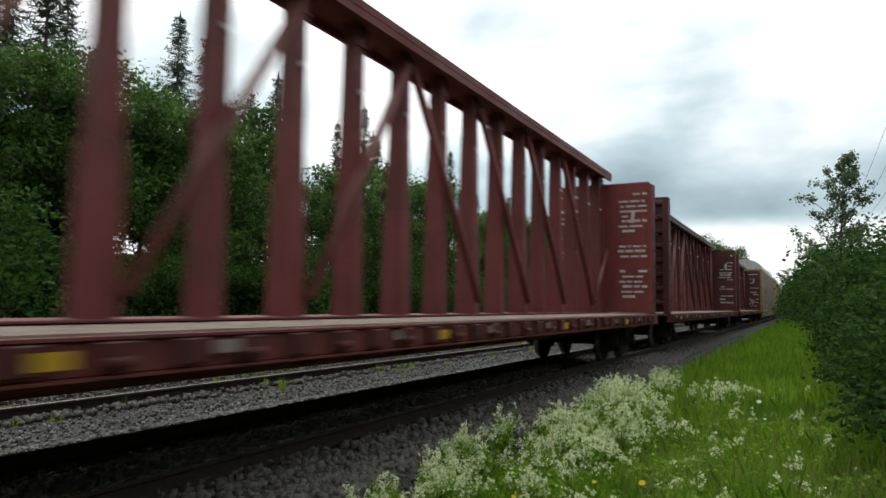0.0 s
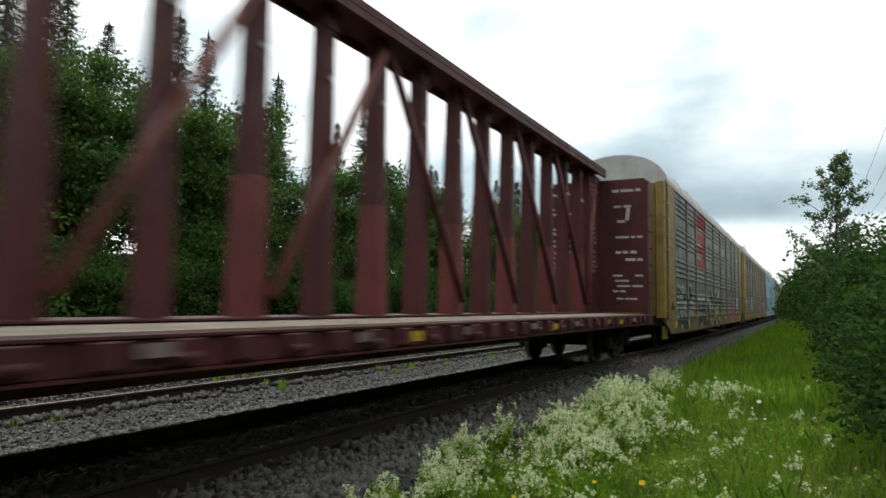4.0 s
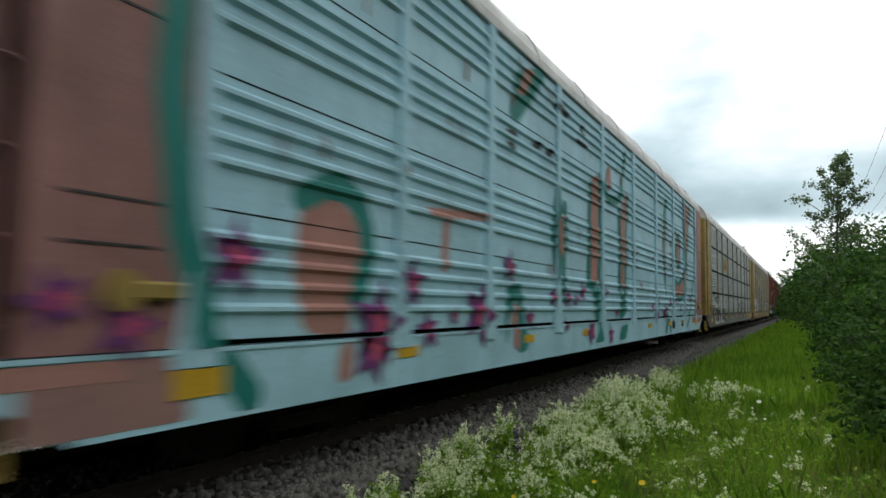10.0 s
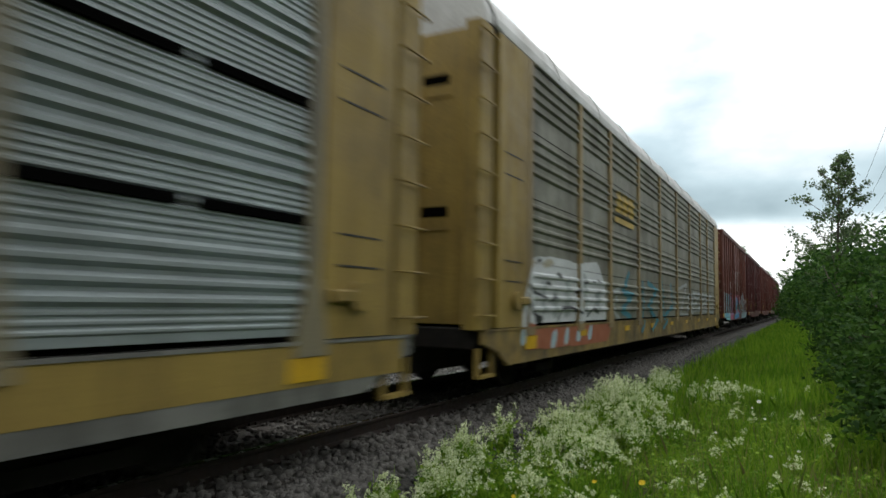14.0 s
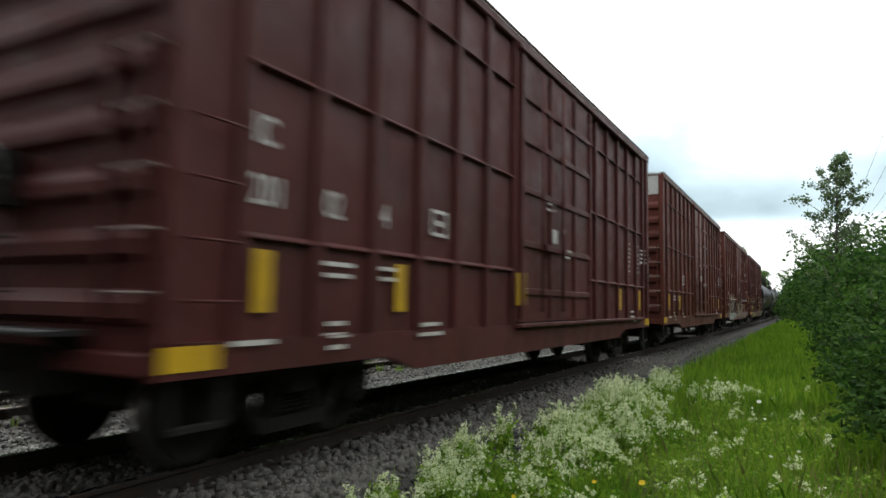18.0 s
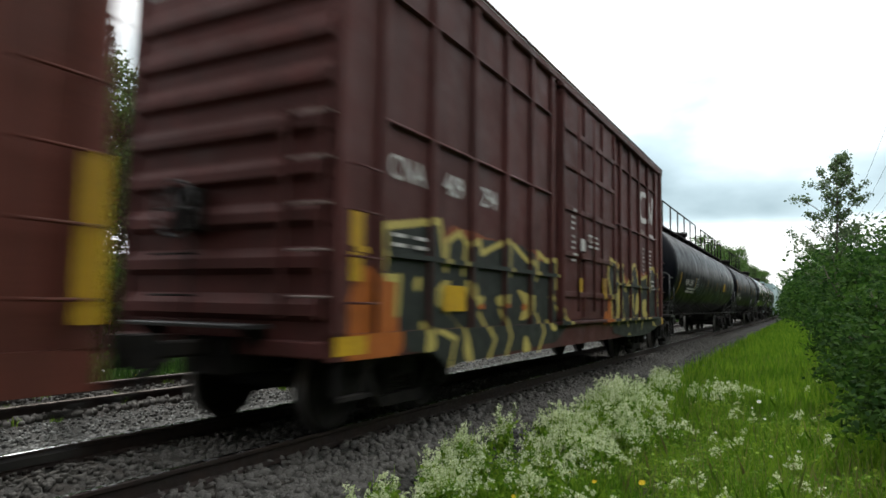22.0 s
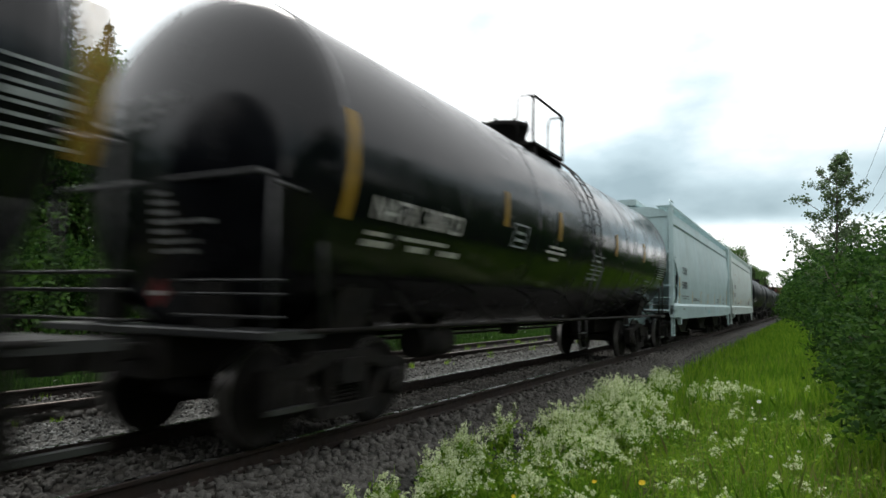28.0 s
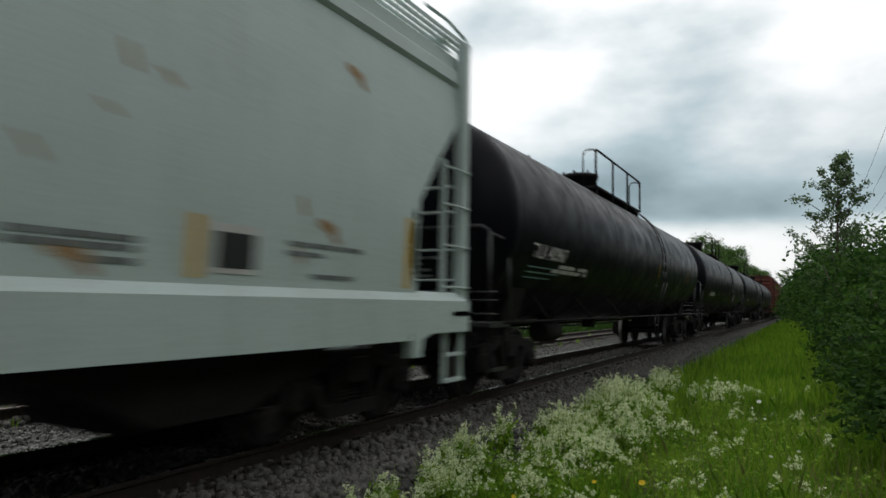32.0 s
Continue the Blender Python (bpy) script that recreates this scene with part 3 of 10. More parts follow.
L_POPLAR = leafy("poplar_leaves", (0.050, 0.095, 0.036), (0.13, 0.19, 0.085), 0.45, 0.4, 0.6)
L_BIRCH = leafy("broad_leaves", (0.032, 0.080, 0.015), (0.100, 0.190, 0.038), 0.55, 0.4, 0.25)
L_SPRUCE = leafy("spruce_needles", (0.018, 0.036, 0.016), (0.042, 0.070, 0.028), 0.7, 0.2, 0.4)
M_BARK = surface("grey_brown_bark", (0.10, 0.085, 0.07), (0.045, 0.036, 0.03), 0.9, 0.7, 4.0, 0, 30, 0.6)
L_YELLOW = leafy("yellow_petals", (0.55, 0.38, 0.02), (0.70, 0.55, 0.03), 0.6, 0.3)
L_PETAL = leafy("white_petals", (0.70, 0.70, 0.68), (0.82, 0.82, 0.80), 0.6, 0.3)


def blades(name, x, y, height, width, material, label, seed, category="grass", bend=0.35):
    """Grass: a tapering two-piece blade at each spot."""
    rs = np.random.RandomState(seed)
    n = len(x)
    z = np.array([lie(a, b) for a, b in zip(x, y)]) - 0.02
    h = height * rs.uniform(0.55, 1.15, n)
    a = rs.uniform(0, 6.28, n)
    d = rs.uniform(0, 6.28, n)
    lean = rs.uniform(0.05, bend, n) * h
    wx, wy = np.cos(a) * width / 2, np.sin(a) * width / 2
    mx, my = x + np.cos(d) * lean * 0.35, y + np.sin(d) * lean * 0.35
    tx, ty = x + np.cos(d) * lean, y + np.sin(d) * lean
    p = np.zeros((n, 5, 3))
    p[:, 0] = np.stack([x - wx, y - wy, z], 1)
    p[:, 1] = np.stack([x + wx, y + wy, z], 1)
    p[:, 2] = np.stack([mx + wx * 0.8, my + wy * 0.8, z + h * 0.55], 1)
    p[:, 3] = np.stack([tx, ty, z + h], 1)
    p[:, 4] = np.stack([mx - wx * 0.8, my - wy * 0.8, z + h * 0.55], 1)
    ob = quads(name, p, material)
    if label:
        tagged(ob, label, category, kind="stuff")
    return ob


rs = np.random.RandomState(11)
gx, gy = scatter(rs, 120000, -2.7, 1.4, 3.0, 45.0, 2.2)
rank = np.array([noise.noise((a * 1.3, b * 0.8, 1)) + 0.6 * noise.noise((a * 4, b * 3, 7)) for a, b in zip(gx, gy)])
keep = (gx > -2.35 + 0.35 * np.sin(gy * 0.9)) & (rank > rs.uniform(-0.9, 0.25, len(gx)))
gx, gy, rank = gx[keep], gy[keep], rank[keep]
blades("meadow_grass", gx, gy, 0.24 + 0.16 * np.clip(rank, -0.6, 0.9), 0.009, L_GRASS, "lush green meadow grass beside the track", 12, bend=0.7)
nx, ny = rs.uniform(-2.6, 3.0, 16000), rs.uniform(-7.0, 3.6, 16000)
blades("trodden_grass", nx, ny, 0.14, 0.010, L_GRASS, "short trodden grass round the tripod", 19, bend=0.8)
gx, gy = scatter(rs, 26000, -2.9, 0.8, 12.0, 130.0, 1.4)
blades("far_grass", gx, gy, 0.40, 0.030, L_GRASS, "bright green grass strip along the line", 13)
gx, gy = scatter(rs, 4000, -2.4, 0.8, 6.0, 24.0, 1.5)
blades("dry_stalks", gx, gy, 0.40, 0.005, L_GRASS_DRY, "thin dry grass stalks with seed heads", 14)
gx = rs.uniform(-14.5, -10.4, 26000)
gy = 1 + 75 * rs.uniform(0, 1, 26000) ** 1.3
blades("ditch_grass", gx, gy, 0.25 + 0.5 * rs.uniform(0, 1, 26000) ** 2, 0.02, L_SHRUB, "rank grass along the ditch behind the siding", 15)
ditch = np.stack([rs.uniform(-15.0, -11.3, 420), 1 + 60 * rs.uniform(0, 1, 420) ** 1.3], 1)
at = ditch[rs.randint(0, 420, 16000)]
dx, dy = at[:, 0] + rs.normal(0, 0.22, 16000), at[:, 1] + rs.normal(0, 0.22, 16000)
dz = np.array([lie(a, b) for a, b in zip(dx, dy)]) + rs.uniform(0.02, 0.75, 16000) ** 1.2
DITCH = np.stack([dx, dy, dz], 1)
tuft = rs.uniform(0, 1, (120, 2)) ** (1.0, 1.4)
gx = np.repeat(-10.8 + 2.6 * tuft[:, 0], 26) + rs.normal(0, 0.05, 3120)
gy = np.repeat(2 + 34 * tuft[:, 1], 26) + rs.normal(0, 0.05, 3120)
blades("siding_weeds", gx, gy, 0.10 + 0.16 * np.repeat(rs.uniform(0, 1, 120), 26), 0.010, L_WEED, "weedy tufts growing between the siding rails", 16)


def leaf_quads(rs, centers, size, flat=0.0):
    """Diamond leaves at the centers, turned at random (flat > 0 lays them level)."""
    n = len(centers)
    u = rs.normal(0, 1, (n, 3))
    u[:, 2] *= 1 - flat
    u /= np.linalg.norm(u, axis=1, keepdims=True)
    w = np.cross(u, rs.normal(0, 1, (n, 3)))
    if flat:
        w[:, 2] *= 1 - flat
    w /= np.linalg.norm(w, axis=1, keepdims=True) + 1e-9
    s = (size * rs.uniform(0.6, 1.25, n))[:, None]
    c = centers
    return np.stack([c - u * s, c + w * s * 0.55 - u * s * 0.1, c + u * s, c - w * s * 0.55 - u * s * 0.1], 1)


def bedstraw(spots, rs, stalks, full):
    """Upright stalks with whorled leaves and a loose plume of tiny blossoms; returns leaves, blossoms, stems."""
    leaves, bloom, stems = [], [], []
    for x, y, h in spots:
        base = np.array([x, y, lie(x, y) - 0.02])
        for j in range(rs.randint(*stalks)):
            hh = h * rs.uniform(0.60, 1.20)
            a, lean = rs.uniform(0, 6.28), rs.uniform(0.05, 0.32) * hh
            tip = base + np.array((math.cos(a) * lean, math.sin(a) * lean, hh))
            stems.append((base, tip))
            k = 24
            t = rs.uniform(0.08, 0.72, k)[:, None]
            leaves.append(base + (tip - base) * t + rs.normal(0, 0.026, (k, 3)))
            if rs.uniform() > full:
                continue
            long = hh * rs.uniform(0.22, 0.42)
            for b in range(rs.randint(6, 12)):
                s = rs.uniform(0, 1)
                out = (0.018 + 0.060 * (1 - s)) * rs.uniform(0.4, 1.2)
                c = rs.uniform(0, 6.28)
                q = tip + (base - tip) / hh * long * (1 - s) + np.array((math.cos(c) * out, math.sin(c) * out, 0.02))
                bloom.append(q + rs.normal(0, 0.011, (7, 3)))
    return leaves, bloom, stems


def wildflowers():
    rs = np.random.RandomState(21)
    spots = []
    # clumps: middle, spread, height, plants
    for cx, cy, sx, sy, h, n in ((-2.35, 9.7, 0.27, 0.75, 0.66, 190), (-2.78, 10.9, 0.13, 0.60, 0.60, 60), (-2.55, 8.0, 0.20, 0.45, 0.58, 70), (-3.06, 7.1, 0.07, 0.12, 0.60, 9), (-2.95, 5.9, 0.10, 0.25, 0.50, 26),
                                 (-2.62, 4.8, 0.13, 0.28, 0.48, 22), (-2.45, 3.9, 0.16, 0.25, 0.42, 14), (-2.25, 6.8, 0.28, 0.45, 0.46, 48), (-2.15, 5.5, 0.30, 0.40, 0.40, 22), (-1.85, 8.4, 0.25, 0.8, 0.42, 40),
                                 (-2.42, 13.4, 0.16, 0.50, 0.52, 40), (-1.35, 12.4, 0.30, 0.45, 0.44, 34), (-2.0, 4.5, 0.25, 0.3, 0.36, 9), (-2.75, 15.5, 0.15, 0.9, 0.42, 26), (-2.92, 4.3, 0.10, 0.35, 0.42, 15), (-2.80, 3.6, 0.12, 0.2, 0.36, 8), (-2.80, 5.2, 0.12, 0.3, 0.45, 14)):
        got = 0
        while got < n:
            u, v = rs.normal(0, 1, 2)
            x, y = cx + u * sx * 0.85, cy + v * sy * 0.85
            if x < -3.12:
                continue
            spots.append((x, y, h * (1.08 - 0.16 * (u * u + v * v) ** 0.5) * (1 + 0.25 * noise.noise((x * 5, y * 3, 4)))))
            got += 1
    single = [(rs.uniform(-1.9, 0.2), 4.4 + 11 * rs.uniform() ** 1.3, rs.uniform(0.20, 0.38)) for i in range(80)]
    leaves, bloom, stems = bedstraw(spots, rs, (3, 6), 0.50)
    for a, b in zip((leaves, bloom, stems), bedstraw(single, rs, (1, 3), 0.7)):
        a.extend(b)
    leaves, bloom = np.concatenate(leaves), np.concatenate(bloom)
    root = quads("white_wildflowers", leaf_quads(rs, leaves, 0.030), L_WEED)
    tagged(root, "lumpy bank of tall creamy-white wildflowers beside the ballast", "wildflowers", kind="stuff")
    b = quads("blossoms", leaf_quads(rs, bloom, 0.0125), L_WHITE, root)
    b["kind"], b["label"] = "stuff", "clouds of tiny creamy-white blossoms"
    st = []
    for p, q in stems:
        st.append((p + (-.003, 0, 0), p + (.003, 0, 0), q + (.0015, 0, 0), q + (-.0015, 0, 0)))
        st.append((p + (0, -.003, 0), p + (0, .003, 0), q + (0, .0015, 0), q + (0, -.0015, 0)))
    s = quads("stems", st, L_WEED, root)
    s["kind"] = "stuff"
    # leafy weeds that mat the meadow between the grasses
    c = []
    while len(c) < 900:
        x, y = rs.uniform(-2.9, 0.6), 3.4 + 14 * rs.uniform() ** 1.5
        if noise.noise((x * 1.1, y * 0.9, 9)) > rs.uniform(-0.5, 0.5) and x > -3.0 + 0.25 * noise.noise((0, y * 2, 3)):
            c.append((x, y, lie(x, y), rs.uniform(0.10, 0.26)))
    c = np.array(c)
    pick = c[rs.randint(0, len(c), 36000)]
    w = rs.normal(0, 1, (36000, 3)) * np.stack([pick[:, 3] * 0.38, pick[:, 3] * 0.38, pick[:, 3] * 0.0], 1)
    w[:, 2] = rs.uniform(0.02, 1.0, 36000) * pick[:, 3]
    ob = quads("meadow_weeds", leaf_quads(rs, pick[:, :3] + w, 0.026, 0.3), L_WEED)
    tagged(ob, "leafy bright green weeds matted among the grass", "weeds", kind="stuff")


wildflowers()
rs = np.random.RandomState(23)
ob = quads("ditch_weeds", leaf_quads(rs, DITCH, 0.055, 0.3), L_SHRUB)
tagged(ob, "rank leafy weeds along the ditch behind the siding", "weeds", kind="stuff")
ob = quads("ditch_flowers", leaf_quads(rs, DITCH[::40] + (0, 0, 0.15), 0.035, 0.5), L_PETAL)
tagged(ob, "scattered small white flowers along the ditch", "wildflowers", kind="stuff")


def daisy(yellow):
    root = new("yellow_flower" if yellow else "daisy")
    bm = bmesh.new()
    rod(bm, (0, 0, 0), (0.02, 0.01, 0.42), 0.003, 5)
    part("stem", bm, L_WEED, root)
    bm = bmesh.new()
    n = 9
    for i in range(n):
        a = 2 * math.pi * i / n
        c, s = math.cos(a), math.sin(a)
        r = 0.030 if not yellow else 0.026
        v = [bm.verts.new((0.02 + p * c - q * s, 0.01 + p * s + q * c, 0.42 + 0.010 * (p / r))) for p, q in ((0.004, 0.004), (r, 0.007), (r, -0.007), (0.004, -0.004))]
        bm.faces.new(v)
    bmesh.ops.rotate(bm, cent=(0.02, 0.01, 0.42), matrix=Matrix.Rotation(radians(35), 3, "X"), verts=bm.verts[:])
    part("petals", bm, L_YELLOW if yellow else L_PETAL, root)
    bm = bmesh.new()
    bmesh.ops.create_icosphere(bm, subdivisions=1, radius=0.009, matrix=Matrix.Translation((0.02, 0.008, 0.424)))
    part("flower_head", bm, L_YELLOW, root)
    return root


DAISY, YELLOW = daisy(False), daisy(True)
tagged(DAISY, "single white daisy standing in the grass", "flower", "daisies")
tagged(YELLOW, "small yellow flower among the white blossoms", "flower", "yellow flowers")
rng = random.Random(31)


def plant(ob, x, y, s=1.0, turn=None):
    c = copy_thing(ob, Matrix.Translation((x, y, lie(x, y) - 0.02)) @ Matrix.Rotation(rng.uniform(0, 6.28) if turn is None else turn, 4, "Z"))
    c.scale = (s, s, s)
    return c


for x, y in ((-0.10, 7.9), (-0.35, 7.6), (-1.42, 5.2), (-0.5, 9.6), (-1.0, 8.8), (-0.75, 11.2), (-12.0, 4.6), (-12.3, 6.2), (-11.6, 5.4), (-12.6, 8.0), (-12.2, 9.1), (-11.9, 11.0)):
    plant(DAISY, x, y, rng.uniform(0.55, 0.70), 0.2)
for x, y in ((-2.10, 5.05), (-2.02, 5.15), (-1.35, 4.7), (-1.25, 4.9), (-2.25, 5.0), (-2.0, 6.2), (-1.6, 5.6)):
    plant(YELLOW, x, y, rng.uniform(0.55, 0.75), 0.2)
DAISY.location = (-0.62, 10.4, lie(-0.62, 10.4) - 0.02)
YELLOW.location = (-1.15, 5.3, lie(-1.15, 5.3) - 0.02)


def branchy(bm, base, tip, r, rs, depth, ends):
    """Limbs that fork towards the tip; collects the twig ends."""
    rod(bm, base, tip, r, 6 if depth else 5, r * 0.55)
    d = tip - base
    if depth == 0:
        ends.append((base, tip))
        return
    for k in range(rs.randint(3, 5)):
        t = rs.uniform(0.35, 1.0)
        p = base + d * t
        side = Vector(rs.normal(0, 1, 3)).normalized() * d.length * rs.uniform(0.28, 0.5)
        side.z = abs(side.z) * 0.7 + d.length * 0.12
        branchy(bm, p, p + side, r * 0.45, rs, depth - 1, ends)


def shrub(seed, height, width, count, leaf, material, name="shrub"):
    rs = np.random.RandomState(seed)
    root = new(name)
    bm = bmesh.new()
    ends = []
    for k in range(7):
        a = rs.uniform(0, 6.28)
        r = width * rs.uniform(0.1, 0.5)
        branchy(bm, Vector((0.15 * math.cos(a), 0.15 * math.sin(a), 0)), Vector((r * math.cos(a), r * math.sin(a), height * rs.uniform(0.55, 0.9))), 0.022, rs, 1, ends)
    part("branchwork", bm, M_BARK, root)
    # leaf sprays gathered in clumps round the twig ends and over the outside
    clumps = []
    for b, t in ends:
        for s in (0.4, 0.8, 1.05):
            clumps.append(np.array(b + (t - b) * s))
    for k in range(70):
        a, e = rs.uniform(0, 6.28), rs.uniform(-0.1, 1.35)
        q = 0.75 + 0.35 * noise.noise((math.cos(a) * 2 + seed, math.sin(a) * 2, e * 2))
        clumps.append(np.array((width * 0.55 * q * math.cos(a) * math.cos(e * 0.9), width * 0.55 * q * math.sin(a) * math.cos(e * 0.9), height * (0.22 + 0.74 * q * math.sin(max(e, 0) * 0.95 + 0.05)))))
    clumps = np.array(clumps)
    pick = clumps[rs.randint(0, len(clumps), count)]
    pts = pick + rs.normal(0, 1, (count, 3)) * np.array((0.17, 0.17, 0.13)) * height * 0.42
    pts[:, 2] = np.maximum(pts[:, 2], 0.05)
    quads("foliage", leaf_quads(rs, pts, leaf, 0.35), material, root)
    return root


SHRUBS = [shrub(41, 2.4, 2.4, 6500, 0.058, L_SHRUB), shrub(42, 2.9, 2.6, 7000, 0.060, L_SHRUB), shrub(43, 1.8, 2.1, 5500, 0.052, L_SHRUB), shrub(44, 3.4, 3.0, 5200, 0.085, L_SHRUB)]
for s in SHRUBS:
    tagged(s, "leafy green alder shrub at the edge of the grass", "shrub", "lineside shrubs")
for k, x, y, s in [
        (2, 1.42, 6.5, 0.80), (0, 2.2, 7.6, 1.0), (2, 1.30, 8.2, 0.90), (2, 1.25, 9.9, 0.85), (1, 2.7, 10.0, 1.0), (0, 1.50, 11.4, 0.90), (2, 1.2, 13.0, 0.95), (1, 1.9, 13.6, 1.0), (3, 3.6, 14.0, 0.95), (0, 1.50, 15.6, 1.0), (2, 1.0, 17.6, 1.0),
        (3, 3.2, 18.0, 1.0), (1, 1.6, 18.9, 1.1), (3, 2.6, 22.5, 1.05), (0, 1.7, 22.0, 1.2), (3, 4.6, 24.0, 1.15), (1, 1.6, 27.0, 1.15), (3, 2.6, 30.0, 1.2), (1, 1.2, 33.0, 1.2), (3, 1.6, 38.0, 1.3), (3, 0.6, 45.0, 1.2),
        (3, 1.6, 52.0, 1.5), (3, 0.0, 60.0, 1.3), (3, 0.4, 70.0, 1.6), (3, -0.6, 82.0, 1.4), (3, -0.4, 96.0, 1.6), (3, -0.9, 112.0, 1.6), (3, -0.6, 130.0, 1.9), (3, -0.6, 150.0, 2.0),
        (1, 3.2, 3.0, 1.0), (3, 4.2, -1.0, 1.0), (3, 3.8, -6.0, 1.1), (3, 4.4, -12.0, 1.2), (3, 4.0, -19.0, 1.2), (3, 6.5, 8.0, 1.3), (3, 6.0, 20.0, 1.3)]:
    plant(SHRUBS[k], x, y, s)
for i, (x, y) in enumerate(((5.2, 2.0), (5.6, 12.0), (5.4, 28.0), (4.8, 36.0))):
    SHRUBS[i].location = (x, y, lie(x, y))


def poplar():
    """Young open-crowned poplar whose top sways."""
    rs = np.random.RandomState(51)
    root = new("poplar_tree")
    bm = bmesh.new()
    pts = [Vector((0, 0, 0)), Vector((-0.06, 0.03, 1.6)), Vector((0.02, 0, 3.2)), Vector((0.08, -0.04, 4.9)), Vector((0.10, 0.0, 6.45))]
    for i, (p, q) in enumerate(zip(pts, pts[1:])):
        rod(bm, p, q, 0.075 - 0.017 * i, 8, 0.075 - 0.017 * (i + 1))
    part("trunk", bm, M_BARK, root)
    bm = bmesh.new()
    ends = []
    for k in range(30):
        t = 0.26 + 0.72 * k / 29
        h = 6.45 * t
        i = min(int(t * 4), 3)
        f = t * 4 - i
        p = pts[i] + (pts[i + 1] - pts[i]) * f
        a = k * 2.4 + rs.uniform(-0.4, 0.4)
        ln = 1.55 * (1.06 - t) ** 0.75 * rs.uniform(0.65, 1.15) + 0.15
        if math.cos(a) < -0.3:
            ln *= 1.15
        branchy(bm, p, p + Vector((math.cos(a) * ln, math.sin(a) * ln, ln * 0.75)), 0.016, rs, 1, ends)
    part("branchwork", bm, M_BARK, root)
    cl = []
    for b, t in ends:
        for s in np.linspace(0.2, 1.05, 5):
            cl.append(np.array(b + (t - b) * s))
    cl = np.array(cl)
    n = 6400
    c = cl[rs.randint(0, len(cl), n)] + rs.normal(0, 0.075, (n, 3))
    quads("crown", leaf_quads(rs, c, 0.058), L_POPLAR, root)
    root.location = (0.95, 25.5, lie(0.95, 25.5))
    tagged(root, "slender young poplar with an open crown above the shrubs", "tree")
    return root


POPLAR = poplar()


def spruce(seed, height):
    rs = np.random.RandomState(seed)
    root = new("spruce_tree")
    bm = bmesh.new()
    rod(bm, (0, 0, 0), (0, 0, height), 0.16, 8, 0.012)
    part("trunk", bm, M_BARK, root)
    pts = []
    z = height * 0.10
    while z < height * 0.985:
        t = z / height
        reach = (1 - t) ** 0.8 * height * 0.165 * rs.uniform(0.6, 1.25) + 0.10
        k = int(7 + 4 * (1 - t))
        a0 = rs.uniform(0, 6.28)
        for i in range(k):
            if rs.uniform() < 0.20:
                continue
            a = a0 + 6.283 * i / k + rs.uniform(-0.25, 0.25)
            ln = reach * rs.uniform(0.55, 1.35)
            m = max(int(ln / 0.10), 3)
            d = np.array((math.cos(a), math.sin(a), 0.0))
            side = np.array((-math.sin(a), math.cos(a), 0.0))
            rise = (0.25 * t - 0.16) * ln
            for j in range(m):
                s = (j + 0.6) / m
                c = d * ln * s + np.array((0, 0, z + rise * s * 2 - 0.20 * ln * s + 0.20 * ln * s * s))
                w = 0.20 * (1.1 - 0.75 * s) + 0.05
                for f in (-1, 1):
                    tip = c + d * w * rs.uniform(0.4, 0.9) + side * f * w * rs.uniform(0.6, 1.1) - np.array((0, 0, rs.uniform(0.02, 0.12)))
                    e = np.cross(tip - c, rs.normal(0, 1, 3))
                    e *= 0.026 / (np.linalg.norm(e) + 1e-6)
                    pts.append((c, (c + tip) / 2 + e, tip, (c + tip) / 2 - e))
                tip = c + d * 0.06 - np.array((0, 0, rs.uniform(0.06, 0.20)))
                pts.append((c - side * 0.022, c + side * 0.022, tip + side * 0.008, tip - side * 0.008))
            p0, p1 = np.array((0, 0, z)), d * ln + np.array((0, 0, z + rise * 2))
            mid = (p0 + p1) / 2 - np.array((0, 0, 0.05 * ln))
            pts.append((p0 - side * 0.02, p0 + side * 0.02, mid + side * 0.014, mid - side * 0.014))
            pts.append((mid - side * 0.014, mid + side * 0.014, p1 + side * 0.006, p1 - side * 0.006))
        z += max(0.17, 0.34 * (1 - t * 0.55)) * rs.uniform(0.75, 1.3)
    for k in range(4):
        a = k * 1.57
        pts.append(((0, 0, height - 0.5), (0.06 * math.cos(a), 0.06 * math.sin(a), height - 0.3), (0, 0, height + 0.15), (-0.03 * math.cos(a), -0.03 * math.sin(a), height - 0.3)))
    quads("crown", np.array(pts), L_SPRUCE, root)
    return root


def broadleaf(seed, height, width, count):
    rs = np.random.RandomState(seed)
    root = new("broadleaf_tree")
    bm = bmesh.new()
    ends = []
    top = Vector((rs.normal(0, 0.3), rs.normal(0, 0.3), height * 0.9))
    rod(bm, (0, 0, 0), top, 0.13, 8, 0.02)
    for k in range(16):
        t = rs.uniform(0.25, 0.95)
        a = rs.uniform(0, 6.28)
        p = top * t
        ln = width * rs.uniform(0.3, 0.55) * (1.15 - t * 0.5)
        branchy(bm, p, p + Vector((math.cos(a) * ln, math.sin(a) * ln, ln * 0.6)), 0.035, rs, 1, ends)
    part("trunk", bm, M_BARK, root)
    cl = np.array([np.array(b + (t - b) * s) for b, t in ends for s in (0.35, 0.7, 1.0)])
    n = count
    c = cl[rs.randint(0, len(cl), n)] + rs.normal(0, 1, (n, 3)) * np.array((0.34, 0.34, 0.26))
    quads("crown", leaf_quads(rs, c, 0.105, 0.3), L_BIRCH, root)
    return root


SPRUCES = [spruce(61, 14.0), spruce(62, 12.0), spruce(63, 15.5)]
BROAD = [broadleaf(71, 8.5, 5.0, 7800), broadleaf(72, 7.0, 4.6, 7000), broadleaf(73, 10.0, 5.5, 8600)]
for s in SPRUCES:
    tagged(s, "tall dark spruce with drooping boughs in the forest edge", "spruce", "forest spruces")
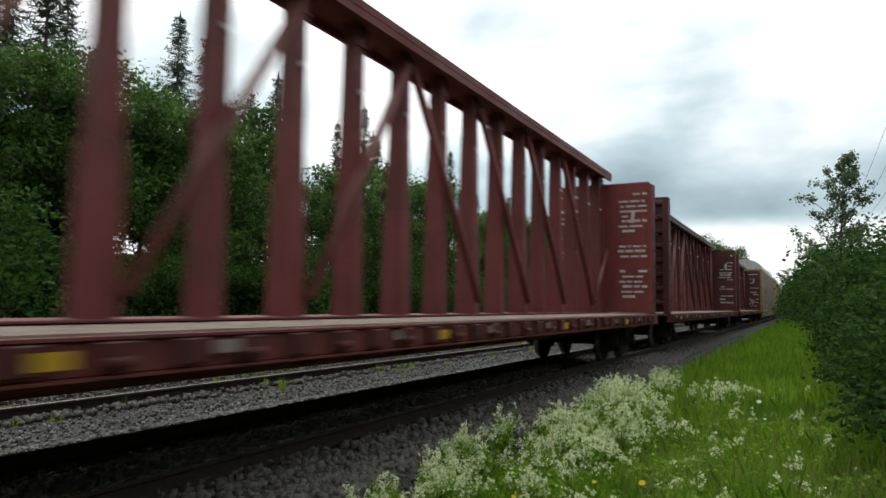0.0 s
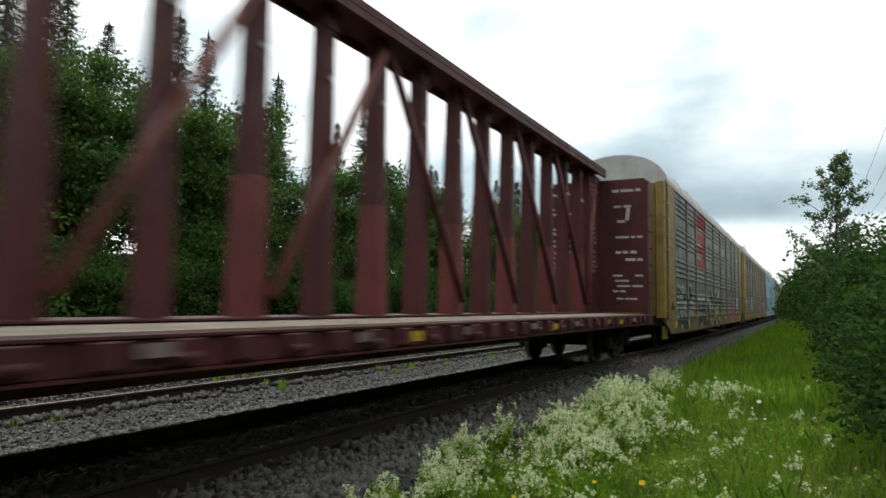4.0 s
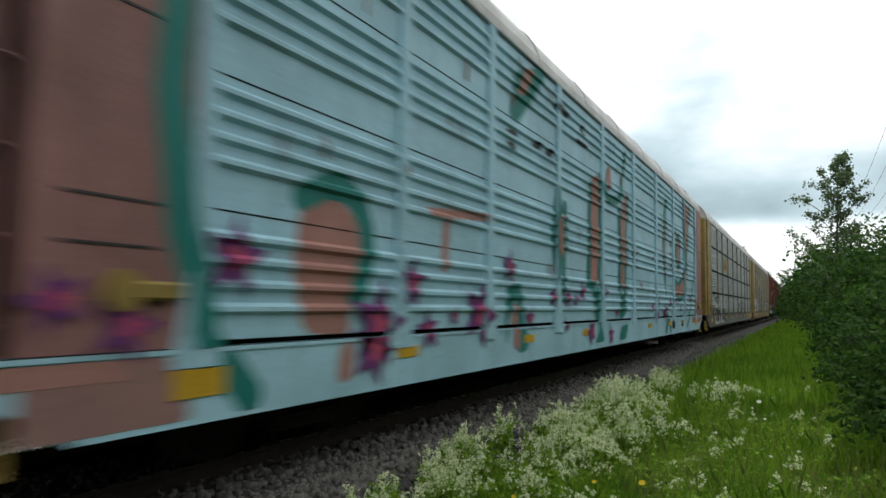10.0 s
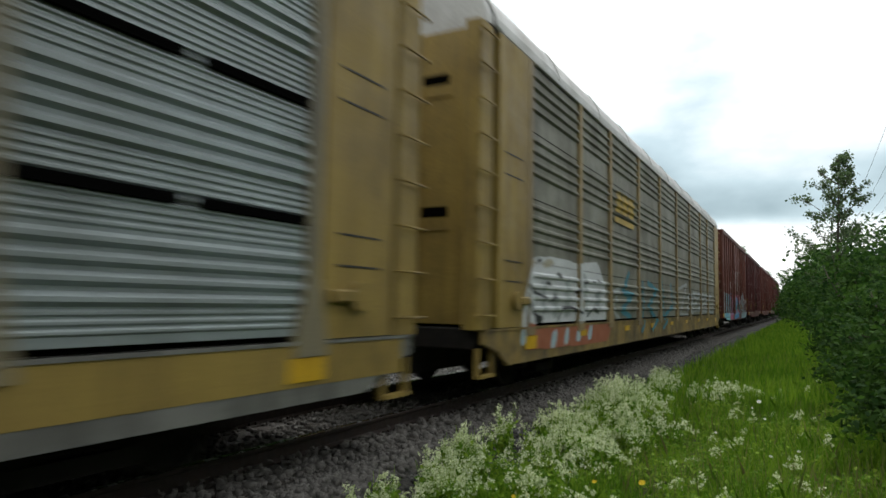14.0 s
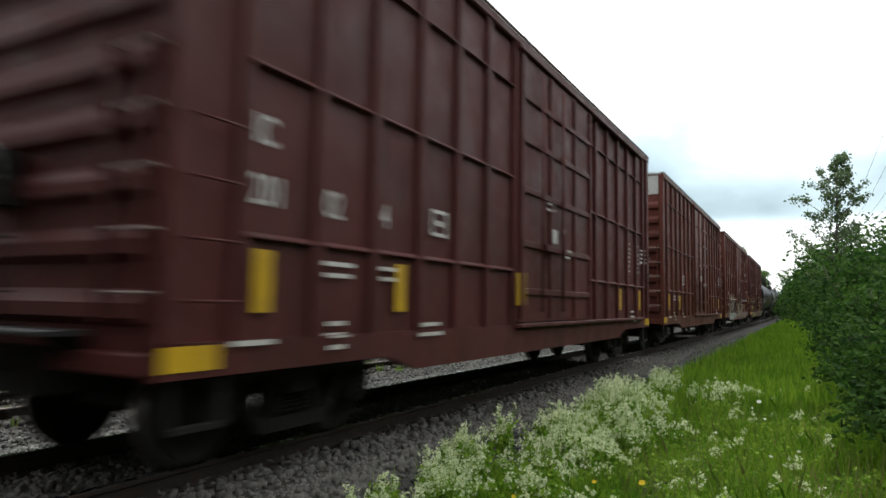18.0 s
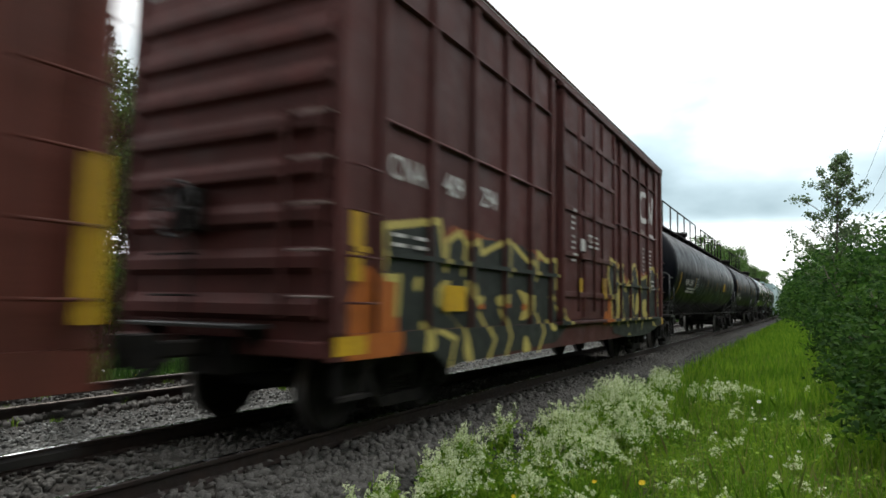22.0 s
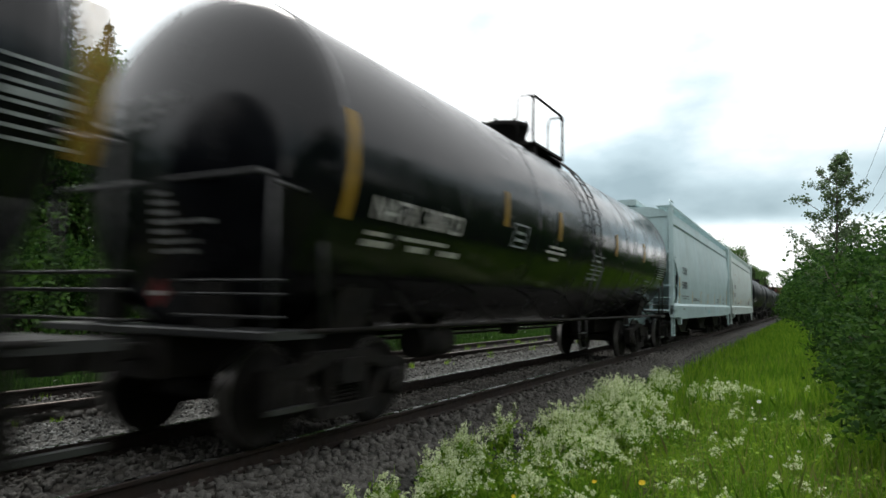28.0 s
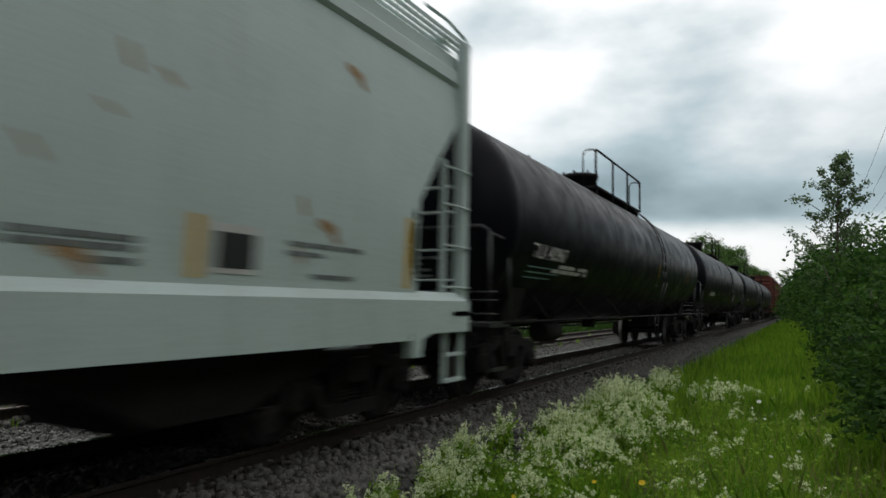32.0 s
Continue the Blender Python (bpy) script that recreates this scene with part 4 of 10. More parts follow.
for s in BROAD:
    tagged(s, "full-crowned broadleaf tree in the forest edge", "tree", "forest broadleaf trees")
# spruces that stand out against the sky: (x, y, height of the tip)
for i, (x, y, tip) in enumerate([(-26, 20.8, 15.0), (-27, 23.4, 15.2), (-26, 17.2, 13.2), (-26, 14.6, 16.2), (-25, 12.6, 15.5), (-27, 16.0, 15.0), (-26, 25.6, 12.6), (-26, 27.6, 14.2), (-28, 30.0, 12.5), (-26, 36.0, 14.6),
                                 (-27, 38.5, 13.5), (-26, 48.5, 14.2), (-27, 47.0, 12.8), (-26, 10.5, 13.8), (-25, 8.6, 14.8), (-26, 58.0, 13.4), (-27, 66.0, 14.8), (-26, 76.0, 13.6), (-26, 90.0, 15.0), (-27, 104.0, 14.5),
                                 (-26, 122.0, 15.5), (-26, 6.4, 13.0), (-27, 4.0, 14.0), (-26, 140.0, 16.0), (-24, 165.0, 17.0), (-25, 190.0, 18.0)]):
    k = i % 3
    g = lie(x, y)
    plant(SPRUCES[k], x, y, (tip - g) / (14.0, 12.0, 15.5)[k])
for i in range(64):
    y = -12 + i * 3.1 + rng.uniform(-1, 1)
    x = -20.5 + rng.uniform(-1.6, 1.6) - 0.01 * max(y, 0)
    plant(BROAD[i % 3], x, y, rng.uniform(0.78, 1.02))
for i in range(46):
    y = -14 + i * 3.3 + rng.uniform(-1, 1)
    plant(BROAD[(i * 2 + 1) % 3], -24.5 + rng.uniform(-1.6, 1.2), y, rng.uniform(0.9, 1.1) * 0.95)
for i in range(34):
    y = -8 + i * 5.6 + rng.uniform(-1.5, 1.5)
    plant(SPRUCES[i % 3], -30 + rng.uniform(-2, 3), y, rng.uniform(0.68, 0.86))
for i in range(30):
    y = 0 + i * 3.4 + rng.uniform(-1, 1)
    plant(SHRUBS[(0, 1, 3)[i % 3]], -15.8 + rng.uniform(-1.2, 1.0), y, rng.uniform(0.8, 1.15))
for i in range(40):
    plant(SHRUBS[(3, 1, 3, 0)[i % 4]], -18.2 + rng.uniform(-1.0, 1.0), -4 + i * 2.4 + rng.uniform(-0.8, 0.8), rng.uniform(0.9, 1.25))
for ob, (x, y) in zip(SPRUCES + BROAD, ((-31, 45.0), (-31, 60.0), (-31, 75.0), (-22, 195.0), (-22, 199.0), (-22, 204.0))):
    ob.location = (x, y, lie(x, y))
for x, y, k in ((-20.5, 15.2, 1.1), (-22.5, 17.6, 1.2), (-19.6, 13.2, 1.0), (-21.2, 11.4, 1.1), (-22.0, 20.0, 1.15), (-20.0, 9.0, 1.05), (-19.4, 17.2, 0.95)):
    plant(BROAD[int(y) % 3], x, y, k * 0.86)
# a tall tree line stands behind the camera; the glossy tank cars mirror it
for i in range(36):
    plant(BROAD[i % 3], 10.0 + 2.6 * (i % 3) + rng.uniform(-0.7, 0.7), -34 + 1.3 * i + rng.uniform(-0.6, 0.6), rng.uniform(0.85, 1.02))
for i in range(16):
    plant(BROAD[i % 3], 11.0 + 2.6 * (i % 2) + rng.uniform(-0.8, 0.8), 15 + 3.2 * i + rng.uniform(-0.8, 0.8), rng.uniform(0.8, 0.95))
# far woods close the view down the line
for i in range(26):
    y = 205 + i * 7 + rng.uniform(-2, 2)
    plant(BROAD[i % 3], -21 + rng.uniform(-3, 2), y, rng.uniform(1.8, 2.4))
for i in range(9):
    plant(BROAD[i % 3], -23 + rng.uniform(-2, 2), 150 + i * 6.5 + rng.uniform(-2, 2), rng.uniform(1.45, 1.8) + 0.04 * i)
for i in range(14):
    plant(BROAD[i % 3], 3 + rng.uniform(-2, 6), 170 + i * 14, rng.uniform(1.3, 1.8))


def pole_line():
    root = new("utility_pole")
    bm = bmesh.new()
    rod(bm, (0, 0, -1), (0, 0, 10.6), 0.15, 10, 0.11)
    part("pole", bm, M_BARK, root)
    bm = bmesh.new()
    bx(bm, -1.25, 1.25, -0.06, 0.06, 9.9, 10.02, 0.01)
    part("crossarm", bm, M_BARK, root)
    for x in (-1.15, -0.4, 0.4, 1.15):
        bm = bmesh.new()
        lathe(bm, [(10.02, 0.02), (10.10, 0.05), (10.16, 0.055), (10.20, 0.03)], 10, "z")
        part("insulator", bm, M_STEEL, root)
        root.children[-1].location = (x, 0, 0)
    tagged(root, "wooden utility pole with a crossarm behind the shrubs", "utility pole", "utility poles")
    return root


POLE = pole_line()
POLE.location = (4.75, 31.0, lie(4.75, 31))
poles = [POLE, copy_thing(POLE, pose(4.4, 88.0, lie(4.4, 88))), copy_thing(POLE, pose(5.1, -26.0, lie(5.1, -26)))]
order = [poles[2], poles[0], poles[1]]
for a, b in zip(order, order[1:]):
    for x in (-1.15, -0.4, 0.4, 1.15):
        bm = bmesh.new()
        p, q = Vector(a.location) + Vector((x, 0, 10.2)), Vector(b.location) + Vector((x, 0, 10.2))
        prev = p
        for k in range(1, 17):
            t = k / 16
            c = p + (q - p) * t - Vector((0, 0, 1.1 * 4 * t * (1 - t)))
            rod(bm, prev, c, 0.009, 5)
            prev = c
        w = part("power_line", bm, M_STEEL)
        tagged(w, "thin dark overhead wire between the poles", "wire", "overhead wires")

# ---------------------------------------------------------------- running gear, shared by all cars
def wheel_rings(side):
    s = side
    return [(s * 0.685, 0.075), (s * 0.685, 0.36), (s * 0.670, 0.40), (s * 0.670, 0.468), (s * 0.690, 0.483), (s * 0.705, 0.478),
            (s * 0.715, 0.458), (s * 0.815, 0.452), (s * 0.822, 0.41), (s * 0.800, 0.385), (s * 0.775, 0.30), (s * 0.785, 0.14), (s * 0.83, 0.11)]


def make_running_gear():
    bm = bmesh.new()
    for s in (-1, 1):
        lathe(bm, wheel_rings(s), 32)
        lathe(bm, [(s * 0.90, 0.08), (s * 0.93, 0.155), (s * 1.10, 0.155), (s * 1.12, 0.12)], 16)
        for i in range(3):
            a = 2.1 * i
            rod(bm, (s * 1.12, 0.07 * math.cos(a), 0.07 * math.sin(a)), (s * 1.14, 0.07 * math.cos(a), 0.07 * math.sin(a)), 0.02, 6)
    rod(bm, (-0.95, 0, 0), (0.95, 0, 0), 0.082, 14)
    wheelset = mesh_of(bm, "wheelset", M_STEEL)
    bm = bmesh.new()
    for s in (-1, 1):
        lathe(bm, [(s * 0.713, 0.4605), (s * 0.8165, 0.4545)], 32)
        bmesh.ops.delete(bm, geom=[f for f in bm.faces if len(f.verts) > 4], context="FACES_ONLY")
    tread = mesh_of(bm, "tread", M_TREAD)
    bm = bmesh.new()
    bx(bm, -1.15, 1.15, -0.20, 0.20, 0.52, 0.76, 0.03)
    bx(bm, -0.30, 0.30, -0.26, 0.26, 0.70, 0.86, 0.03)
    bolster = mesh_of(bm, "bogie", M_STEEL)
    bm = bmesh.new()
    # arch-shaped cast frame with two windows
    t0, t1 = -0.075, 0.075
    top = [(-1.12, 0.60), (-1.10, 0.70), (-0.62, 0.74), (-0.40, 0.83), (0.40, 0.83), (0.62, 0.74), (1.10, 0.70), (1.12, 0.60), (0.66, 0.60), (0.36, 0.70), (-0.36, 0.70), (-0.66, 0.60)]
    prism(bm, top, t0, t1, "x")
    prism(bm, [(-0.72, 0.62), (-0.60, 0.62), (-0.34, 0.26), (-0.44, 0.20)], t0, t1, "x")
    prism(bm, [(0.60, 0.62), (0.72, 0.62), (0.44, 0.20), (0.34, 0.26)], t0, t1, "x")
    prism(bm, [(-0.44, 0.20), (0.44, 0.20), (0.40, 0.32), (-0.40, 0.32)], t0 - 0.03, t1 + 0.03, "x")
    for s in (-1, 1):
        prism(bm, [(s * 0.30, 0.30), (s * 0.22, 0.30), (s * 0.22, 0.72), (s * 0.34, 0.72)], t0, t1, "x")
        prism(bm, [(s * 0.72, 0.36), (s * 0.78, 0.36), (s * 0.78, 0.62), (s * 0.70, 0.62)], t0, t1, "x")
        prism(bm, [(s * 1.02, 0.36), (s * 1.10, 0.36), (s * 1.12, 0.64), (s * 1.02, 0.64)], t0, t1, "x")
    bmesh.ops.recalc_face_normals(bm, faces=bm.faces[:])
    frame_side = mesh_of(bm, "side_frame", M_STEEL)
    bm = bmesh.new()
    for dy in (-0.13, 0.0, 0.13):
        for k in range(5):
            lathe(bm, [(0.33 + k * 0.04, 0.055), (0.35 + k * 0.04, 0.065), (0.365 + k * 0.04, 0.055)], 8, "z")
            bmesh.ops.translate(bm, vec=(0, dy, 0), verts=[v for v in bm.verts if not v.tag])
            for v in bm.verts:
                v.tag = True
    springs = mesh_of(bm, "bogie_spring", M_STEEL)
    bm = bmesh.new()
    bx(bm, -0.72, 0.72, -0.05, 0.05, 0.38, 0.50, 0.02)
    for s in (-1, 1):
        bx(bm, s * 0.74 - 0.05, s * 0.74 + 0.05, -0.06, 0.06, 0.30, 0.60, 0.02)
    brake = mesh_of(bm, "brake_beam", M_STEEL)
    bm = bmesh.new()
    bx(bm, -0.07, 0.07, 0.0, 0.62, 0.78, 0.93, 0.02)
    prism(bm, [(-0.17, 0.60), (0.05, 0.55), (0.17, 0.66), (0.15, 0.84), (0.02, 0.93), (0.04, 0.76), (-0.05, 0.74), (-0.14, 0.90), (-0.18, 0.80)], 0.72, 1.0, "z")
    bmesh.ops.recalc_face_normals(bm, faces=bm.faces[:])
    coupler = mesh_of(bm, "coupler", M_STEEL)
    bm = bmesh.new()
    pipe(bm, [(0.30, 0.0, 0.75), (0.32, 0.15, 0.62), (0.26, 0.40, 0.45), (0.12, 0.62, 0.42), (0.03, 0.80, 0.46)], 0.028)
    hose = mesh_of(bm, "air_hose", M_STEEL)
    return dict(wheelset=wheelset, tread=tread, bogie=bolster, side_frame=frame_side, bogie_spring=springs, brake_beam=brake, coupler=coupler, air_hose=hose)


GEAR = make_running_gear()
CARS, AXLES = [], []


def car_root(name, y, label, category, group):
    ob = new(name)
    ob.empty_display_size = 0.5
    ob.location = (XC, y, 0)
    tagged(ob, label, category, group)
    CARS.append((ob, y))
    return ob


def running_gear(car, half, bogie_at, reach):
    """Two bogies at +-bogie_at, couplers that reach the middle of the gap at +-reach."""
    for s in (-1, 1):
        b = sharing("bogie", GEAR["bogie"], car, Matrix.Translation((0, s * bogie_at, 0)), "black cast steel two-axle bogie")
        for d in (-1, 1):
            sharing("side_frame", GEAR["side_frame"], b, Matrix.Translation((d * 1.0, 0, 0)))
            sharing("bogie_spring", GEAR["bogie_spring"], b, Matrix.Translation((d * 1.0, 0, 0)))["kind"] = "stuff"
            w = sharing("wheelset", GEAR["wheelset"], b, Matrix.Translation((0, d * 0.89, 0.4572)), "steel wheelset with worn bright treads")
            w.data = GEAR["wheel_all"]
            AXLES.append((w, d))
        sharing("brake_beam", GEAR["brake_beam"], b, Matrix.Translation((0, 0.36, 0)))
        c = sharing("coupler", GEAR["coupler"], car, pose(0, s * (reach - 0.92), 0, 0, 0, 0 if s > 0 else 180), "rusty cast knuckle coupler")
        sharing("air_hose", GEAR["air_hose"], car, pose(0, s * (reach - 0.80), 0, 0, 0, 0 if s > 0 else 180))
    return car


def two_tone_wheels():
    """Wheelset with its bright tread as a second material on one mesh."""
    bm = bmesh.new()
    bm.from_mesh(GEAR["wheelset"])
    n = len(bm.faces)
    bm.from_mesh(GEAR["tread"])
    bm.faces.ensure_lookup_table()
    for f in bm.faces[n:]:
        f.material_index = 1
    me = bpy.data.meshes.new("wheelset")
    bm.to_mesh(me)
    bm.free()
    me.materials.append(M_STEEL)
    me.materials.append(M_TREAD)
    GEAR["wheel_all"] = me


two_tone_wheels()


def grabs(parent, x, y, zs, w, material):
    for z in zs:
        bm = bmesh.new()
        pipe(bm, [(x, y - w / 2, z), (x + 0.07, y - w / 2, z), (x + 0.07, y + w / 2, z), (x, y + w / 2, z)], 0.012, 6)
        part("grab_iron", bm, material, parent)


def end_grabs(parent, y, sy, xs, zs, w, material):
    for x in xs:
        for z in zs:
            bm = bmesh.new()
            pipe(bm, [(x - w / 2, y, z), (x - w / 2, y + sy * 0.07, z), (x + w / 2, y + sy * 0.07, z), (x + w / 2, y, z)], 0.012, 6)
            part("grab_iron", bm, material, parent)


# ---------------------------------------------------------------- centre-beam flat cars
def centerbeam(y0, y1, paint_mat, seed, label):
    rng = random.Random(seed)
    c = (y0 + y1) / 2
    reach = (y1 - y0) / 2
    h = reach - 1.02
    car = car_root("centerbeam_flatcar", c, label, "flatcar", "centre-beam flatcars")
    running_gear(car, h, reach - 3.1, reach)
    bm = bmesh.new()
    bx(bm, -1.40, 1.40, -h + 0.3, h - 0.3, 1.03, 1.105)
    part("deck", bm, M_DECK, car, "scuffed pale wooden deck")
    bm = bmesh.new()
    bx(bm, -0.32, 0.32, -h + 0.1, h - 0.1, 0.60, 1.03, 0.02)
    part("center_sill", bm, paint_mat, car)
    for i in range(11):
        bm = bmesh.new()
        yb = -h + 1.2 + (2 * h - 2.4) * i / 10
        prism(bm, [(-1.40, 0.90), (-0.34, 0.62), (0.34, 0.62), (1.40, 0.90), (1.40, 1.02), (-1.40, 1.02)], yb - 0.05, yb + 0.05)
        part("cross_bearer", bm, paint_mat, car)
    for s in (-1, 1):
        bm = bmesh.new()
        bx(bm, min(s * 1.40, s * 1.50), max(s * 1.40, s * 1.50), -h, h, 0.86, 1.07, 0.01)
        bx(bm, min(s * 1.40, s * 1.53), max(s * 1.40, s * 1.53), -h, h, 1.07, 1.09)
        bx(bm, min(s * 1.36, s * 1.53), max(s * 1.36, s * 1.53), -h, h, 0.84, 0.86)
        sill = part("side_sill", bm, paint_mat, car)
        k = int(2 * h / 0.54)
        for i in range(k):
            y = -h + 0.3 + i * 0.54
            bm = bmesh.new()
            x0 = s * 1.503
            bx(bm, min(x0, x0 + s * 0.06), max(x0, x0 + s * 0.06), y - 0.10, y + 0.10, 0.89, 1.06, 0.01)
            if i % 2:
                rod(bm, (x0 + s * 0.06, y - 0.07, 0.94), (x0 + s * 0.06, y + 0.07, 0.94), 0.035, 8)
            part("winch" if i % 2 else "stake_pocket", bm, M_RED_DARK, sill)
        if s > 0:
            for i in range(int(2 * h / 1.08)):
                y = -h + 0.55 + i * 1.08 + rng.uniform(-0.05, 0.05)
                bm = bmesh.new()
                if i % 4 == 1:
                    bx(bm, 1.565, 1.571, y - 0.16, y + 0.05, 0.92, 1.02)
                    part("reflector", bm, M_REFLECT, sill, "yellow reflector patch")
                elif i % 4 != 3:
                    bx(bm, 1.565, 1.571, y - 0.02, y + rng.uniform(0.12, 0.22), 0.95, 1.04)
                    part("stencil_plate", bm, M_FADED, sill, "worn whitish stencil patch")
                else:
                    bm.free()
    # upright truss along the middle
    bm = bmesh.new()
    bx(bm, -0.36, 0.36, -h + 0.45, h - 0.45, 4.92, 5.05, 0.015)
    for s in (-1, 1):
        bx(bm, min(s * 0.30, s * 0.36), max(s * 0.30, s * 0.36), -h + 0.45, h - 0.45, 4.82, 4.92)
    part("top_chord", bm, paint_mat, car)
    bm = bmesh.new()
    bx(bm, -0.30, 0.30, -h + 0.45, h - 0.45, 1.121, 1.14)
    part("bottom_chord", bm, paint_mat, car)
    step = 1.135
    ys = [0.30 + step * k for k in range(-9, 10) if abs(0.30 + step * k) < h - 0.75]
    for i, y in enumerate(ys):
        bm = bmesh.new()
        prism(bm, [(-0.17, 1.13), (0.17, 1.13), (0.11, 4.90), (-0.11, 4.90)], y - 0.085, y + 0.085)
        post = part("post", bm, paint_mat, car)
        if round((y - 0.30) / step) % 2 == 0:
            bm = bmesh.new()
            prism(bm, [(-0.185, 1.13), (0.185, 1.13), (0.150, 2.60), (-0.150, 2.60)], y - 0.108, y + 0.108)
            # light on the stiffener's face is put into a brighter red
            part("stiffener", bm, M_RED_MID if y > -2.5 else paint_mat, post, "boxed stiffener round the post's foot, its lit face painted brighter red")
        bm = bmesh.new()
        bx(bm, 0.125, 0.16, y - 0.03, y + 0.03, 3.95, 4.01)
        part("strap_hook", bm, M_WHITE, post)
        bm = bmesh.new()
        bx(bm, 0.115, 0.13, y - 0.13, y + 0.13, 4.60, 4.86)
        part("gusset", bm, paint_mat, post)
    # braces lean towards the middle from both ends
    even = [y for y in ys if round((y - 0.30) / step) % 2 == 0]
    runs = [(a, a + 2 * step) for a in even if a < -1] + [(b, a) for a, b in zip(even, even[1:]) if a > 0]
    for a, b in runs:
        d = 1 if b > a else -1
        rising = b > a
        bm = bmesh.new()
        rod(bm, Vector((0.27, a + d * 0.10, 1.35)), Vector((0.17, b - d * 0.06, 4.72)), 0.066, 4)
        part("diagonal_brace", bm, M_BRACE if rising else paint_mat, car)
    last = even[-1]
    bm = bmesh.new()
    rod(bm, Vector((0.27, last + 0.10, 1.40)), Vector((0.20, last + 1.75, 3.05) if seed == 1 else (0.17, last + 1.05, 4.72)), 0.060, 4)
    part("end_brace", bm, M_BRACE, car, "scuffed brace rising towards the bulkhead")
    # bulkheads
    for s in (-1, 1):
        y = s * h
        inner = y - s * 0.40
        bm = bmesh.new()
        ring = [(-1.45, 1.14), (1.45, 1.14), (1.45, 4.64), (1.37, 4.75), (-1.37, 4.75), (-1.45, 4.64)]
        prism(bm, ring, min(inner, inner + s * 0.03), max(inner, inner + s * 0.03))
        # first car's +y bulkhead: its lit face is put into a brighter red
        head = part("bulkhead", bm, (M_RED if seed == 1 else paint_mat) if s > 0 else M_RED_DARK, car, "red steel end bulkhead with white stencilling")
        for d in (-1, 1):
            bm = bmesh.new()
            bx(bm, min(d * 1.28, d * 1.46), max(d * 1.28, d * 1.46), min(inner + s * .03, y), max(inner + s * .03, y), 1.10, 4.68, 0.015)
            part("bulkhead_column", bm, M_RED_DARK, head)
        for k in range(8):
            z = 1.35 + k * 0.45
            bm = bmesh.new()
            bx(bm, -1.28, 1.28, min(inner + s * .03, inner + s * .13), max(inner + s * .03, inner + s * .13), z, z + 0.13, 0.02)
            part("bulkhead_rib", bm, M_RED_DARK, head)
        grabs(head, 1.46, y - s * 0.18, [1.5 + 0.45 * k for k in range(6)], 0.28, M_RED_DARK)
        # stencils on the inner face: rows of bars
        bm = bmesh.new()
        yy = inner - s * 0.006
        for (xa, xb) in ((-1.32, -0.55), (0.50, 1.32)):
            z = 4.40
            while z > 1.45:
                hh = rng.choice((0.05, 0.05, 0.07))
                x = xa + rng.uniform(0, 0.15)
                while x < xb - 0.1:
                    w = min(rng.uniform(0.08, 0.4), xb - x)
                    if rng.random() < 0.85:
                        f = [bm.verts.new((p, yy, q)) for p, q in ((x, z), (x + w, z), (x + w, z + hh), (x, z + hh))]
                        bm.faces.new(f)
                    x += w + 0.05
                z -= rng.choice((0.14, 0.14, 0.2, 0.42))
            x = (xa + xb) / 2
            f = [bm.verts.new((p, yy, q)) for p, q in ((x - .05, 3.62), (x + .05, 3.62), (x + .09, 3.95), (x + .0, 3.98))]
            bm.faces.new(f)
        part("stencil", bm, M_WHITE, head, "white stencil bars")["kind"] = "stuff"
        if s > 0 and seed == 1:
            bm = bmesh.new()
            prism(bm, [(-0.17, 1.14), (0.17, 1.14), (0.11, 4.90), (-0.11, 4.90)], inner - 0.12, inner - 0.004)
            part("end_post", bm, paint_mat, head)
        elif s > 0:
            bm = bmesh.new()
            prism(bm, [(inner, 1.14), (inner, 4.82), (inner - 1.0, 4.82), (inner - 0.82, 1.14)], -0.16, 0.16, "x")
            bmesh.ops.recalc_face_normals(bm, faces=bm.faces[:])
            web = part("center_web", bm, paint_mat, head)
            for k in range(19):
                z = 4.50 - k * 0.128
                if k in (6, 13):
                    continue
                bm = bmesh.new()
                wide = rng.uniform(0.30, 0.50)
                bx(bm, 0.161, 0.165, inner - 0.74, inner - 0.74 + wide, z, z + 0.062)
                part("stencil_line", bm, M_FADED, web)
    return car


# ---------------------------------------------------------------- autoracks
def rack_profile(fine):
    """(z, out) down the corrugated side; slots are left out."""
    pts = [(1.03, 0.0)]
    if fine:
        z = 1.09
        while z < 4.92:
            mids = (1.50, 2.48, 3.52, 4.60)
            if min(abs(z + 0.05 - m) for m in mids) < 0.20:
                pts += [(z, 0.0), (z + 0.030, 0.036), (z + 0.060, 0.036), (z + 0.090, 0.0)]
                z += 0.118
            else:
                pts += [(z, 0.0), (z + 0.014, 0.013), (z + 0.030, 0.013), (z + 0.044, 0.0)]
                z += 0.056
    else:
        for low in (1.20, 2.25, 3.29, 4.29):
            for k in range(4):
                a = low + k * 0.172
                pts += [(a, 0.0), (a + 0.030, 0.040), (a + 0.065, 0.040), (a + 0.095, 0.0)]
    pts.append((5.02, 0.0))
    return pts


PROFILE = {True: rack_profile(True), False: rack_profile(False)}
POSTS = [-11.60, -9.05, -6.90, -4.15, -1.40, 1.40, 4.15, 6.90, 9.05, 11.60]
SIDE = 1.46
SLOTS = (1.97, 2.96, 4.02)
RACK_MESH = {}


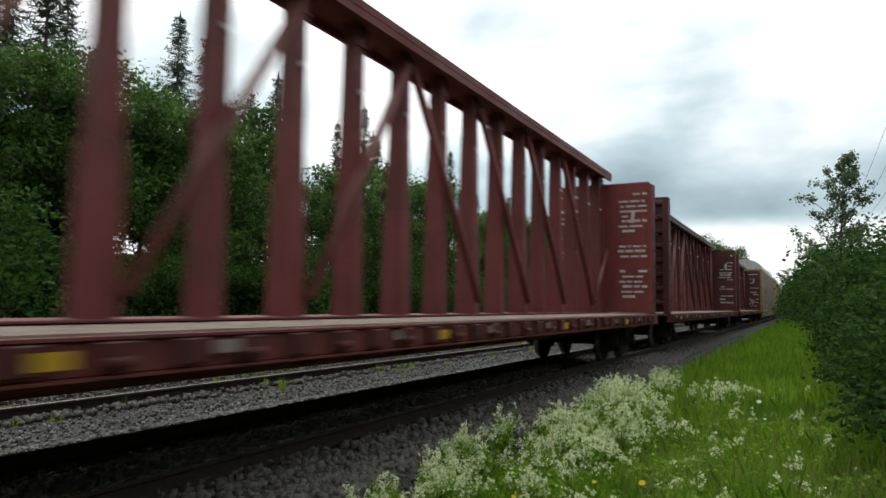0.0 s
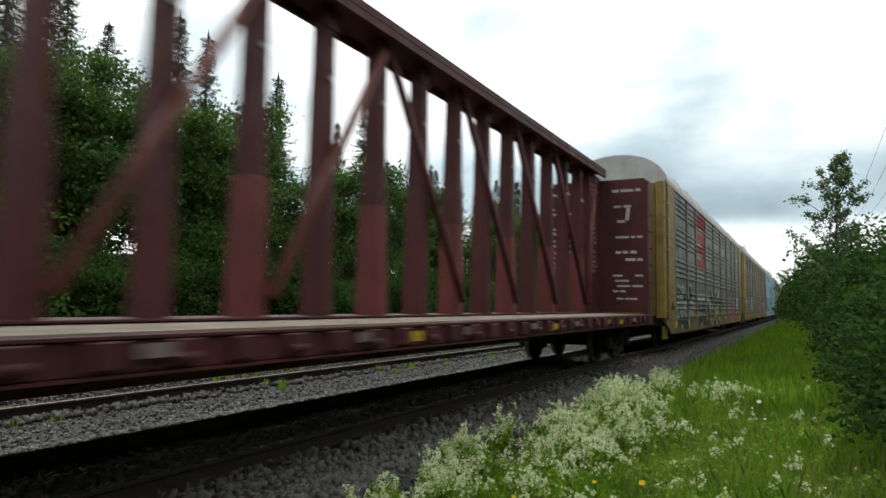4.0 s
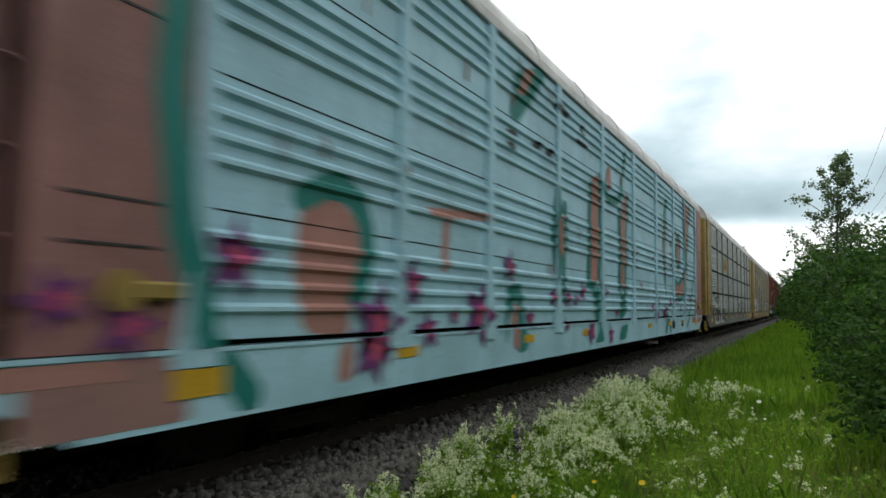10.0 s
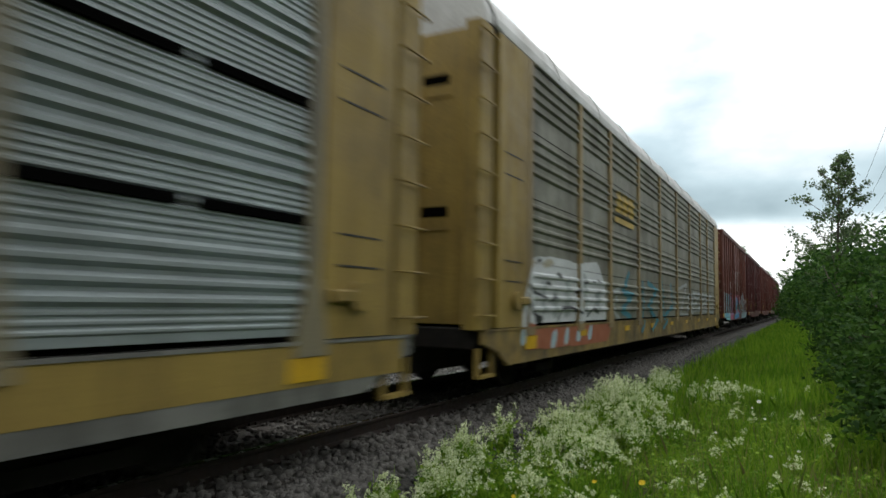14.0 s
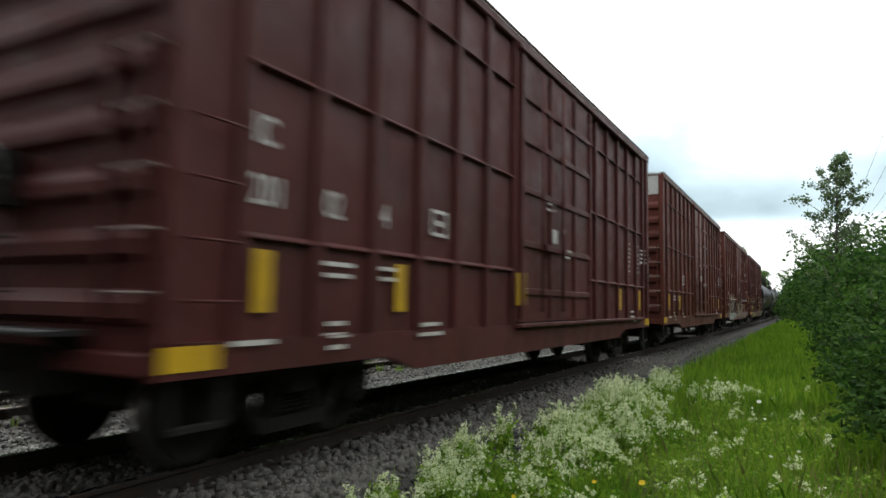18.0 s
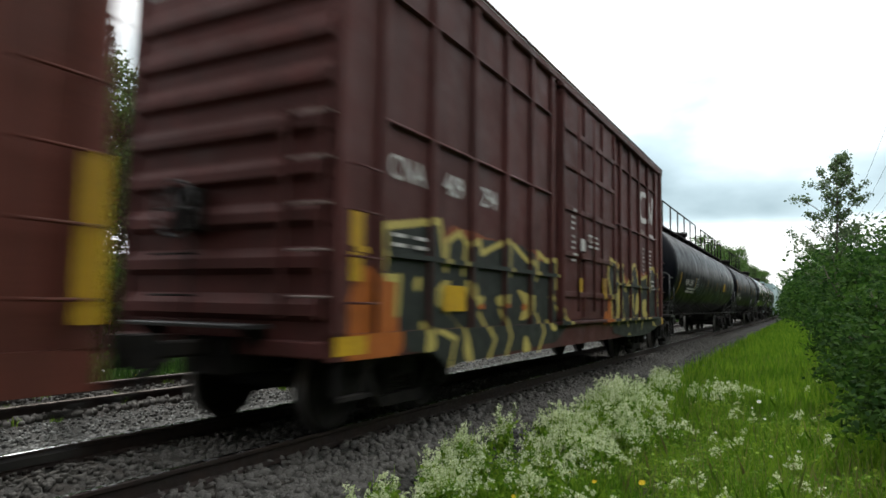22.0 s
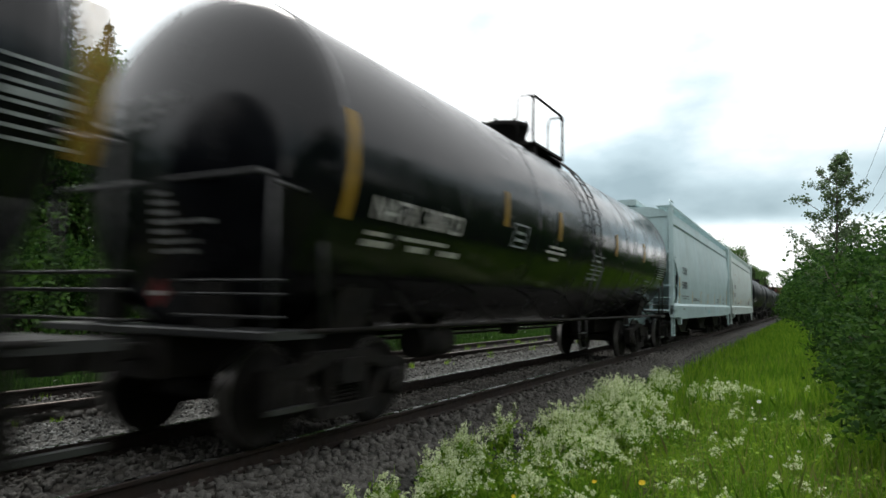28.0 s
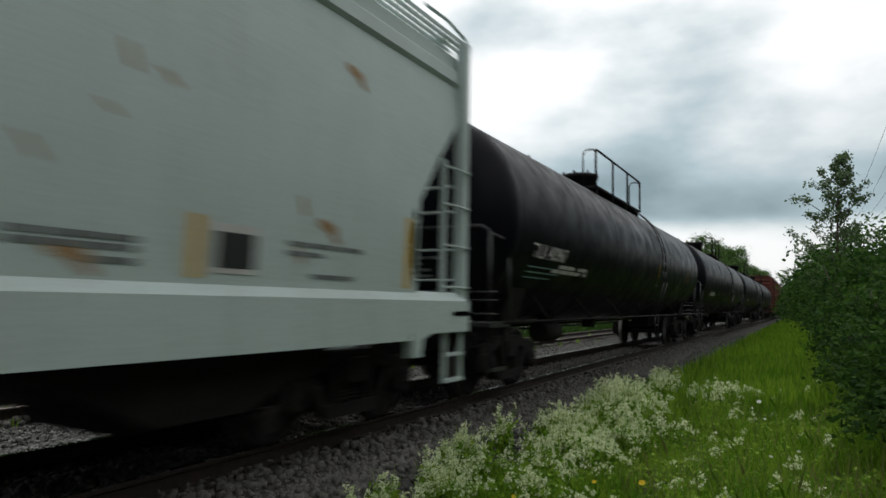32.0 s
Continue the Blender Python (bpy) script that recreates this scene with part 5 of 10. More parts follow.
def panel_mesh(width, fine, material):
    key = (round(width, 3), fine, material.name)
    if key not in RACK_MESH:
        prof = PROFILE[fine]
        verts = [(SIDE + o, s * width / 2, z) for z, o in prof for s in (-1, 1)]
        faces = [(2 * i, 2 * i + 1, 2 * i + 3, 2 * i + 2) for i in range(len(prof) - 1)]
        k = len(verts)
        verts += [(SIDE - 0.03, s * width / 2, z) for z in (prof[0][0], prof[-1][0]) for s in (-1, 1)]
        faces += [(k + 1, k, k + 2, k + 3), (0, k, k + 1, 1), (2 * len(prof) - 2, 2 * len(prof) - 1, k + 3, k + 2)]
        me = bpy.data.meshes.new("side_panel")
        me.from_pydata(verts, [], faces)
        me.materials.append(material)
        RACK_MESH[key] = me
    return RACK_MESH[key]


def post_mesh(material):
    if ("post", material.name) not in RACK_MESH:
        bm = bmesh.new()
        bx(bm, SIDE - 0.02, SIDE + 0.055, -0.085, 0.085, 0.90, 5.03, 0.012)
        prism(bm, [(-0.20, 0.86), (0.20, 0.86), (0.20, 0.93), (0.085, 1.50), (-0.085, 1.50), (-0.20, 0.93)], SIDE + 0.0, SIDE + 0.06, "x")
        bmesh.ops.recalc_face_normals(bm, faces=bm.faces[:])
        RACK_MESH[("post", material.name)] = mesh_of(bm, "post", material)
    return RACK_MESH[("post", material.name)]


# a raised near-black bar in place of a cut slot: its shade is colour
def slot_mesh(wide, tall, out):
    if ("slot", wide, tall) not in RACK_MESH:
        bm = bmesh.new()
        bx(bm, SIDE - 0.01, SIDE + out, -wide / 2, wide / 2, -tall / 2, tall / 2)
        RACK_MESH[("slot", wide, tall)] = mesh_of(bm, "slot", M_SLOT_SHADE)
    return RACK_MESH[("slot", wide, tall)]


def rack_levels(fine):
    zs = {z for z, _ in PROFILE[fine]} | {0.52, 0.56, 0.915, 0.955, 0.985, 1.03, 1.085}
    zs |= {0.52 + 0.025 * i for i in range(187)}
    zs = sorted(zs)
    out = [zs[0]]
    for z in zs[1:]:
        if z - out[-1] > 0.004:
            out.append(z)
    return out


def rack_out(fine, strip=False):
    prof = PROFILE[fine]
    pz, po = [p[0] for p in prof], [p[1] for p in prof]
    sill_top = 0.915 if strip else 0.985

    def out(y, z):
        if z < sill_top:
            return 1.50
        if abs(y) > 11.66:
            return SIDE + 0.052 if abs(y) < 12.78 else (1.475 if 12.90 < abs(y) < 13.36 else None)
        for p in POSTS:
            if abs(y - p) < 0.085 or (z < 1.5 and abs(y - p) < 0.085 + 0.11 * min(1.0, (1.5 - z) / 0.55)):
                return SIDE + 0.062
        if strip and 0.955 < z < 1.085:
            return 1.50
        if z < 1.03:
            return None
        return SIDE + float(np.interp(z, pz, po))
    return out


RACK_BREAKS = sorted([p + d for p in POSTS for d in (-0.195, -0.15, -0.115, -0.086, 0.086, 0.115, 0.15, 0.195)] + [e * v for e in (-1, 1) for v in (11.66, 12.78, 12.90, 13.36)])


def autorack(y0, y1, panel_mat, frame_mat, fine, seed, label, sill_mat=None, post_mat=None, plate_mat=None, strip=False, door_mat=None):
    c, reach = (y0 + y1) / 2, (y1 - y0) / 2
    h = 13.20
    top = 0.915 if strip else 0.985
    car = car_root("autorack_wagon", c, label, "autorack", "autorack wagons")
    running_gear(car, h, 9.9, reach)
    bm = bmesh.new()
    bx(bm, -1.30, 1.30, -h, h, 0.86, 1.0)
    bx(bm, -0.42, 0.42, -h, h, 0.36, 0.86)
    part("underframe", bm, M_STEEL, car)
    # solid box behind the panels; the darkness inside is its black colour
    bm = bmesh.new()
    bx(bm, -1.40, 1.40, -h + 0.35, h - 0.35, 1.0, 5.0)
    part("interior", bm, M_SLOT_SHADE, car, "black box standing in for the shade behind the side panels")
    for s in (-1, 1):
        turn = pose(0, 0, 0, 0, 0, 0 if s > 0 else 180)
        bm = bmesh.new()
        ring = [(-h, 0.80), (-12.75, 0.68), (-12.40, 0.48), (12.40, 0.48), (12.75, 0.68), (h, 0.80), (h, top), (-h, top)]
        prism(bm, ring, 1.44, 1.50, "x")
        bx(bm, 1.38, 1.512, -h, h, top - 0.03, top)
        bmesh.ops.recalc_face_normals(bm, faces=bm.faces[:])
        sill = part("side_sill", bm, sill_mat or frame_mat, car)
        sill.matrix_basis = turn
        for p, q in zip(POSTS, POSTS[1:]):
            sharing("side_panel", panel_mesh(q - p - 0.16, fine, panel_mat), car, turn @ Matrix.Translation((0, (p + q) / 2, 0)))
        for p in POSTS:
            sharing("post", post_mesh(post_mat or frame_mat), car, turn @ Matrix.Translation((0, p, 0)))
        for p, q in zip(POSTS, POSTS[1:]):
            m, w = (p + q) / 2, q - p
            if strip:
                bm = bmesh.new()
                bx(bm, SIDE - 0.05, 1.50, p + 0.087, q - 0.087, 0.955, 1.085, 0.01)
                ledge = part("lower_rail", bm, frame_mat, car)
                ledge.matrix_basis = turn
            if fine:
                gaps = [(m + d * (w / 4 - 0.015), w / 2 - 0.15, z, 0.065, 0.040) for z in SLOTS for d in (-1, 1)]
            else:
                gaps = [(m, w - 0.18, z, 0.012, 0.004) for z in (1.95, 2.93, 3.97)]
            for y, wide, z, tall, out in gaps:
                sharing("slot", slot_mesh(round(wide, 3), tall, out), car, turn @ Matrix.Translation((0, y, z)))
        # rail under the eaves
        bm = bmesh.new()
        bx(bm, SIDE - 0.02, SIDE + 0.05, -12.75, 12.75, 5.035, 5.10, 0.012)
        rail = part("eave_rail", bm, M_ROOF, car)
        rail.matrix_basis = turn
        # end side plates with their stiffened edge
        for e in (-1, 1):
            bm = bmesh.new()
            ya, yb = sorted((e * 11.70, e * 12.78))
            bx(bm, SIDE - 0.05, SIDE + 0.05, ya, yb, top + 0.01, 5.03, 0.01)
            plate = part("end_side_plate", bm, plate_mat or frame_mat, car)
            plate.matrix_basis = turn
            if s > 0:
                for z in (1.62, 1.90, 3.1, 3.4):
                    bm = bmesh.new()
                    bx(bm, SIDE + 0.05, SIDE + 0.056, e * 12.25 - 0.34, e * 12.25 + 0.30, z, z + 0.018)
                    part("stencil_line", bm, M_BLACKPAINT, plate)
                bm = bmesh.new()
                bx(bm, SIDE + 0.05, SIDE + 0.12, e * 11.95 - 0.16, e * 11.95 + 0.16, 1.30, 1.42, 0.02)
                rod(bm, (SIDE + 0.07, e * 12.2, 1.36), (SIDE + 0.11, e * 12.2, 1.36), 0.13, 16)
                part("winch", bm, frame_mat, plate, "small hand winch on the side plate")
    # arched roof in sheets
    arch = [(1.50, 5.10), (1.495, 5.20), (1.42, 5.40), (1.28, 5.59), (1.08, 5.75), (0.85, 5.88), (0.45, 5.98), (0.0, 6.02)]
    outer = arch + [(-x, z) for x, z in reversed(arch[:-1])]
    inner = [(x * 0.985, z - 0.03) for x, z in reversed(outer)]
    k = 10
    for i in range(k):
        bm = bmesh.new()
        ya, yb = -12.9 + 25.8 * i / k, -12.9 + 25.8 * (i + 1) / k
        prism(bm, outer + inner, ya + 0.004, yb - 0.004)
        bmesh.ops.recalc_face_normals(bm, faces=bm.faces[:])
        part("roof_sheet", bm, M_ROOF, car)
        if i < k - 1:
            bm = bmesh.new()
            rib = [(x * 1.006, z + 0.02) for x, z in outer]
            prism(bm, rib + [(x, z) for x, z in reversed(outer)], yb - 0.03, yb + 0.03)
            bmesh.ops.recalc_face_normals(bm, faces=bm.faces[:])
            part("roof_seam", bm, M_ROOF, car)
    # flush end doors, ladder columns on the corners and a pale curved cap
    for e in (-1, 1):
        face = e * 13.12
        bm = bmesh.new()
        bx(bm, -1.22, 1.22, *sorted((e * 12.70, face)), 1.04, 5.04, 0.05)
        door = part("end_door", bm, door_mat or plate_mat or frame_mat, car, "flat steel end door")
        for x in (-0.42, 0.42):
            bm = bmesh.new()
            bx(bm, x - 0.03, x + 0.03, *sorted((face, face + e * 0.035)), 1.06, 5.02, 0.012)
            part("door_seam", bm, door_mat or plate_mat or frame_mat, door)
        # door slots: black plates painted as shade, no hole behind them
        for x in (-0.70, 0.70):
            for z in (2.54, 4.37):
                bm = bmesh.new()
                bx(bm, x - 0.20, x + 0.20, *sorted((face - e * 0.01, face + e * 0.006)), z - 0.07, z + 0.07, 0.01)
                part("door_slot", bm, M_SLOT_SHADE, door)
                bm = bmesh.new()
                bx(bm, x - 0.24, x + 0.24, *sorted((face, face + e * 0.02)), z - 0.25, z - 0.235)
                part("door_crease", bm, door_mat or plate_mat or frame_mat, door)
        bm = bmesh.new()
        prism(bm, [(x * 0.975, z - 0.02) for x, z in outer] + [(-1.40, 5.045), (1.40, 5.045)], *sorted((e * 12.91, e * 13.10)))
        bmesh.ops.recalc_face_normals(bm, faces=bm.faces[:])
        part("end_cap", bm, M_ROOF, car, "pale curved roof end cap")
        bm = bmesh.new()
        bx(bm, -1.36, 1.36, *sorted((e * 12.40, e * 13.25)), 0.72, 1.0, 0.02)
        part("end_sill", bm, M_STEEL, car)
        for s in (-1, 1):
            bm = bmesh.new()
            bx(bm, *sorted((s * 1.24, s * 1.47)), *sorted((e * 12.90, e * 13.34)), 0.98, 5.04, 0.03)
            column = part("corner_column", bm, plate_mat or frame_mat, car)
            for i in range(9):
                z = 1.16 + i * 0.465
                bm = bmesh.new()
                pipe(bm, [(s * 1.46, e * 12.93, z), (s * 1.53, e * 12.93, z), (s * 1.53, e * 13.40, z), (s * 1.46, e * 13.33, z)], 0.013, 6)
                part("rung", bm, plate_mat or frame_mat, column)
            bm = bmesh.new()
            bx(bm, *sorted((s * 1.38, s * 1.47)), e * 13.0 - 0.23, e * 13.0 + 0.23, 0.36, 0.40)
            for d in (-0.21, 0.21):
                bx(bm, *sorted((s * 1.38, s * 1.44)), e * 13.0 + d - 0.03, e * 13.0 + d + 0.03, 0.36, 0.74)
            part("step", bm, frame_mat, car)
        bm = bmesh.new()
        bx(bm, 1.503, 1.512, e * 11.56 - 0.22, e * 11.56 + 0.22, 0.66, 0.85)
        part("reflector", bm, M_REFLECT, car, "yellow reflector strip")
    for y in (-8.9, -5.5, -2.6, 0.3, 3.2, 6.1, 8.6):
        bm = bmesh.new()
        bx(bm, 1.503, 1.512, y - 0.20, y + 0.20, 0.76, 0.87)
        part("reflector", bm, M_REFLECT, car, "yellow reflector strip")
    return car


def rack_coat(car, fine, strip, name, shapes, material, lift, label=""):
    return paint(name, shapes, rack_out(fine, strip), rack_levels(fine), RACK_BREAKS, material, car, lift, label)


# ---------------------------------------------------------------- boxcars
BOX_POSTS = {"fine": (-6.86, -5.98, -5.14, -4.28, -3.42, -2.56, -1.66, 2.06, 2.55, 3.42, 4.32, 5.22, 6.12, 6.90),
             "wide": (-6.60, -5.58, -4.53, -3.50, -2.53, -1.62, 2.02, 3.02, 3.98, 4.95, 5.98, 6.98),
             "smooth": (-6.90, -5.92, -4.86, -3.75, -2.72, -1.66, 2.06, 2.55, 3.42, 4.32, 5.22, 6.12, 6.90)}
SET_BACK = 0.28
BOX_POSTS["late"] = tuple(v - SET_BACK for v in BOX_POSTS["wide"])
BOX_RIBS_Z = (1.78, 3.12, 4.45)


def boxcar(y0, y1, paint_mat, style, white_end, seed, label, gap=1.06, back=0.0):
    smooth_side = style == "smooth"
    rng = random.Random(seed)
    c, reach = (y0 + y1) / 2, (y1 - y0) / 2
    h = reach - gap
    car = car_root("boxcar", c + back, label, "boxcar", "boxcars")
    running_gear(car, h, h - 1.75, reach)
    bm = bmesh.new()
    bx(bm, -1.42, 1.42, -h + 0.10, h - 0.10, 0.95, 5.22)
    part("body", bm, paint_mat, car)
    bm = bmesh.new()
    bx(bm, -0.32, 0.32, -h - 0.1, h + 0.1, 0.60, 0.95, 0.02)
    part("underframe", bm, M_STEEL, car)
    for i in range(7):
        y = -h + 2.4 + (2 * h - 4.8) * i / 6
        bm = bmesh.new()
        bx(bm, -1.36, 1.36, y - 0.06, y + 0.06, 0.74, 0.948)
        part("cross_bearer", bm, M_STEEL, car)
    door = (-1.9 + 0.35, 1.9 + 0.05)
    for s in (-1, 1):
        turn = pose(0, 0, 0, 0, 0, 0 if s > 0 else 180)
        d0, d1 = door if s > 0 else (-door[1], -door[0])
        bm = bmesh.new()
        ring = [(-h, 0.78), (-h + 2.6, 0.78), (-h + 3.2, 0.62), (h - 3.2, 0.62), (h - 2.6, 0.78), (h, 0.78), (h, 1.02), (-h, 1.02)]
        prism(bm, ring, 1.36, 1.475, "x")
        bmesh.ops.recalc_face_normals(bm, faces=bm.faces[:])
        sill = part("side_sill", bm, paint_mat, car)
        sill.matrix_basis = turn
        bm = bmesh.new()
        bx(bm, 1.38, 1.50, -h, h, 5.12, 5.26, 0.02)
        bx(bm, 1.42, 1.515, -h, h, 5.26, 5.285)
        rail = part("top_rail", bm, paint_mat, car)
        rail.matrix_basis = turn
        left, right = [v for v in BOX_POSTS[style] if v < 0], [v for v in BOX_POSTS[style] if v > 0]
        if s < 0:
            left, right = [-v for v in reversed(right)], [-v for v in reversed(left)]
        for y in [-h + 0.10, *left, *right, h - 0.10]:
            bm = bmesh.new()
            w = 0.10 if abs(y) > h - 0.2 else (0.075 if smooth_side else 0.055)
            bx(bm, 1.42, 1.485, y - w, y + w, 1.02, 5.12, 0.02)
            r = part("side_post", bm, paint_mat, car)
            r.matrix_basis = turn
        if not smooth_side:
            allp = [-h + 0.10, *left, *right, h - 0.10]
            for z in BOX_RIBS_Z:
                for a, b in zip(allp, allp[1:]):
                    if (a < 0 < b and b - a > 2) or abs(a) > h - 0.2 or abs(b) > h - 0.2:
                        continue
                    bm = bmesh.new()
                    prism(bm, [(1.42, z - 0.012), (1.478, z), (1.478, z + 0.012), (1.442, z + 0.045), (1.42, z + 0.045)], a + 0.056, b - 0.056)
                    r = part("side_rib", bm, paint_mat, car)
                    r.matrix_basis = turn
        # plug door with its ribs, tracks and locking bars
        bm = bmesh.new()
        bx(bm, 1.42, 1.50, d0, d1, 1.06, 5.02, 0.015)
        dr = part("door", bm, paint_mat, car, "brown plug door with locking gear")
        dr.matrix_basis = turn
        for z in ((1.50, 2.2, 3.0, 3.75, 4.4) if not smooth_side else (1.7, 2.6, 3.5, 4.3)):
            bm = bmesh.new()
            bx(bm, 1.50, 1.54, d0 + 0.1, d1 - 0.1, z - 0.05, z + 0.05, 0.015)
            part("door_rib", bm, paint_mat, dr)
        for y in (d0 + 0.04, d0 + (d1 - d0) * 0.36, d0 + (d1 - d0) * 0.72, d1 - 0.04):
            bm = bmesh.new()
            bx(bm, 1.50, 1.545, y - 0.035, y + 0.035, 1.10, 5.0, 0.01)
            part("door_stile", bm, paint_mat, dr)
        bm = bmesh.new()
        rod(bm, (1.57, d0 + (d1 - d0) * 0.5, 1.2), (1.57, d0 + (d1 - d0) * 0.5, 4.9), 0.025)
        rod(bm, (1.57, d0 + (d1 - d0) * 0.22, 1.2), (1.57, d0 + (d1 - d0) * 0.22, 4.9), 0.02)
        bx(bm, 1.54, 1.60, d0 + 0.9, d0 + 1.35, 2.15, 2.25)
        part("locking_bar", bm, paint_mat, dr)
        bm = bmesh.new()
        bx(bm, 1.46, 1.56, d0 - 0.1, h - 1.0, 0.98, 1.04, 0.01)
        bx(bm, 1.46, 1.56, d0 - 0.1, h - 1.0, 5.04, 5.12, 0.01)
        tr = part("door_track", bm, paint_mat, car)
        tr.matrix_basis = turn
    bm = bmesh.new()
    roof = [(-1.50, 5.27), (0.0, 5.36), (1.50, 5.27), (1.50, 5.24), (-1.50, 5.24)]
    prism(bm, roof, -h, h)
    for i in range(14):
        y = -h + 0.6 + (2 * h - 1.2) * i / 13
        prism(bm, [(-1.50, 5.27), (0.0, 5.40), (1.50, 5.27)], y - 0.04, y + 0.04)
    bmesh.ops.recalc_face_normals(bm, faces=bm.faces[:])
    part("roof", bm, M_ROOF if white_end else paint_mat, car)
    for e in (-1, 1):
        bm = bmesh.new()
        y = e * (h - 0.10)
        bx(bm, -1.44, 1.44, min(y, y + e * 0.04), max(y, y + e * 0.04), 0.95, 5.24)
        for d in (-1, 1):
            bx(bm, min(d * 1.36, d * 1.48), max(d * 1.36, d * 1.48), min(y, e * h), max(y, e * h), 0.9, 5.24, 0.02)
        end = part("end_wall", bm, paint_mat, car)
        for k in range(9):
            z = 1.12 + k * 0.435
            if white_end and k == 8:
                continue
            bm = bmesh.new()
            ring = [(y + e * 0.04, z), (y + e * 0.12, z + 0.06), (y + e * 0.12, z + 0.16), (y + e * 0.04, z + 0.26)]
            prism(bm, ring, -1.34, 1.34, "x")
            bmesh.ops.recalc_face_normals(bm, faces=bm.faces[:])
            part("end_rib", bm, paint_mat, end)
        if white_end:
            bm = bmesh.new()
            ya, yb = sorted((y + e * 0.041, y + e * 0.06))
            bx(bm, -1.34, 1.34, ya, yb, 4.64, 5.20)
            w = part("end_band", bm, M_ROOF, end, "white band across the top of the end")
        end_grabs(end, e * (h - 0.0), e, (1.18,), [1.35 + 0.42 * k for k in range(5)], 0.42, M_FADED if e < 0 else M_STEEL)
        end_grabs(end, e * (h - 0.0), e, (-0.6,), (1.35, 1.77), 0.6, M_STEEL)
        grabs(car, 1.485, e * (h - 0.35), [1.30 + 0.42 * k for k in range(4)], 0.42, paint_mat)
        bm = bmesh.new()
        bx(bm, -0.95, 0.75, *sorted((e * (h + 0.02), e * (h + 0.30))), 1.05, 1.09, 0.008)
        board = part("crossover_step", bm, M_RAILING, car)
        for x in (-0.8, 0.6):
            bm = bmesh.new()
            prism(bm, [(e * (h - 0.08), 1.05), (e * (h + 0.26), 1.05), (e * (h - 0.08), 0.80)], x - 0.02, x + 0.02, "x")
            bmesh.ops.recalc_face_normals(bm, faces=bm.faces[:])
            part("bracket", bm, M_STEEL, board)
        for x in (0.86, 1.30):
            bm = bmesh.new()
            bx(bm, x - 0.02, x + 0.02, *sorted((e * (h + 0.005), e * (h + 0.05))), 1.15, 3.15)
            part("ladder_stile", bm, paint_mat, end)
        bm = bmesh.new()
        rod(bm, (-0.62, e * (h + 0.10), 0.72), (-0.70, e * (h + 0.34), 0.50), 0.035)
        part("air_hose", bm, M_STEEL, car)
        bm = bmesh.new()
        bx(bm, -1.40, 1.40, *sorted((e * (h - 0.08), e * (h + 0.02))), 0.80, 0.95, 0.012)
        part("end_sill", bm, paint_mat, car)
        bm = bmesh.new()
        bx(bm, 1.38, 1.46, e * (h - 0.35) - 0.24, e * (h - 0.35) + 0.24, 0.42, 0.46)
        for d in (-0.22, 0.22):
            bx(bm, 1.38, 1.44, e * (h - 0.35) + d - 0.02, e * (h - 0.35) + d + 0.02, 0.42, 0.80)
        part("step", bm, M_STEEL, car)
        bm = bmesh.new()
        bx(bm, 1.476, 1.482, *sorted((e * (h - 0.01), e * (h - 0.48))), 0.83, 1.0)
        if style == "wide" and e > 0:
            bm.free()
        else:
            part("reflector", bm, M_REFLECT, car, "yellow reflector patch")
    bm = bmesh.new()
    ring = [(-0.35 + 0.28 * math.cos(math.pi * i / 10), -h - 0.24, 2.2 + 0.28 * math.sin(math.pi * i / 10)) for i in range(21)]
    pipe(bm, ring, 0.016, 6)
    for i in range(3):
        a = math.pi * i / 3
        rod(bm, (-0.35 - 0.27 * math.cos(a), -h - 0.22, 2.2 - 0.27 * math.sin(a)), (-0.35 + 0.27 * math.cos(a), -h - 0.22, 2.2 + 0.27 * math.sin(a)), 0.012, 6)
    wheel = part("hand_brake_wheel", bm, M_RAILING, car)
    bm = bmesh.new()
    bx(bm, -0.52, -0.18, -h - 0.18, -h + 0.02, 2.0, 2.42, 0.04)
    part("brake_housing", bm, M_STEEL, wheel)
    bm = bmesh.new()
    rod(bm, (-0.35, -h - 0.05, 1.0), (-0.35, -h - 0.05, 2.0), 0.014, 6)
    part("brake_chain", bm, M_STEEL, wheel)
    return car


BOX_STILES = [-1.55 + 0.04, -1.55 + 3.5 * 0.36, -1.55 + 3.5 * 0.72, 1.95 - 0.04]


def box_out(style, h):
    """How far the side stands out: paint runs over posts, ribs and door gear alike."""
    smooth_side = style == "smooth"
    half = 0.075 if smooth_side else 0.055
    door_ribs = (1.7, 2.6, 3.5, 4.3) if smooth_side else (1.50, 2.2, 3.0, 3.75, 4.4)

    def out(y, z):
        if -1.65 < y < h - 1.0 and 0.98 < z < 1.04:
            return 1.562
        if z < 1.02:
            return 1.477
        if -1.55 < y < 1.95:
            if any(abs(y - p) < 0.035 for p in BOX_STILES):
                return 1.547
            if -1.45 < y < 1.85 and any(abs(z - q) < 0.05 for q in door_ribs):
                return 1.542
            return 1.502
        if abs(y) > h - 0.2 or any(abs(y - p) < half for p in BOX_POSTS[style]):
            return 1.487
        if not smooth_side and any(q - 0.012 < z < q + 0.045 for q in BOX_RIBS_Z):
            return 1.480
        return 1.422
    return out


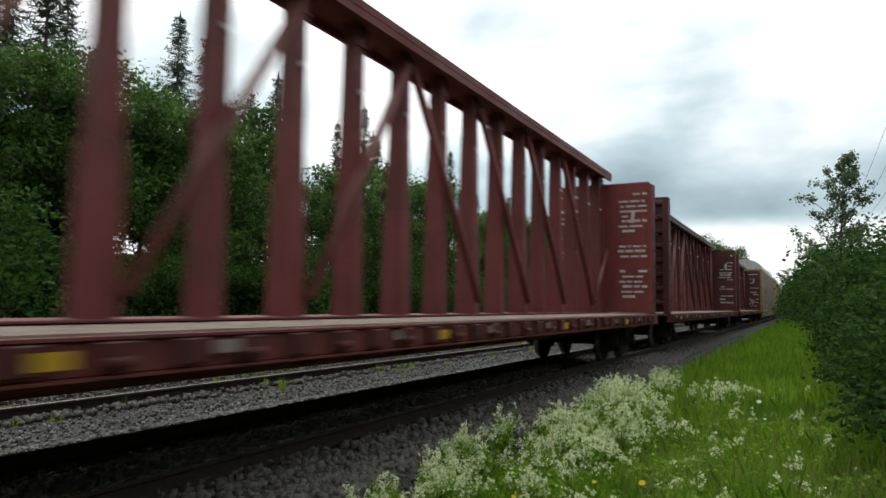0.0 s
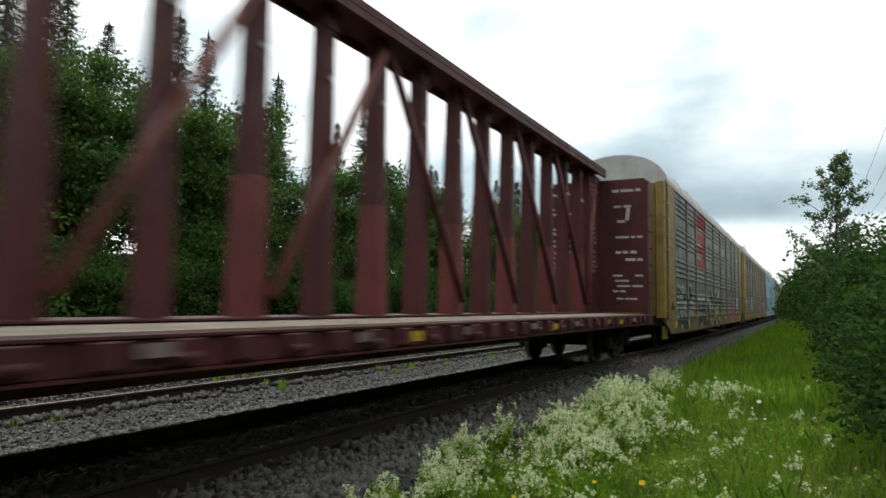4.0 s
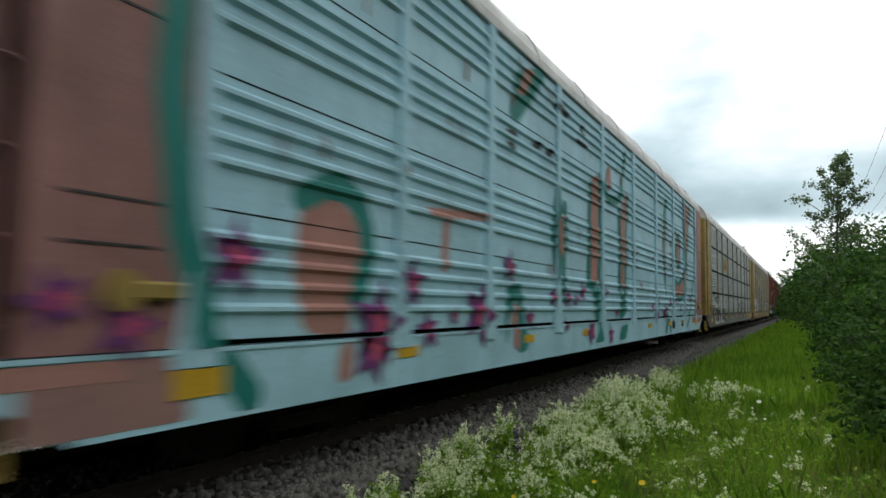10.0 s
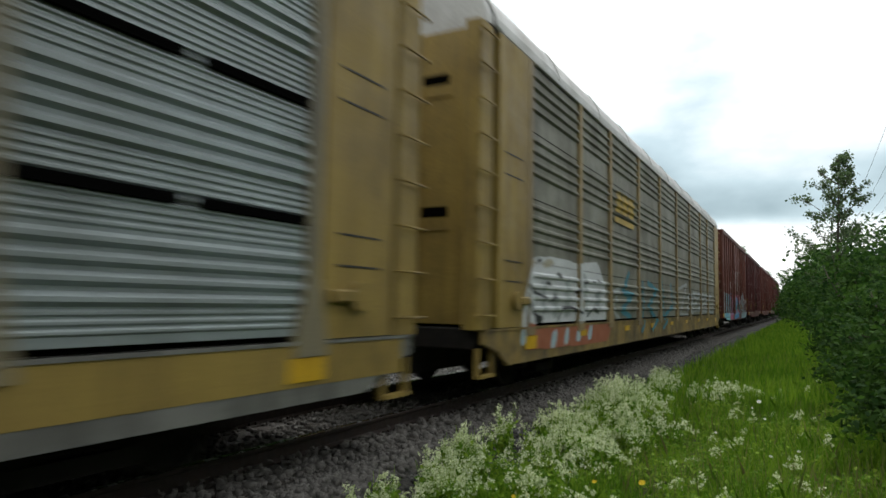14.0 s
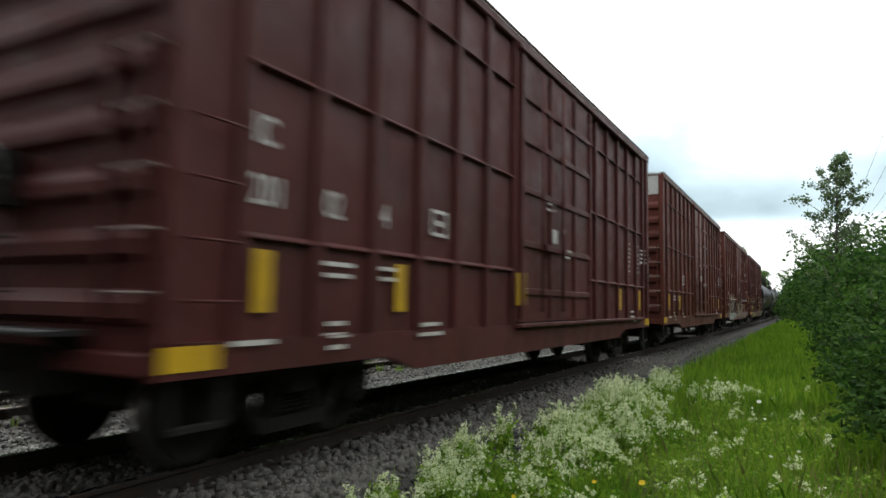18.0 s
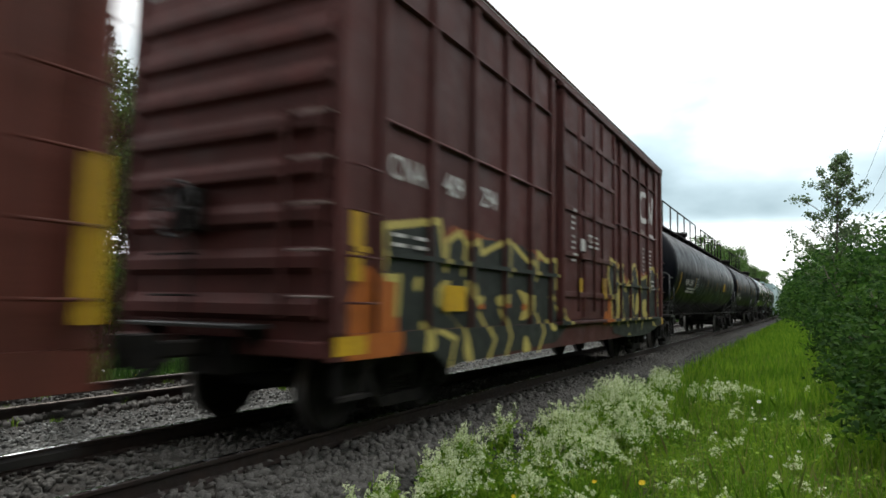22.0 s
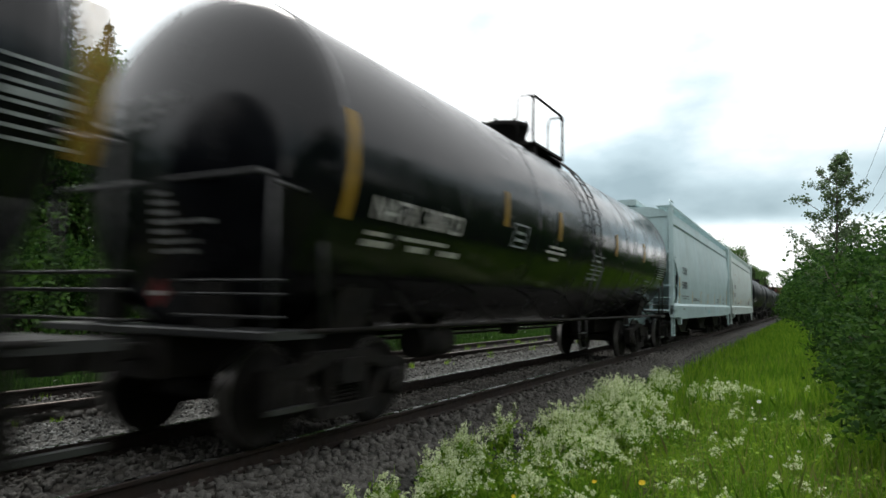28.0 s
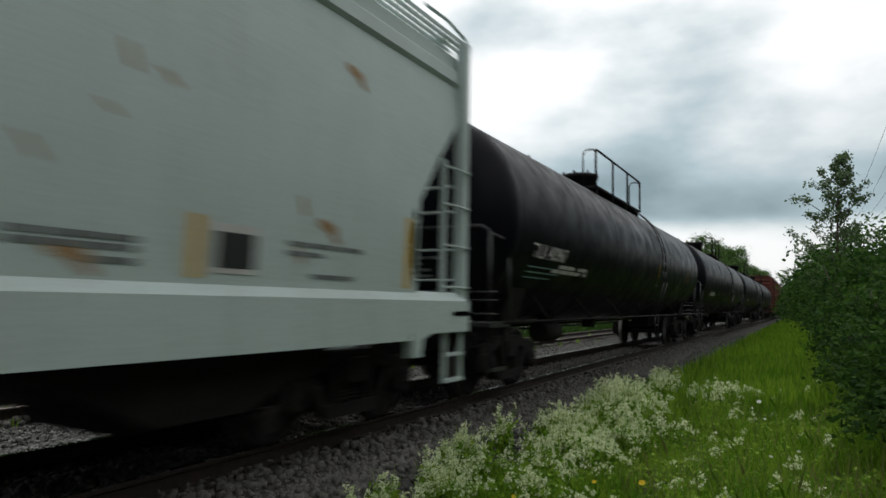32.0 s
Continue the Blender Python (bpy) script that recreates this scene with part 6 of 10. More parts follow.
def box_coat(car, h, style, name, shapes, material, lift, label=""):
    smooth_side = style == "smooth"
    half = 0.075 if smooth_side else 0.055
    levels = [0.58 + 0.02 * i for i in range(225)]
    for q in (0.98, 1.02, 1.04) + ((1.65, 1.75, 2.55, 2.65, 3.45, 3.55, 4.25, 4.35) if smooth_side else (1.45, 1.55, 1.768, 1.825, 2.15, 2.25, 2.95, 3.05, 3.108, 3.165)):
        levels = [z for z in levels if abs(z - q) > 0.008] + [q]
    cuts = [-1.65, -1.55, -1.45, 1.85, 1.95, h - 1.0, h - 0.2, 0.2 - h] + [p + d for p in BOX_POSTS[style] for d in (-half, half)] + [p + d for p in BOX_STILES for d in (-0.035, 0.035)]
    return paint(name, shapes, box_out(style, h), sorted(levels), sorted(cuts), material, car, lift, label)


# ---------------------------------------------------------------- tank cars
def tankcar(y0, y1, tank_mat, walkway, radius, top, seed, label, marks=None, span=None, dome=0.0, stripes=()):
    rng = random.Random(seed)
    c, reach = (y0 + y1) / 2, (y1 - y0) / 2
    h = reach - 0.74
    zc = top - radius
    car = car_root("tank_car", c, label, "tank car", "tank cars")
    running_gear(car, h, h - 1.45, reach)
    bm = bmesh.new()
    hs = h + 0.08
    deep = 0.62
    head = [(-hs + deep * (1 - math.cos(a)), max(radius * math.sin(a), 0.02)) for a in [math.pi / 2 * i / 12 for i in range(12)]]
    full = head + [(-hs + deep, radius), (hs - deep, radius)] + [(-s, r) for s, r in reversed(head)]
    lathe(bm, full, 56, "y")
    bmesh.ops.translate(bm, vec=(0, 0, zc), verts=bm.verts[:])
    tank = part("tank", bm, tank_mat, car)
    for y in (-hs + 0.64, -hs * 0.34, hs * 0.34, hs - 0.64):
        bm = bmesh.new()
        lathe(bm, [(y - 0.03, radius - 0.01), (y - 0.03, radius + 0.003), (y + 0.03, radius + 0.003), (y + 0.03, radius - 0.01)], 56, "y")
        bmesh.ops.translate(bm, vec=(0, 0, zc), verts=bm.verts[:])
        part("weld_band", bm, tank_mat, tank)
    # stub sills, saddles and end platforms
    for e in (-1, 1):
        bm = bmesh.new()
        ya, yb = sorted((e * (h - 3.1), e * (h + 0.1)))
        bx(bm, -0.30, 0.30, ya, yb, 0.62, 1.02, 0.02)
        part("stub_sill", bm, M_STEEL, car)
        bm = bmesh.new()
        y = e * (h - 1.45)
        ring = [(-1.30, zc - 0.75), (-0.9, zc - 1.18), (0.9, zc - 1.18), (1.30, zc - 0.75), (1.05, 1.0), (0.35, 0.95), (-0.35, 0.95), (-1.05, 1.0)]
        prism(bm, ring, y - 0.28, y + 0.28)
        bmesh.ops.recalc_face_normals(bm, faces=bm.faces[:])
        part("saddle", bm, M_STEEL, car)
        bm = bmesh.new()
        ya, yb = sorted((e * (h - 0.50), e * (h + 0.12)))
        bx(bm, -1.48, 1.48, ya, yb, 1.0, 1.07, 0.01)
        plat = part("end_platform", bm, M_RAILING, car)
        bm = bmesh.new()
        for x in (-1.42, 1.42):
            rod(bm, (x, e * (h + 0.05), 1.05), (x, e * (h + 0.05), 2.28), 0.022)
        pipe(bm, [(-1.42, e * (h + 0.05), 2.28), (-1.30, e * (h + 0.05), 2.36), (1.30, e * (h + 0.05), 2.36), (1.42, e * (h + 0.05), 2.28)], 0.022)
        pipe(bm, [(1.42, e * (h + 0.05), 2.26), (1.44, e * (h - 0.5), 2.20), (1.44, e * (h - 0.62), 1.08)], 0.022)
        part("end_railing", bm, M_RAILING, plat)
        for x in (0.66, 1.24):
            for z in (1.18, 1.36, 1.47):
                bm = bmesh.new()
                rod(bm, (x - 0.30, e * (h + 0.06), z), (x + 0.30, e * (h + 0.06), z), 0.013, 6)
                part("grab_iron", bm, M_RAILING, plat)
        for x in (-0.9, 0.55):
            bm = bmesh.new()
            bx(bm, x - 0.16, x + 0.16, *sorted((e * (h - 0.33), e * (h - 0.1))), 1.05, 1.50, 0.02)
            part("brake_box", bm, M_STEEL, plat)
        bm = bmesh.new()
        bx(bm, 1.40, 1.46, e * (h - 0.2) - 0.24, e * (h - 0.2) + 0.24, 0.42, 0.46)
        tread = part("step", bm, M_RAILING, plat)
        for d in (-0.22, 0.22):
            bm = bmesh.new()
            bx(bm, 1.40, 1.44, e * (h - 0.2) + d - 0.02, e * (h - 0.2) + d + 0.02, 0.46, 1.0)
            part("hanger", bm, M_STEEL, tread)
        bm = bmesh.new()
        yy = e * (h + 0.085)
        f = [bm.verts.new((0.16 + 0.13 * math.cos(a), yy, 1.36 + 0.13 * math.sin(a))) for a in (0, math.pi / 2, math.pi, 1.5 * math.pi)]
        g = [bm.verts.new((v.co.x, yy - e * 0.01, v.co.z)) for v in f]
        bm.faces.new(f), bm.faces.new(list(reversed(g)))
        for i in range(4):
            bm.faces.new((f[i], g[i], g[(i + 1) % 4], f[(i + 1) % 4]))
        bmesh.ops.recalc_face_normals(bm, faces=bm.faces[:])
        pl = part("hazard_placard", bm, M_PLACARD, plat, "red diamond placard with a white band")
        bm = bmesh.new()
        bx(bm, 0.09, 0.23, *sorted((yy + e * 0.003, yy + e * 0.006)), 1.34, 1.38)
        part("placard_band", bm, M_WHITE, pl)
    # running rods along both sides
    for s in (-1, 1):
        bm = bmesh.new()
        rod(bm, (s * 1.47, -h + 0.3, 1.06), (s * 1.47, h - 0.3, 1.06), 0.022)
        for i in range(7):
            y = -h + 2.2 + (2 * h - 4.4) * i / 6
            pipe(bm, [(s * 1.47, y, 1.06), (s * 1.05, y - 0.05, zc - radius * 0.62)], 0.018, 6)
        part("side_rail", bm, M_STEEL, car)
    bm = bmesh.new()
    rod(bm, (-0.35, -h + 2.6, 0.86), (-0.35, h - 2.6, 0.86), 0.03)
    rod(bm, (-1.0, -h + 1.6, 0.72), (-1.0, h - 1.6, 0.72), 0.026)
    for i in range(6):
        y = -h + 3.2 + (2 * h - 6.4) * i / 5
        bx(bm, -1.02, -0.98, y - 0.03, y + 0.03, 0.70, 1.15)
        bx(bm, -0.37, -0.33, y - 0.03, y + 0.03, 0.84, 1.2)
    part("brake_pipe", bm, M_STEEL, car)
    bm = bmesh.new()
    rod(bm, (0.5, -h * 0.50 - 0.45, 0.78), (0.5, -h * 0.50 + 0.45, 0.78), 0.2, 14)
    bx(bm, 0.35, 0.65, -h * 0.50 - 0.06, -h * 0.50 + 0.06, 0.85, 1.4)
    part("air_reservoir", bm, M_STEEL, car)
    bm = bmesh.new()
    bx(bm, -0.14, 0.14, -0.14, 0.14, 0.74, zc - radius + 0.1, 0.03)
    part("bottom_outlet", bm, M_STEEL, car)
    # dome, fittings, platform and railings on top
    bm = bmesh.new()
    lathe(bm, [(top - 0.06, 0.42), (top + 0.40, 0.42), (top + 0.40, 0.48), (top + 0.50, 0.48), (top + 0.53, 0.30)], 22, "z")
    for i in range(8):
        a = i * math.pi / 4
        rod(bm, (0.45 * math.cos(a), 0.45 * math.sin(a), top + 0.34), (0.45 * math.cos(a), 0.45 * math.sin(a), top + 0.56), 0.03, 6)
    rod(bm, (0, 0.75, top - 0.03), (0, 0.75, top + 0.24), 0.12, 12)
    bmesh.ops.translate(bm, vec=(0, dome, 0), verts=bm.verts[:])
    part("manway", bm, M_STEEL, car)
    if walkway == "full":
        span = (-hs + 1.6, hs - 1.0)
    for s in (1, -1):
        bm = bmesh.new()
        x0, x1 = sorted((s * 0.62, s * 0.96))
        zf = zc + math.sqrt(radius ** 2 - 0.93 ** 2) + 0.15
        bx(bm, x0, x1, span[0], span[1], zf, zf + 0.045)
        for i in range(int((span[1] - span[0]) / 1.4) + 1):
            y = span[0] + 0.15 + i * 1.4
            if y < span[1]:
                bx(bm, min(s * 0.62, s * 0.94), max(s * 0.62, s * 0.94), y - 0.03, y + 0.03, zf - 0.22, zf)
        wk = part("walkway", bm, M_STEEL, car)
        bm = bmesh.new()
        xr = s * 0.94
        gaps = [span] if walkway == "small" else [(span[0], dome - 0.9), (dome + 0.7, span[1])]
        hgt = 0.88
        for a, b in gaps:
            k = max(int((b - a) / 1.35), 1)
            for i in range(k + 1):
                y = a + (b - a) * i / k
                rod(bm, (xr, y, zf), (xr, y, zf + hgt), 0.027, 7)
            pipe(bm, [(xr, a, zf + hgt - 0.1), (xr, a + 0.06, zf + hgt), (xr, b - 0.06, zf + hgt), (xr, b, zf + hgt - 0.1)], 0.026)
        part("railing", bm, M_STEEL, wk)
        for y in (span[0], span[1]):
            bm = bmesh.new()
            pipe(bm, [(s * 0.64, y, zf), (s * 0.64, y, zf + 0.78), (s * 0.70, y, zf + 0.88), (s * 0.88, y, zf + 0.88), (s * 0.94, y, zf + 0.82)], 0.018)
            part("end_hoop", bm, M_STEEL, wk)
    # ladder bent over the side
    y = span[1] - 0.35
    stiles = []
    for d in (-0.22, 0.22) if walkway != "full" else ():
        bm = bmesh.new()
        pts = []
        for i in range(9):
            a = math.radians(62 - i * 9)
            pts.append(((radius + 0.09) * math.cos(a), y + d, zc + (radius + 0.09) * math.sin(a)))
        pts += [(radius + 0.12, y + d, zc - 0.6), (1.46, y + d, 1.07), (1.46, y + d, 0.5)]
        pipe(bm, pts, 0.018, 6)
        stiles.append(part("ladder", bm, M_RAILING, car))
    spots = [((radius + 0.09) * math.cos(math.radians(60 - i * 9)), zc + (radius + 0.09) * math.sin(math.radians(60 - i * 9))) for i in range(8)]
    for x, z in spots + [(1.45, z) for z in (zc - 0.35, zc - 0.7, 1.1, 0.8, 0.52)] if stiles else ():
        bm = bmesh.new()
        rod(bm, (x, y - 0.22, z), (x, y + 0.22, z), 0.013, 6)
        part("rung", bm, M_RAILING, stiles[0])

    # stripes and stencils wrapped on the shell
    def wrapped(name, shapes, material, lift=0.010, label=""):
        def out(yy, z):
            return math.sqrt(max(radius ** 2 - (z - zc) ** 2, 0.01))
        ob = paint(name, shapes, out, [zc - radius * 0.93 + 0.02 * i for i in range(int(radius * 1.86 / 0.02))], [], material, tank, lift, label)
        return ob
    for y, lo, hi in stripes:
        wrapped("reflector", [box_shape(y - 0.06, y + 0.06, lo, hi)], M_REFLECT_DIRTY, 0.012, "yellow vertical reflector stripe")
    wrapped("stencil", bars(-7.0, 1.93, 1.9, 0.055, 2, rng), M_WHITE, 0.012, "white stencil bars")
    if marks:
        words, size, yy, zz = marks
        m = lettering("marking", words, size, 0, yy, zz, M_WHITE, tank, "side", "white painted car marking")
        for v in m.data.vertices:
            v.co.x = math.sqrt(max(radius ** 2 - (v.co.z - zc) ** 2, 0.01)) + 0.012
    # rows of small print on the tank's leading head
    bm = bmesh.new()
    rows = [(-0.62 + 0.02 * i, 0.30 - 0.20 * i, zc + 0.46 - 0.11 * i, 0.06) for i in range(3)]
    rows += [(0.0, w, zc - 0.40 - 0.085 * i, 0.04) for i, w in enumerate((0.18, 0.24, 0.25, 0.68, 0.34, 0.50, 0.50))]
    for x, end, z, tall in rows:
        while x < end:
            w = min(rng.uniform(0.1, 0.3), end - x)
            f = [bm.verts.new((p, -hs + deep * (1 - math.sqrt(max(1 - (p * p + (q - zc) ** 2) / radius ** 2, 0))) - 0.012, q)) for p, q in ((x, z), (x + w, z), (x + w, z + tall), (x, z + tall))]
            bm.faces.new(f)
            x += w + 0.04
    part("head_stencil", bm, M_FADED_WHITE, tank, "white stencil bars")["kind"] = "stuff"
    return car, wrapped, zc, hs


# ---------------------------------------------------------------- covered hoppers
def hopper(c, h, reach, paint_mat, seed, label, words, diag):
    """c: middle at 0 s; h: half length over the corner posts; diag: height at which the slanted corner cut meets the post."""
    rng = random.Random(seed)
    car = car_root("covered_hopper", c, label, "hopper wagon", "covered hoppers")
    running_gear(car, h, h - 1.75, reach)
    eave, sill0, sill1 = 4.0, 0.92, 1.38
    bot_in = h - 1.25
    # side sheets bulge a little; their lower corners are cut back in a slant and a round
    edge = [(h - 1.02, sill1), (h - 1.18, 1.50), (h - 1.27, 1.70), (h - 1.28, 2.0), (h - 1.22, 2.28), (h - 0.70, diag - (diag - 2.28) * 0.47), (h - 0.12, diag), (h - 0.12, eave)]

    # the sheet is fullest at mid height and leans in under the roof
    heights, depths = (1.38, 1.90, 2.30, 2.70, 3.10, 3.50, 3.80, eave), (1.420, 1.440, 1.446, 1.440, 1.422, 1.392, 1.362, 1.340)

    def bulge(z):
        return float(np.interp(z, heights, depths))
    levels = sorted({z for _, z in edge} | set(heights))
    edge = [(float(np.interp(z, [q for _, q in edge], [y for y, _ in edge])), z) for z in levels]
    for s in (-1, 1):
        bm = bmesh.new()
        rows = [(s * bulge(z), y, z) for y, z in edge]
        near = [bm.verts.new(p) for p in rows]
        far = [bm.verts.new((x, -y, z)) for x, y, z in rows]
        near2 = [bm.verts.new((x - s * 0.05, y, z)) for x, y, z in rows]
        far2 = [bm.verts.new((x - s * 0.05, -y, z)) for x, y, z in rows]
        for k in range(len(edge) - 1):
            bm.faces.new((near[k], near[k + 1], far[k + 1], far[k])).smooth = True
            bm.faces.new((near2[k], far2[k], far2[k + 1], near2[k + 1]))
            for a, b in ((near, near2), (far, far2)):
                bm.faces.new([bm.verts.new(v.co) for v in (a[k], b[k], b[k + 1], a[k + 1])])
        bmesh.ops.recalc_face_normals(bm, faces=bm.faces[:])
        part("side_sheet", bm, paint_mat, car)
        for y in np.linspace(-h + 2.9, h - 2.9, 5):
            bm = bmesh.new()
            for z0, z1 in zip(heights, heights[1:]):
                v = [bm.verts.new((s * (bulge(z) + 0.003), y + d, z)) for z, d in ((z0, -0.012), (z0, 0.012), (z1, 0.012), (z1, -0.012))]
                bm.faces.new(v)
            part("weld_seam", bm, paint_mat, car)
        bm = bmesh.new()
        x0, x1 = sorted((s * 1.36, s * 1.50))
        prism(bm, [(-h, 0.98), (-h + 0.9, 0.98), (-h + 1.1, sill0), (h - 1.1, sill0), (h - 0.9, 0.98), (h, 0.98), (h, 1.34), (-h, 1.34)], x0, x1, "x")
        prism(bm, [(s * 1.36, 1.34), (s * 1.50, 1.34), (s * 1.42, 1.42), (s * 1.36, 1.44)], -h + 0.05, h - 0.05)
        bmesh.ops.recalc_face_normals(bm, faces=bm.faces[:])
        part("side_sill", bm, paint_mat, car)
        bm = bmesh.new()
        prism(bm, [(s * 1.28, eave - 0.03), (s * 1.35, eave - 0.03), (s * 1.385, eave + 0.01), (s * 1.37, eave + 0.16), (s * 1.33, eave + 0.20), (s * 1.32, eave + 0.36), (s * 1.28, eave + 0.38)], -h + 0.10, h - 0.10)
        bmesh.ops.recalc_face_normals(bm, faces=bm.faces[:])
        part("top_side_rail", bm, paint_mat, car)
        # running board along the roof edge, on brackets
        bm = bmesh.new()
        x0, x1 = sorted((s * 0.98, s * 1.44))
        for i in range(6):
            x = x0 + (x1 - x0) * i / 5
            bx(bm, x - 0.008, x + 0.008, -h - 0.05, h + 0.05, eave + 0.50, eave + 0.54)
        for i in range(int(2 * h / 0.13)):
            y = -h + i * 0.13
            bx(bm, x0, x1, y - 0.005, y + 0.005, eave + 0.505, eave + 0.535)
        board = part("running_board", bm, paint_mat, car, "open steel grating running board")
        for i in range(int(2 * h / 1.45) + 1):
            y = -h + 0.25 + i * 1.45
            bm = bmesh.new()
            prism(bm, [(s * 1.28, eave + 0.34), (s * 1.32, eave + 0.34), (s * 1.43, eave + 0.47), (s * 1.38, eave + 0.47)], y - 0.04, y + 0.04)
            bmesh.ops.recalc_face_normals(bm, faces=bm.faces[:])
            bx(bm, *sorted((s * 0.98, s * 1.43)), y - 0.025, y + 0.025, eave + 0.465, eave + 0.50)
            part("bracket", bm, paint_mat, board)
    # roof and hatches
    bm = bmesh.new()
    prism(bm, [(-1.31, eave + 0.34), (-0.8, eave + 0.52), (0, eave + 0.56), (0.8, eave + 0.52), (1.31, eave + 0.34), (1.27, eave + 0.2), (-1.27, eave + 0.2)], -h + 0.12, h - 0.12)
    part("roof", bm, paint_mat, car)
    for i in range(8):
        bm = bmesh.new()
        y = -h + 0.95 + i * (2 * h - 1.9) / 7
        bx(bm, -0.32, 0.32, y - 0.85, y + 0.85, eave + 0.60, eave + 0.80, 0.03)
        part("hatch_cover", bm, paint_mat, car)
    # end sheets, corner posts, ladders and railings
    for e in (-1, 1):
        bm = bmesh.new()
        ring = [(e * (h - 0.16), eave + 0.35), (e * (h - 0.16), diag), (e * (bot_in - 1.3), sill1), (e * (bot_in - 1.36), sill1), (e * (h - 0.22), diag + 0.05), (e * (h - 0.22), eave + 0.35)]
        prism(bm, ring, -1.29, 1.29, "x")
        bmesh.ops.recalc_face_normals(bm, faces=bm.faces[:])
        sheet = part("end_slope_sheet", bm, paint_mat, car)
        for k in range(2):
            bm = bmesh.new()
            z = eave + 0.05 - 0.13 * k
            x = 0.15
            for w in (0.16, 0.10, 0.22) if k else (0.30, 0.18):
                bx(bm, x, x + w, *sorted((e * (h - 0.158), e * (h - 0.152))), z, z + 0.08)
                x += w + 0.04
            part("end_stencil", bm, M_BLACKPAINT, sheet)["kind"] = "stuff"
        for x in (-1.40, 1.40):
            bm = bmesh.new()
            bx(bm, x - 0.07, x + 0.07, *sorted((e * (h - 0.14), e * h)), 1.05, eave + 0.55, 0.015)
            post = part("corner_post", bm, paint_mat, car)
            bm = bmesh.new()
            pipe(bm, [(x, e * (h - 0.05), eave + 0.50), (x, e * h, eave + 0.62), (x * 0.95, e * (h - 0.35), eave + 0.76), (x * 0.95, e * (h - 0.9), eave + 0.74)], 0.022)
            part("handhold", bm, paint_mat, post)
            bm = bmesh.new()
            bx(bm, x - 0.03, x + 0.03, e * (h - 0.52) - 0.03, e * (h - 0.52) + 0.03, 1.34, 3.0, 0.008)
            part("ladder_stile", bm, paint_mat, post)
            for z in (1.50, 1.98, 2.46, 2.90):
                bm = bmesh.new()
                xo = x + (0.09 if x > 0 else -0.09)
                pipe(bm, [(x, e * (h - 0.52), z), (xo, e * (h - 0.52), z), (xo, e * (h - 0.03), z), (x, e * (h - 0.03), z)], 0.014, 6)
                part("rung", bm, paint_mat, post)
        bm = bmesh.new()
        bx(bm, -1.38, 1.38, *sorted((e * (h - 0.13), e * (h - 0.03))), diag - 0.06, diag + 0.04, 0.01)
        part("end_beam", bm, paint_mat, car)
        for x in (-0.50, 0.50):
            bm = bmesh.new()
            bx(bm, x - 0.06, x + 0.06, *sorted((e * (h - 1.5), e * (h - 1.4))), 1.2, 2.5, 0.01)
            rod(bm, (x, e * (h - 1.45), 2.3), (x * 1.6, e * (h - 0.3), diag - 0.05), 0.05, 6)
            part("end_strut", bm, paint_mat, car)
        bm = bmesh.new()
        bx(bm, -1.5, 1.5, *sorted((e * (h - 0.42), e * h)), 1.16, 1.22, 0.01)
        bx(bm, -0.28, 0.28, *sorted((e * (h - 3.0), e * (h + 0.1))), 0.68, 1.1, 0.02)
        part("end_platform", bm, paint_mat, car)
        for z in (1.60, 1.98, 2.46, 2.78):
            bm = bmesh.new()
            pipe(bm, [(1.36, e * (h - 0.05), z), (1.36, e * (h + 0.06), z), (0.78, e * (h + 0.06), z), (0.78, e * (h - 0.10), z)], 0.015, 6)
            part("grab_iron", bm, paint_mat, car)
        bm = bmesh.new()
        pipe(bm, [(0.78, e * (h - 0.08), 1.2), (0.78, e * (h - 0.02), 2.85)], 0.022)
        pipe(bm, [(0.78, e * h, 2.36), (-1.0, e * h, 2.30)], 0.02)
        part("end_railing", bm, paint_mat, car)
        bm = bmesh.new()
        bx(bm, -0.5, 0.3, *sorted((e * (h - 0.9), e * (h - 0.5))), 1.22, 1.9, 0.04)
        rod(bm, (-0.9, e * (h - 0.75), 1.55), (0.1, e * (h - 0.75), 1.55), 0.17, 14)
        part("brake_gear", bm, M_STEEL, car)
        bm = bmesh.new()
        for d in (-0.20, 0.20):
            bx(bm, 1.38, 1.43, e * (h - 0.26) + d - 0.025, e * (h - 0.26) + d + 0.025, 0.40, 1.0, 0.006)
        for z in (0.40, 0.70):
            bx(bm, 1.37, 1.46, e * (h - 0.26) - 0.20, e * (h - 0.26) + 0.20, z, z + 0.035)
        part("step", bm, paint_mat, car)
        bm = bmesh.new()
        prism(bm, [(e * (h - 1.35), 1.0), (e * (h - 1.10), 1.0), (e * (h - 1.15), 0.74), (e * (h - 1.30), 0.74)], 1.40, 1.515, "x")
        bmesh.ops.recalc_face_normals(bm, faces=bm.faces[:])
        part("jacking_pad", bm, paint_mat, car)
    # discharge hoppers below
    for y in (-bot_in * 0.66, 0.0, bot_in * 0.66):
        bm = bmesh.new()
        ring = [(y - 1.7, 1.0), (y + 1.7, 1.0), (y + 0.45, 0.42), (y - 0.45, 0.42)]
        prism(bm, ring, -1.15, 1.15, "x")
        bx(bm, -0.6, 0.6, y - 0.38, y + 0.38, 0.28, 0.42, 0.02)
        bmesh.ops.recalc_face_normals(bm, faces=bm.faces[:])
        part("discharge_hopper", bm, M_STEEL, car)
        bm = bmesh.new()
        rod(bm, (-1.3, y + 0.5, 0.36), (1.3, y + 0.5, 0.36), 0.035)
        bx(bm, 1.25, 1.32, y + 0.42, y + 0.58, 0.26, 0.46, 0.02)
        part("gate_shaft", bm, M_STEEL, car)

    def flat(y, z):
        return 1.50 if z < sill1 else bulge(z)
